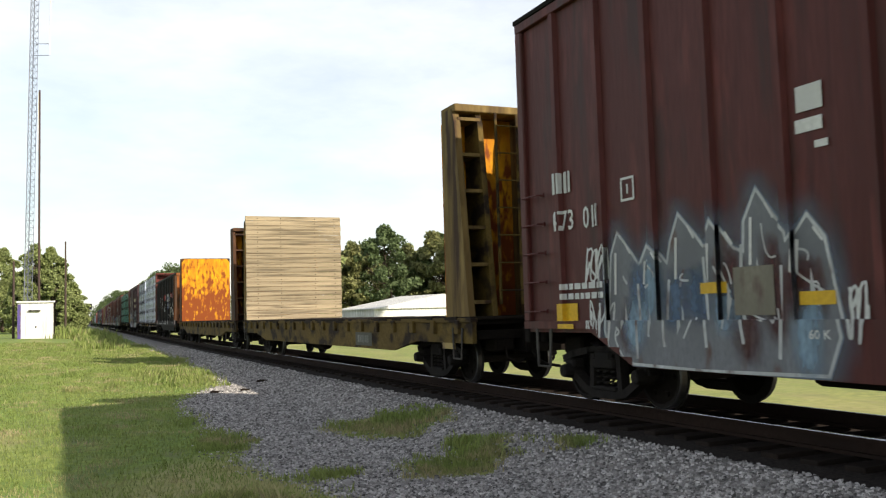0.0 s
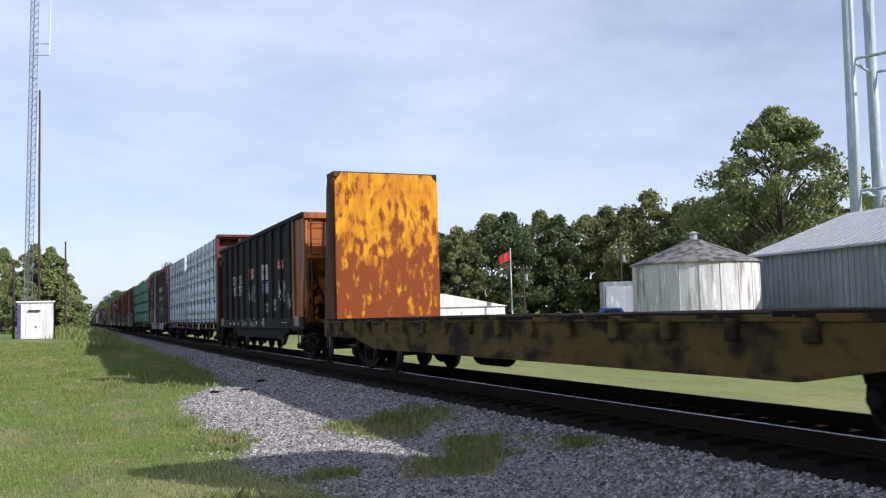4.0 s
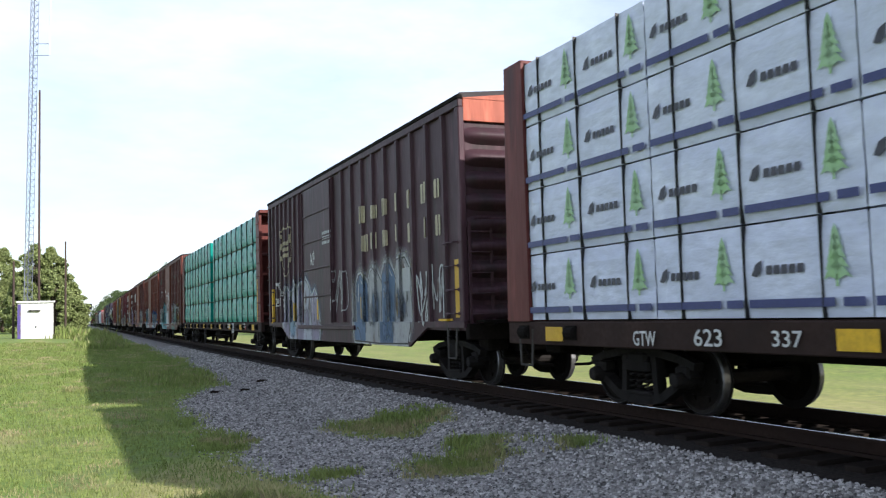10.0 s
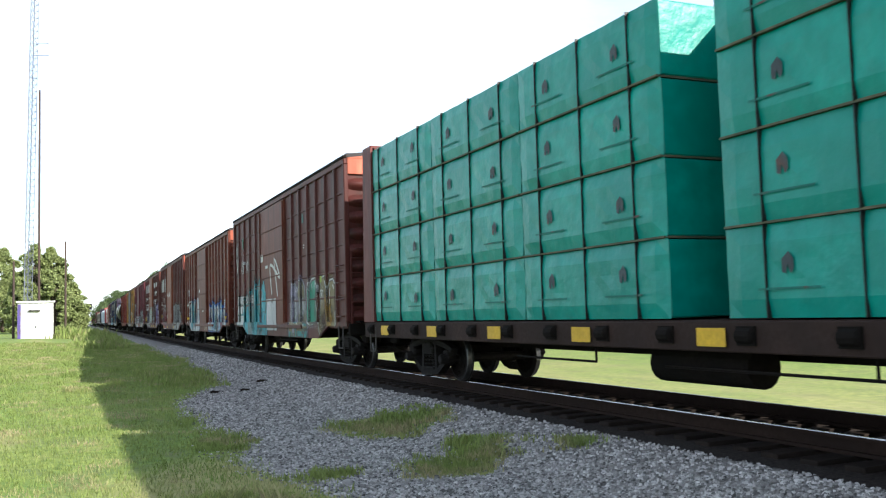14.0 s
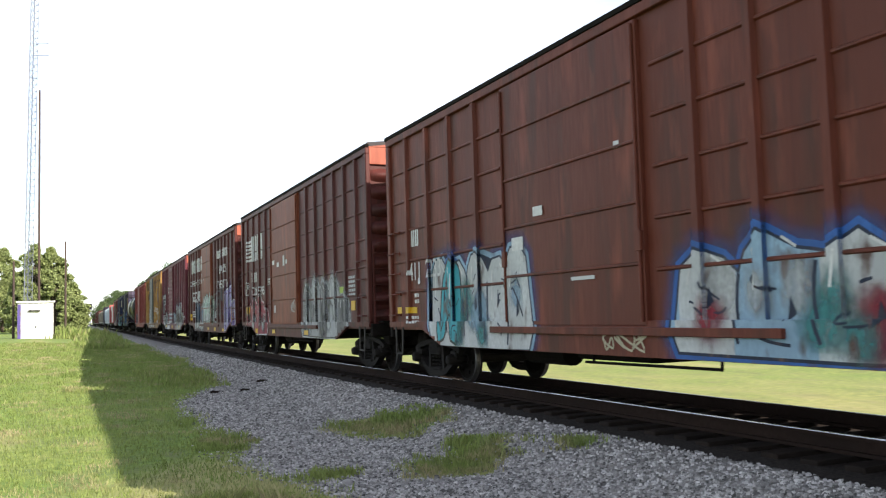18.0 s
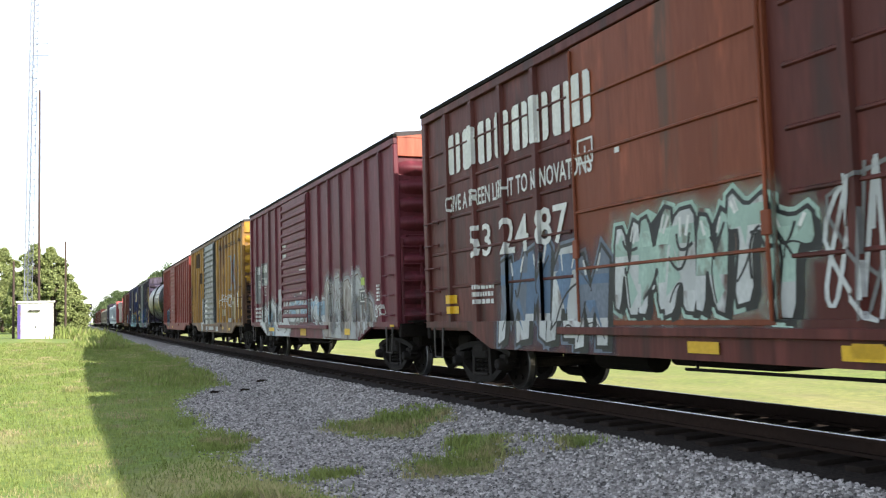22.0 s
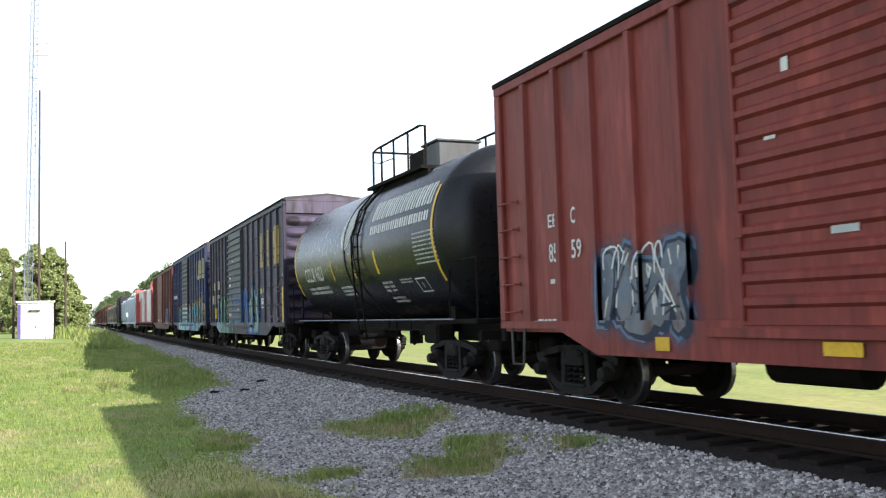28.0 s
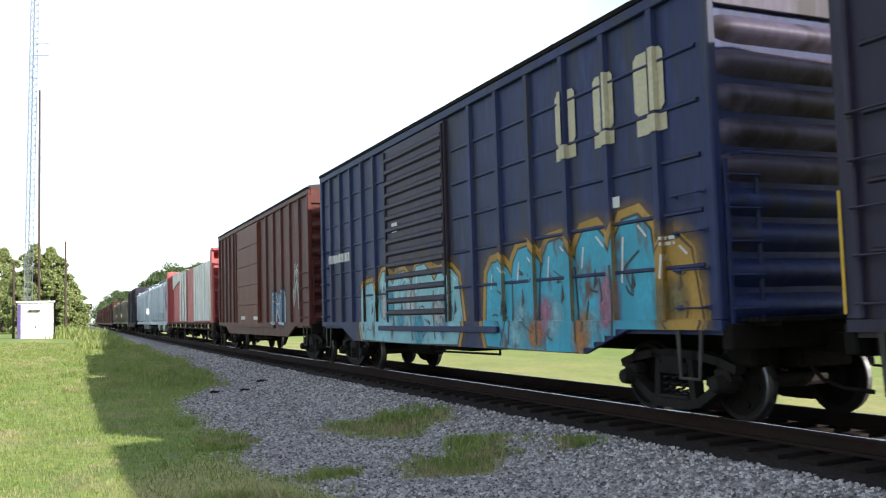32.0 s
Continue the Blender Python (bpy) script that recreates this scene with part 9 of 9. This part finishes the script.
cg = centre_beam(mid(119.85, 143.3), 23.4, "red centre beam flatcar loaded with green wrapped lumber")
lumber_load(mid(119.85, 143.3), "green", 120.7, 131.36, (3.55, 3.55, 3.55), 4, 0.957, "green plastic-wrapped lumber pack strapped on a flatcar", "green lumber packs")
lumber_load(mid(119.85, 143.3), "green", 132.3, 142.7, (3.47, 3.47, 3.47), 4, 0.957, "green plastic-wrapped lumber pack strapped on a flatcar", "green lumber packs")
ch = boxcar(mid(144.7, 160.26), 15.56, 5.23, BROWN, "brown boxcar with turquoise and olive graffiti", (0.6, 3.6), RUSSET, "plug", (6, 4), True, end_mat=END_RUSSET_LIT)
ci = boxcar(mid(161.58, 177.06), 15.48, 5.05, RUSSET, "russet boxcar with blue and red graffiti", (0.6, 3.6), RUSSET, "plug", (6, 4), True, end_mat=END_RUSSET_LIT)
cj = boxcar(mid(178.41, 193.91), 15.5, 5.19, BROWN, "brown boxcar with an orange red plug door and silver graffiti", (0.6, 3.6), DOOR_RED, "plug", (6, 4), True, end_mat=END_RUSSET_LIT)
ck = boxcar(mid(195.36, 210.91), 15.55, 5.10, BROWN, "brown boxcar with worn white lettering and violet graffiti", (0.6, 3.6), DOOR_RED, "plug", (6, 4), True, end_mat=END_RUSSET_LIT)
cl = boxcar(mid(212.48, 228.03), 15.55, 5.06, MAROON, "maroon boxcar with a ribbed sliding door and pale graffiti", (1.0, 3.2), MAROON, "slide", (6, 4), end_mat=END_RUSSET_LIT)
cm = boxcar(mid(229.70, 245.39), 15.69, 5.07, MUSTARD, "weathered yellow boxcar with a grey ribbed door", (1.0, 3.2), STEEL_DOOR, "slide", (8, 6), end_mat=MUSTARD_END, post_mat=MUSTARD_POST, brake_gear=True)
cn = boxcar(mid(246.6, 262.63), 16.0, 4.92, BRIGHT_RED, "red boxcar with a ribbed sliding door", (1.0, 3.2), BRIGHT_RED, "slide", (6, 5))
co = tank_car(mid(263.6, 276.5), 12.9, "glossy black tank car with white lettering")
cp = boxcar(mid(277.43, 293.06), 15.63, 5.02, NAVY, "dark navy boxcar with yellow lettering and graffiti", (1.0, 3.2), DOOR_SLATE, "slide", (6, 5), True, end_mat=NAVY_END_LIT)
cq = boxcar(mid(294.66, 310.18), 15.52, 5.04, BLUE, "dark blue boxcar with cream lettering and turquoise graffiti", (1.0, 3.2), NAVY, "slide", (6, 5), True, end_mat=NAVY_END_LIT)
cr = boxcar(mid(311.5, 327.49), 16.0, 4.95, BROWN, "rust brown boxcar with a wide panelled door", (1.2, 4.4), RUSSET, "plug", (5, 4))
cs = centre_beam(mid(329.2, 351.6), 22.4, "salmon red centre beam flatcar with white upright panels along it", 4.6, paint_=SALMON)
part("side_sheet", Build().box(-1.14, -1.08, -10.4, 10.4, 1.17, 4.3, 0.02).mesh("side_sheet", SALMON), cs)
part("top_sheet", Build().prism([(2.0, 4.34), (10.4, 4.34), (10.4, 4.44), (2.0, 4.36)], -1.2, 1.2).prism([(2.0, 4.3), (10.4, 3.4), (10.4, 4.34)], -1.2, -1.15).mesh("top_sheet", SHED_WHITE), cs)
for k in range(12):
    part("panel", shared("white_panel", lambda: Build().box(-0.03, 0.03, -0.36, 0.36, 1.25, 4.25, 0.02).mesh("panel", SHED_WHITE)), cs, pose(-1.2, -9.6 + k * (0.95 if k < 9 else 1.35), 0))
covered_hopper(mid(353.2, 369.8), 16.6, "pale grey covered hopper car", PALE_GREY)
covered_hopper(mid(371.4, 388.0), 16.6, "pale grey covered hopper car", PALE_GREY)
boxcar(mid(389.6, 405.2), 15.6, 4.9, NAVY, "dark boxcar far back in the train", (0.6, 3.2), NAVY, "slide", (6, 5))
covered_hopper(mid(406.8, 423.4), 16.6, "grimy tan covered hopper car", TAN_GREY)
covered_hopper(mid(425.0, 441.6), 16.6, "grimy tan covered hopper car", TAN_GREY)
covered_hopper(mid(443.2, 459.8), 16.6, "grimy tan covered hopper car", TAN_GREY)
at = 461.4
for k in range(9):
    paint_, words_ = ((BROWN, "brown boxcar far back in the train"), (RUSSET, "russet boxcar far back in the train"), (OXIDE, "oxide red boxcar far back in the train"))[k % 3]
    boxcar(at + 7.8, 15.6, 4.9, paint_, words_, (0.6, 3.2), paint_, "slide", (6, 5))
    at += 17.2
for f_, car_ in ((markings_a, ca), (markings_b, cb), (markings_d, cd), (markings_e, ce), (markings_f, cf), (markings_g, cg), (markings_h, ch), (markings_i, ci), (markings_j, cj), (markings_k, ck), (markings_l, cl), (markings_m, cm), (markings_n, cn), (markings_o, co), (markings_p, cp), (markings_q, cq), (markings_r, cr)):
    f_(car_)


# ---- what moves ----
def motions():
    times = [k * 1.0 for k in range(33)]
    for ob, place, m in CARS:
        walk(ob, [(t, on_track(place - run(t)) @ m) for t in times])
    steps = [k / 15 for k in range(481)]
    turn = [math.degrees((run(t) - run(0)) / R_WHEEL) for t in steps]
    for w, y in WHEELS:
        walk(w, [(t, pose(0, y, R_WHEEL, a)) for t, a in zip(steps, turn)])


motions()
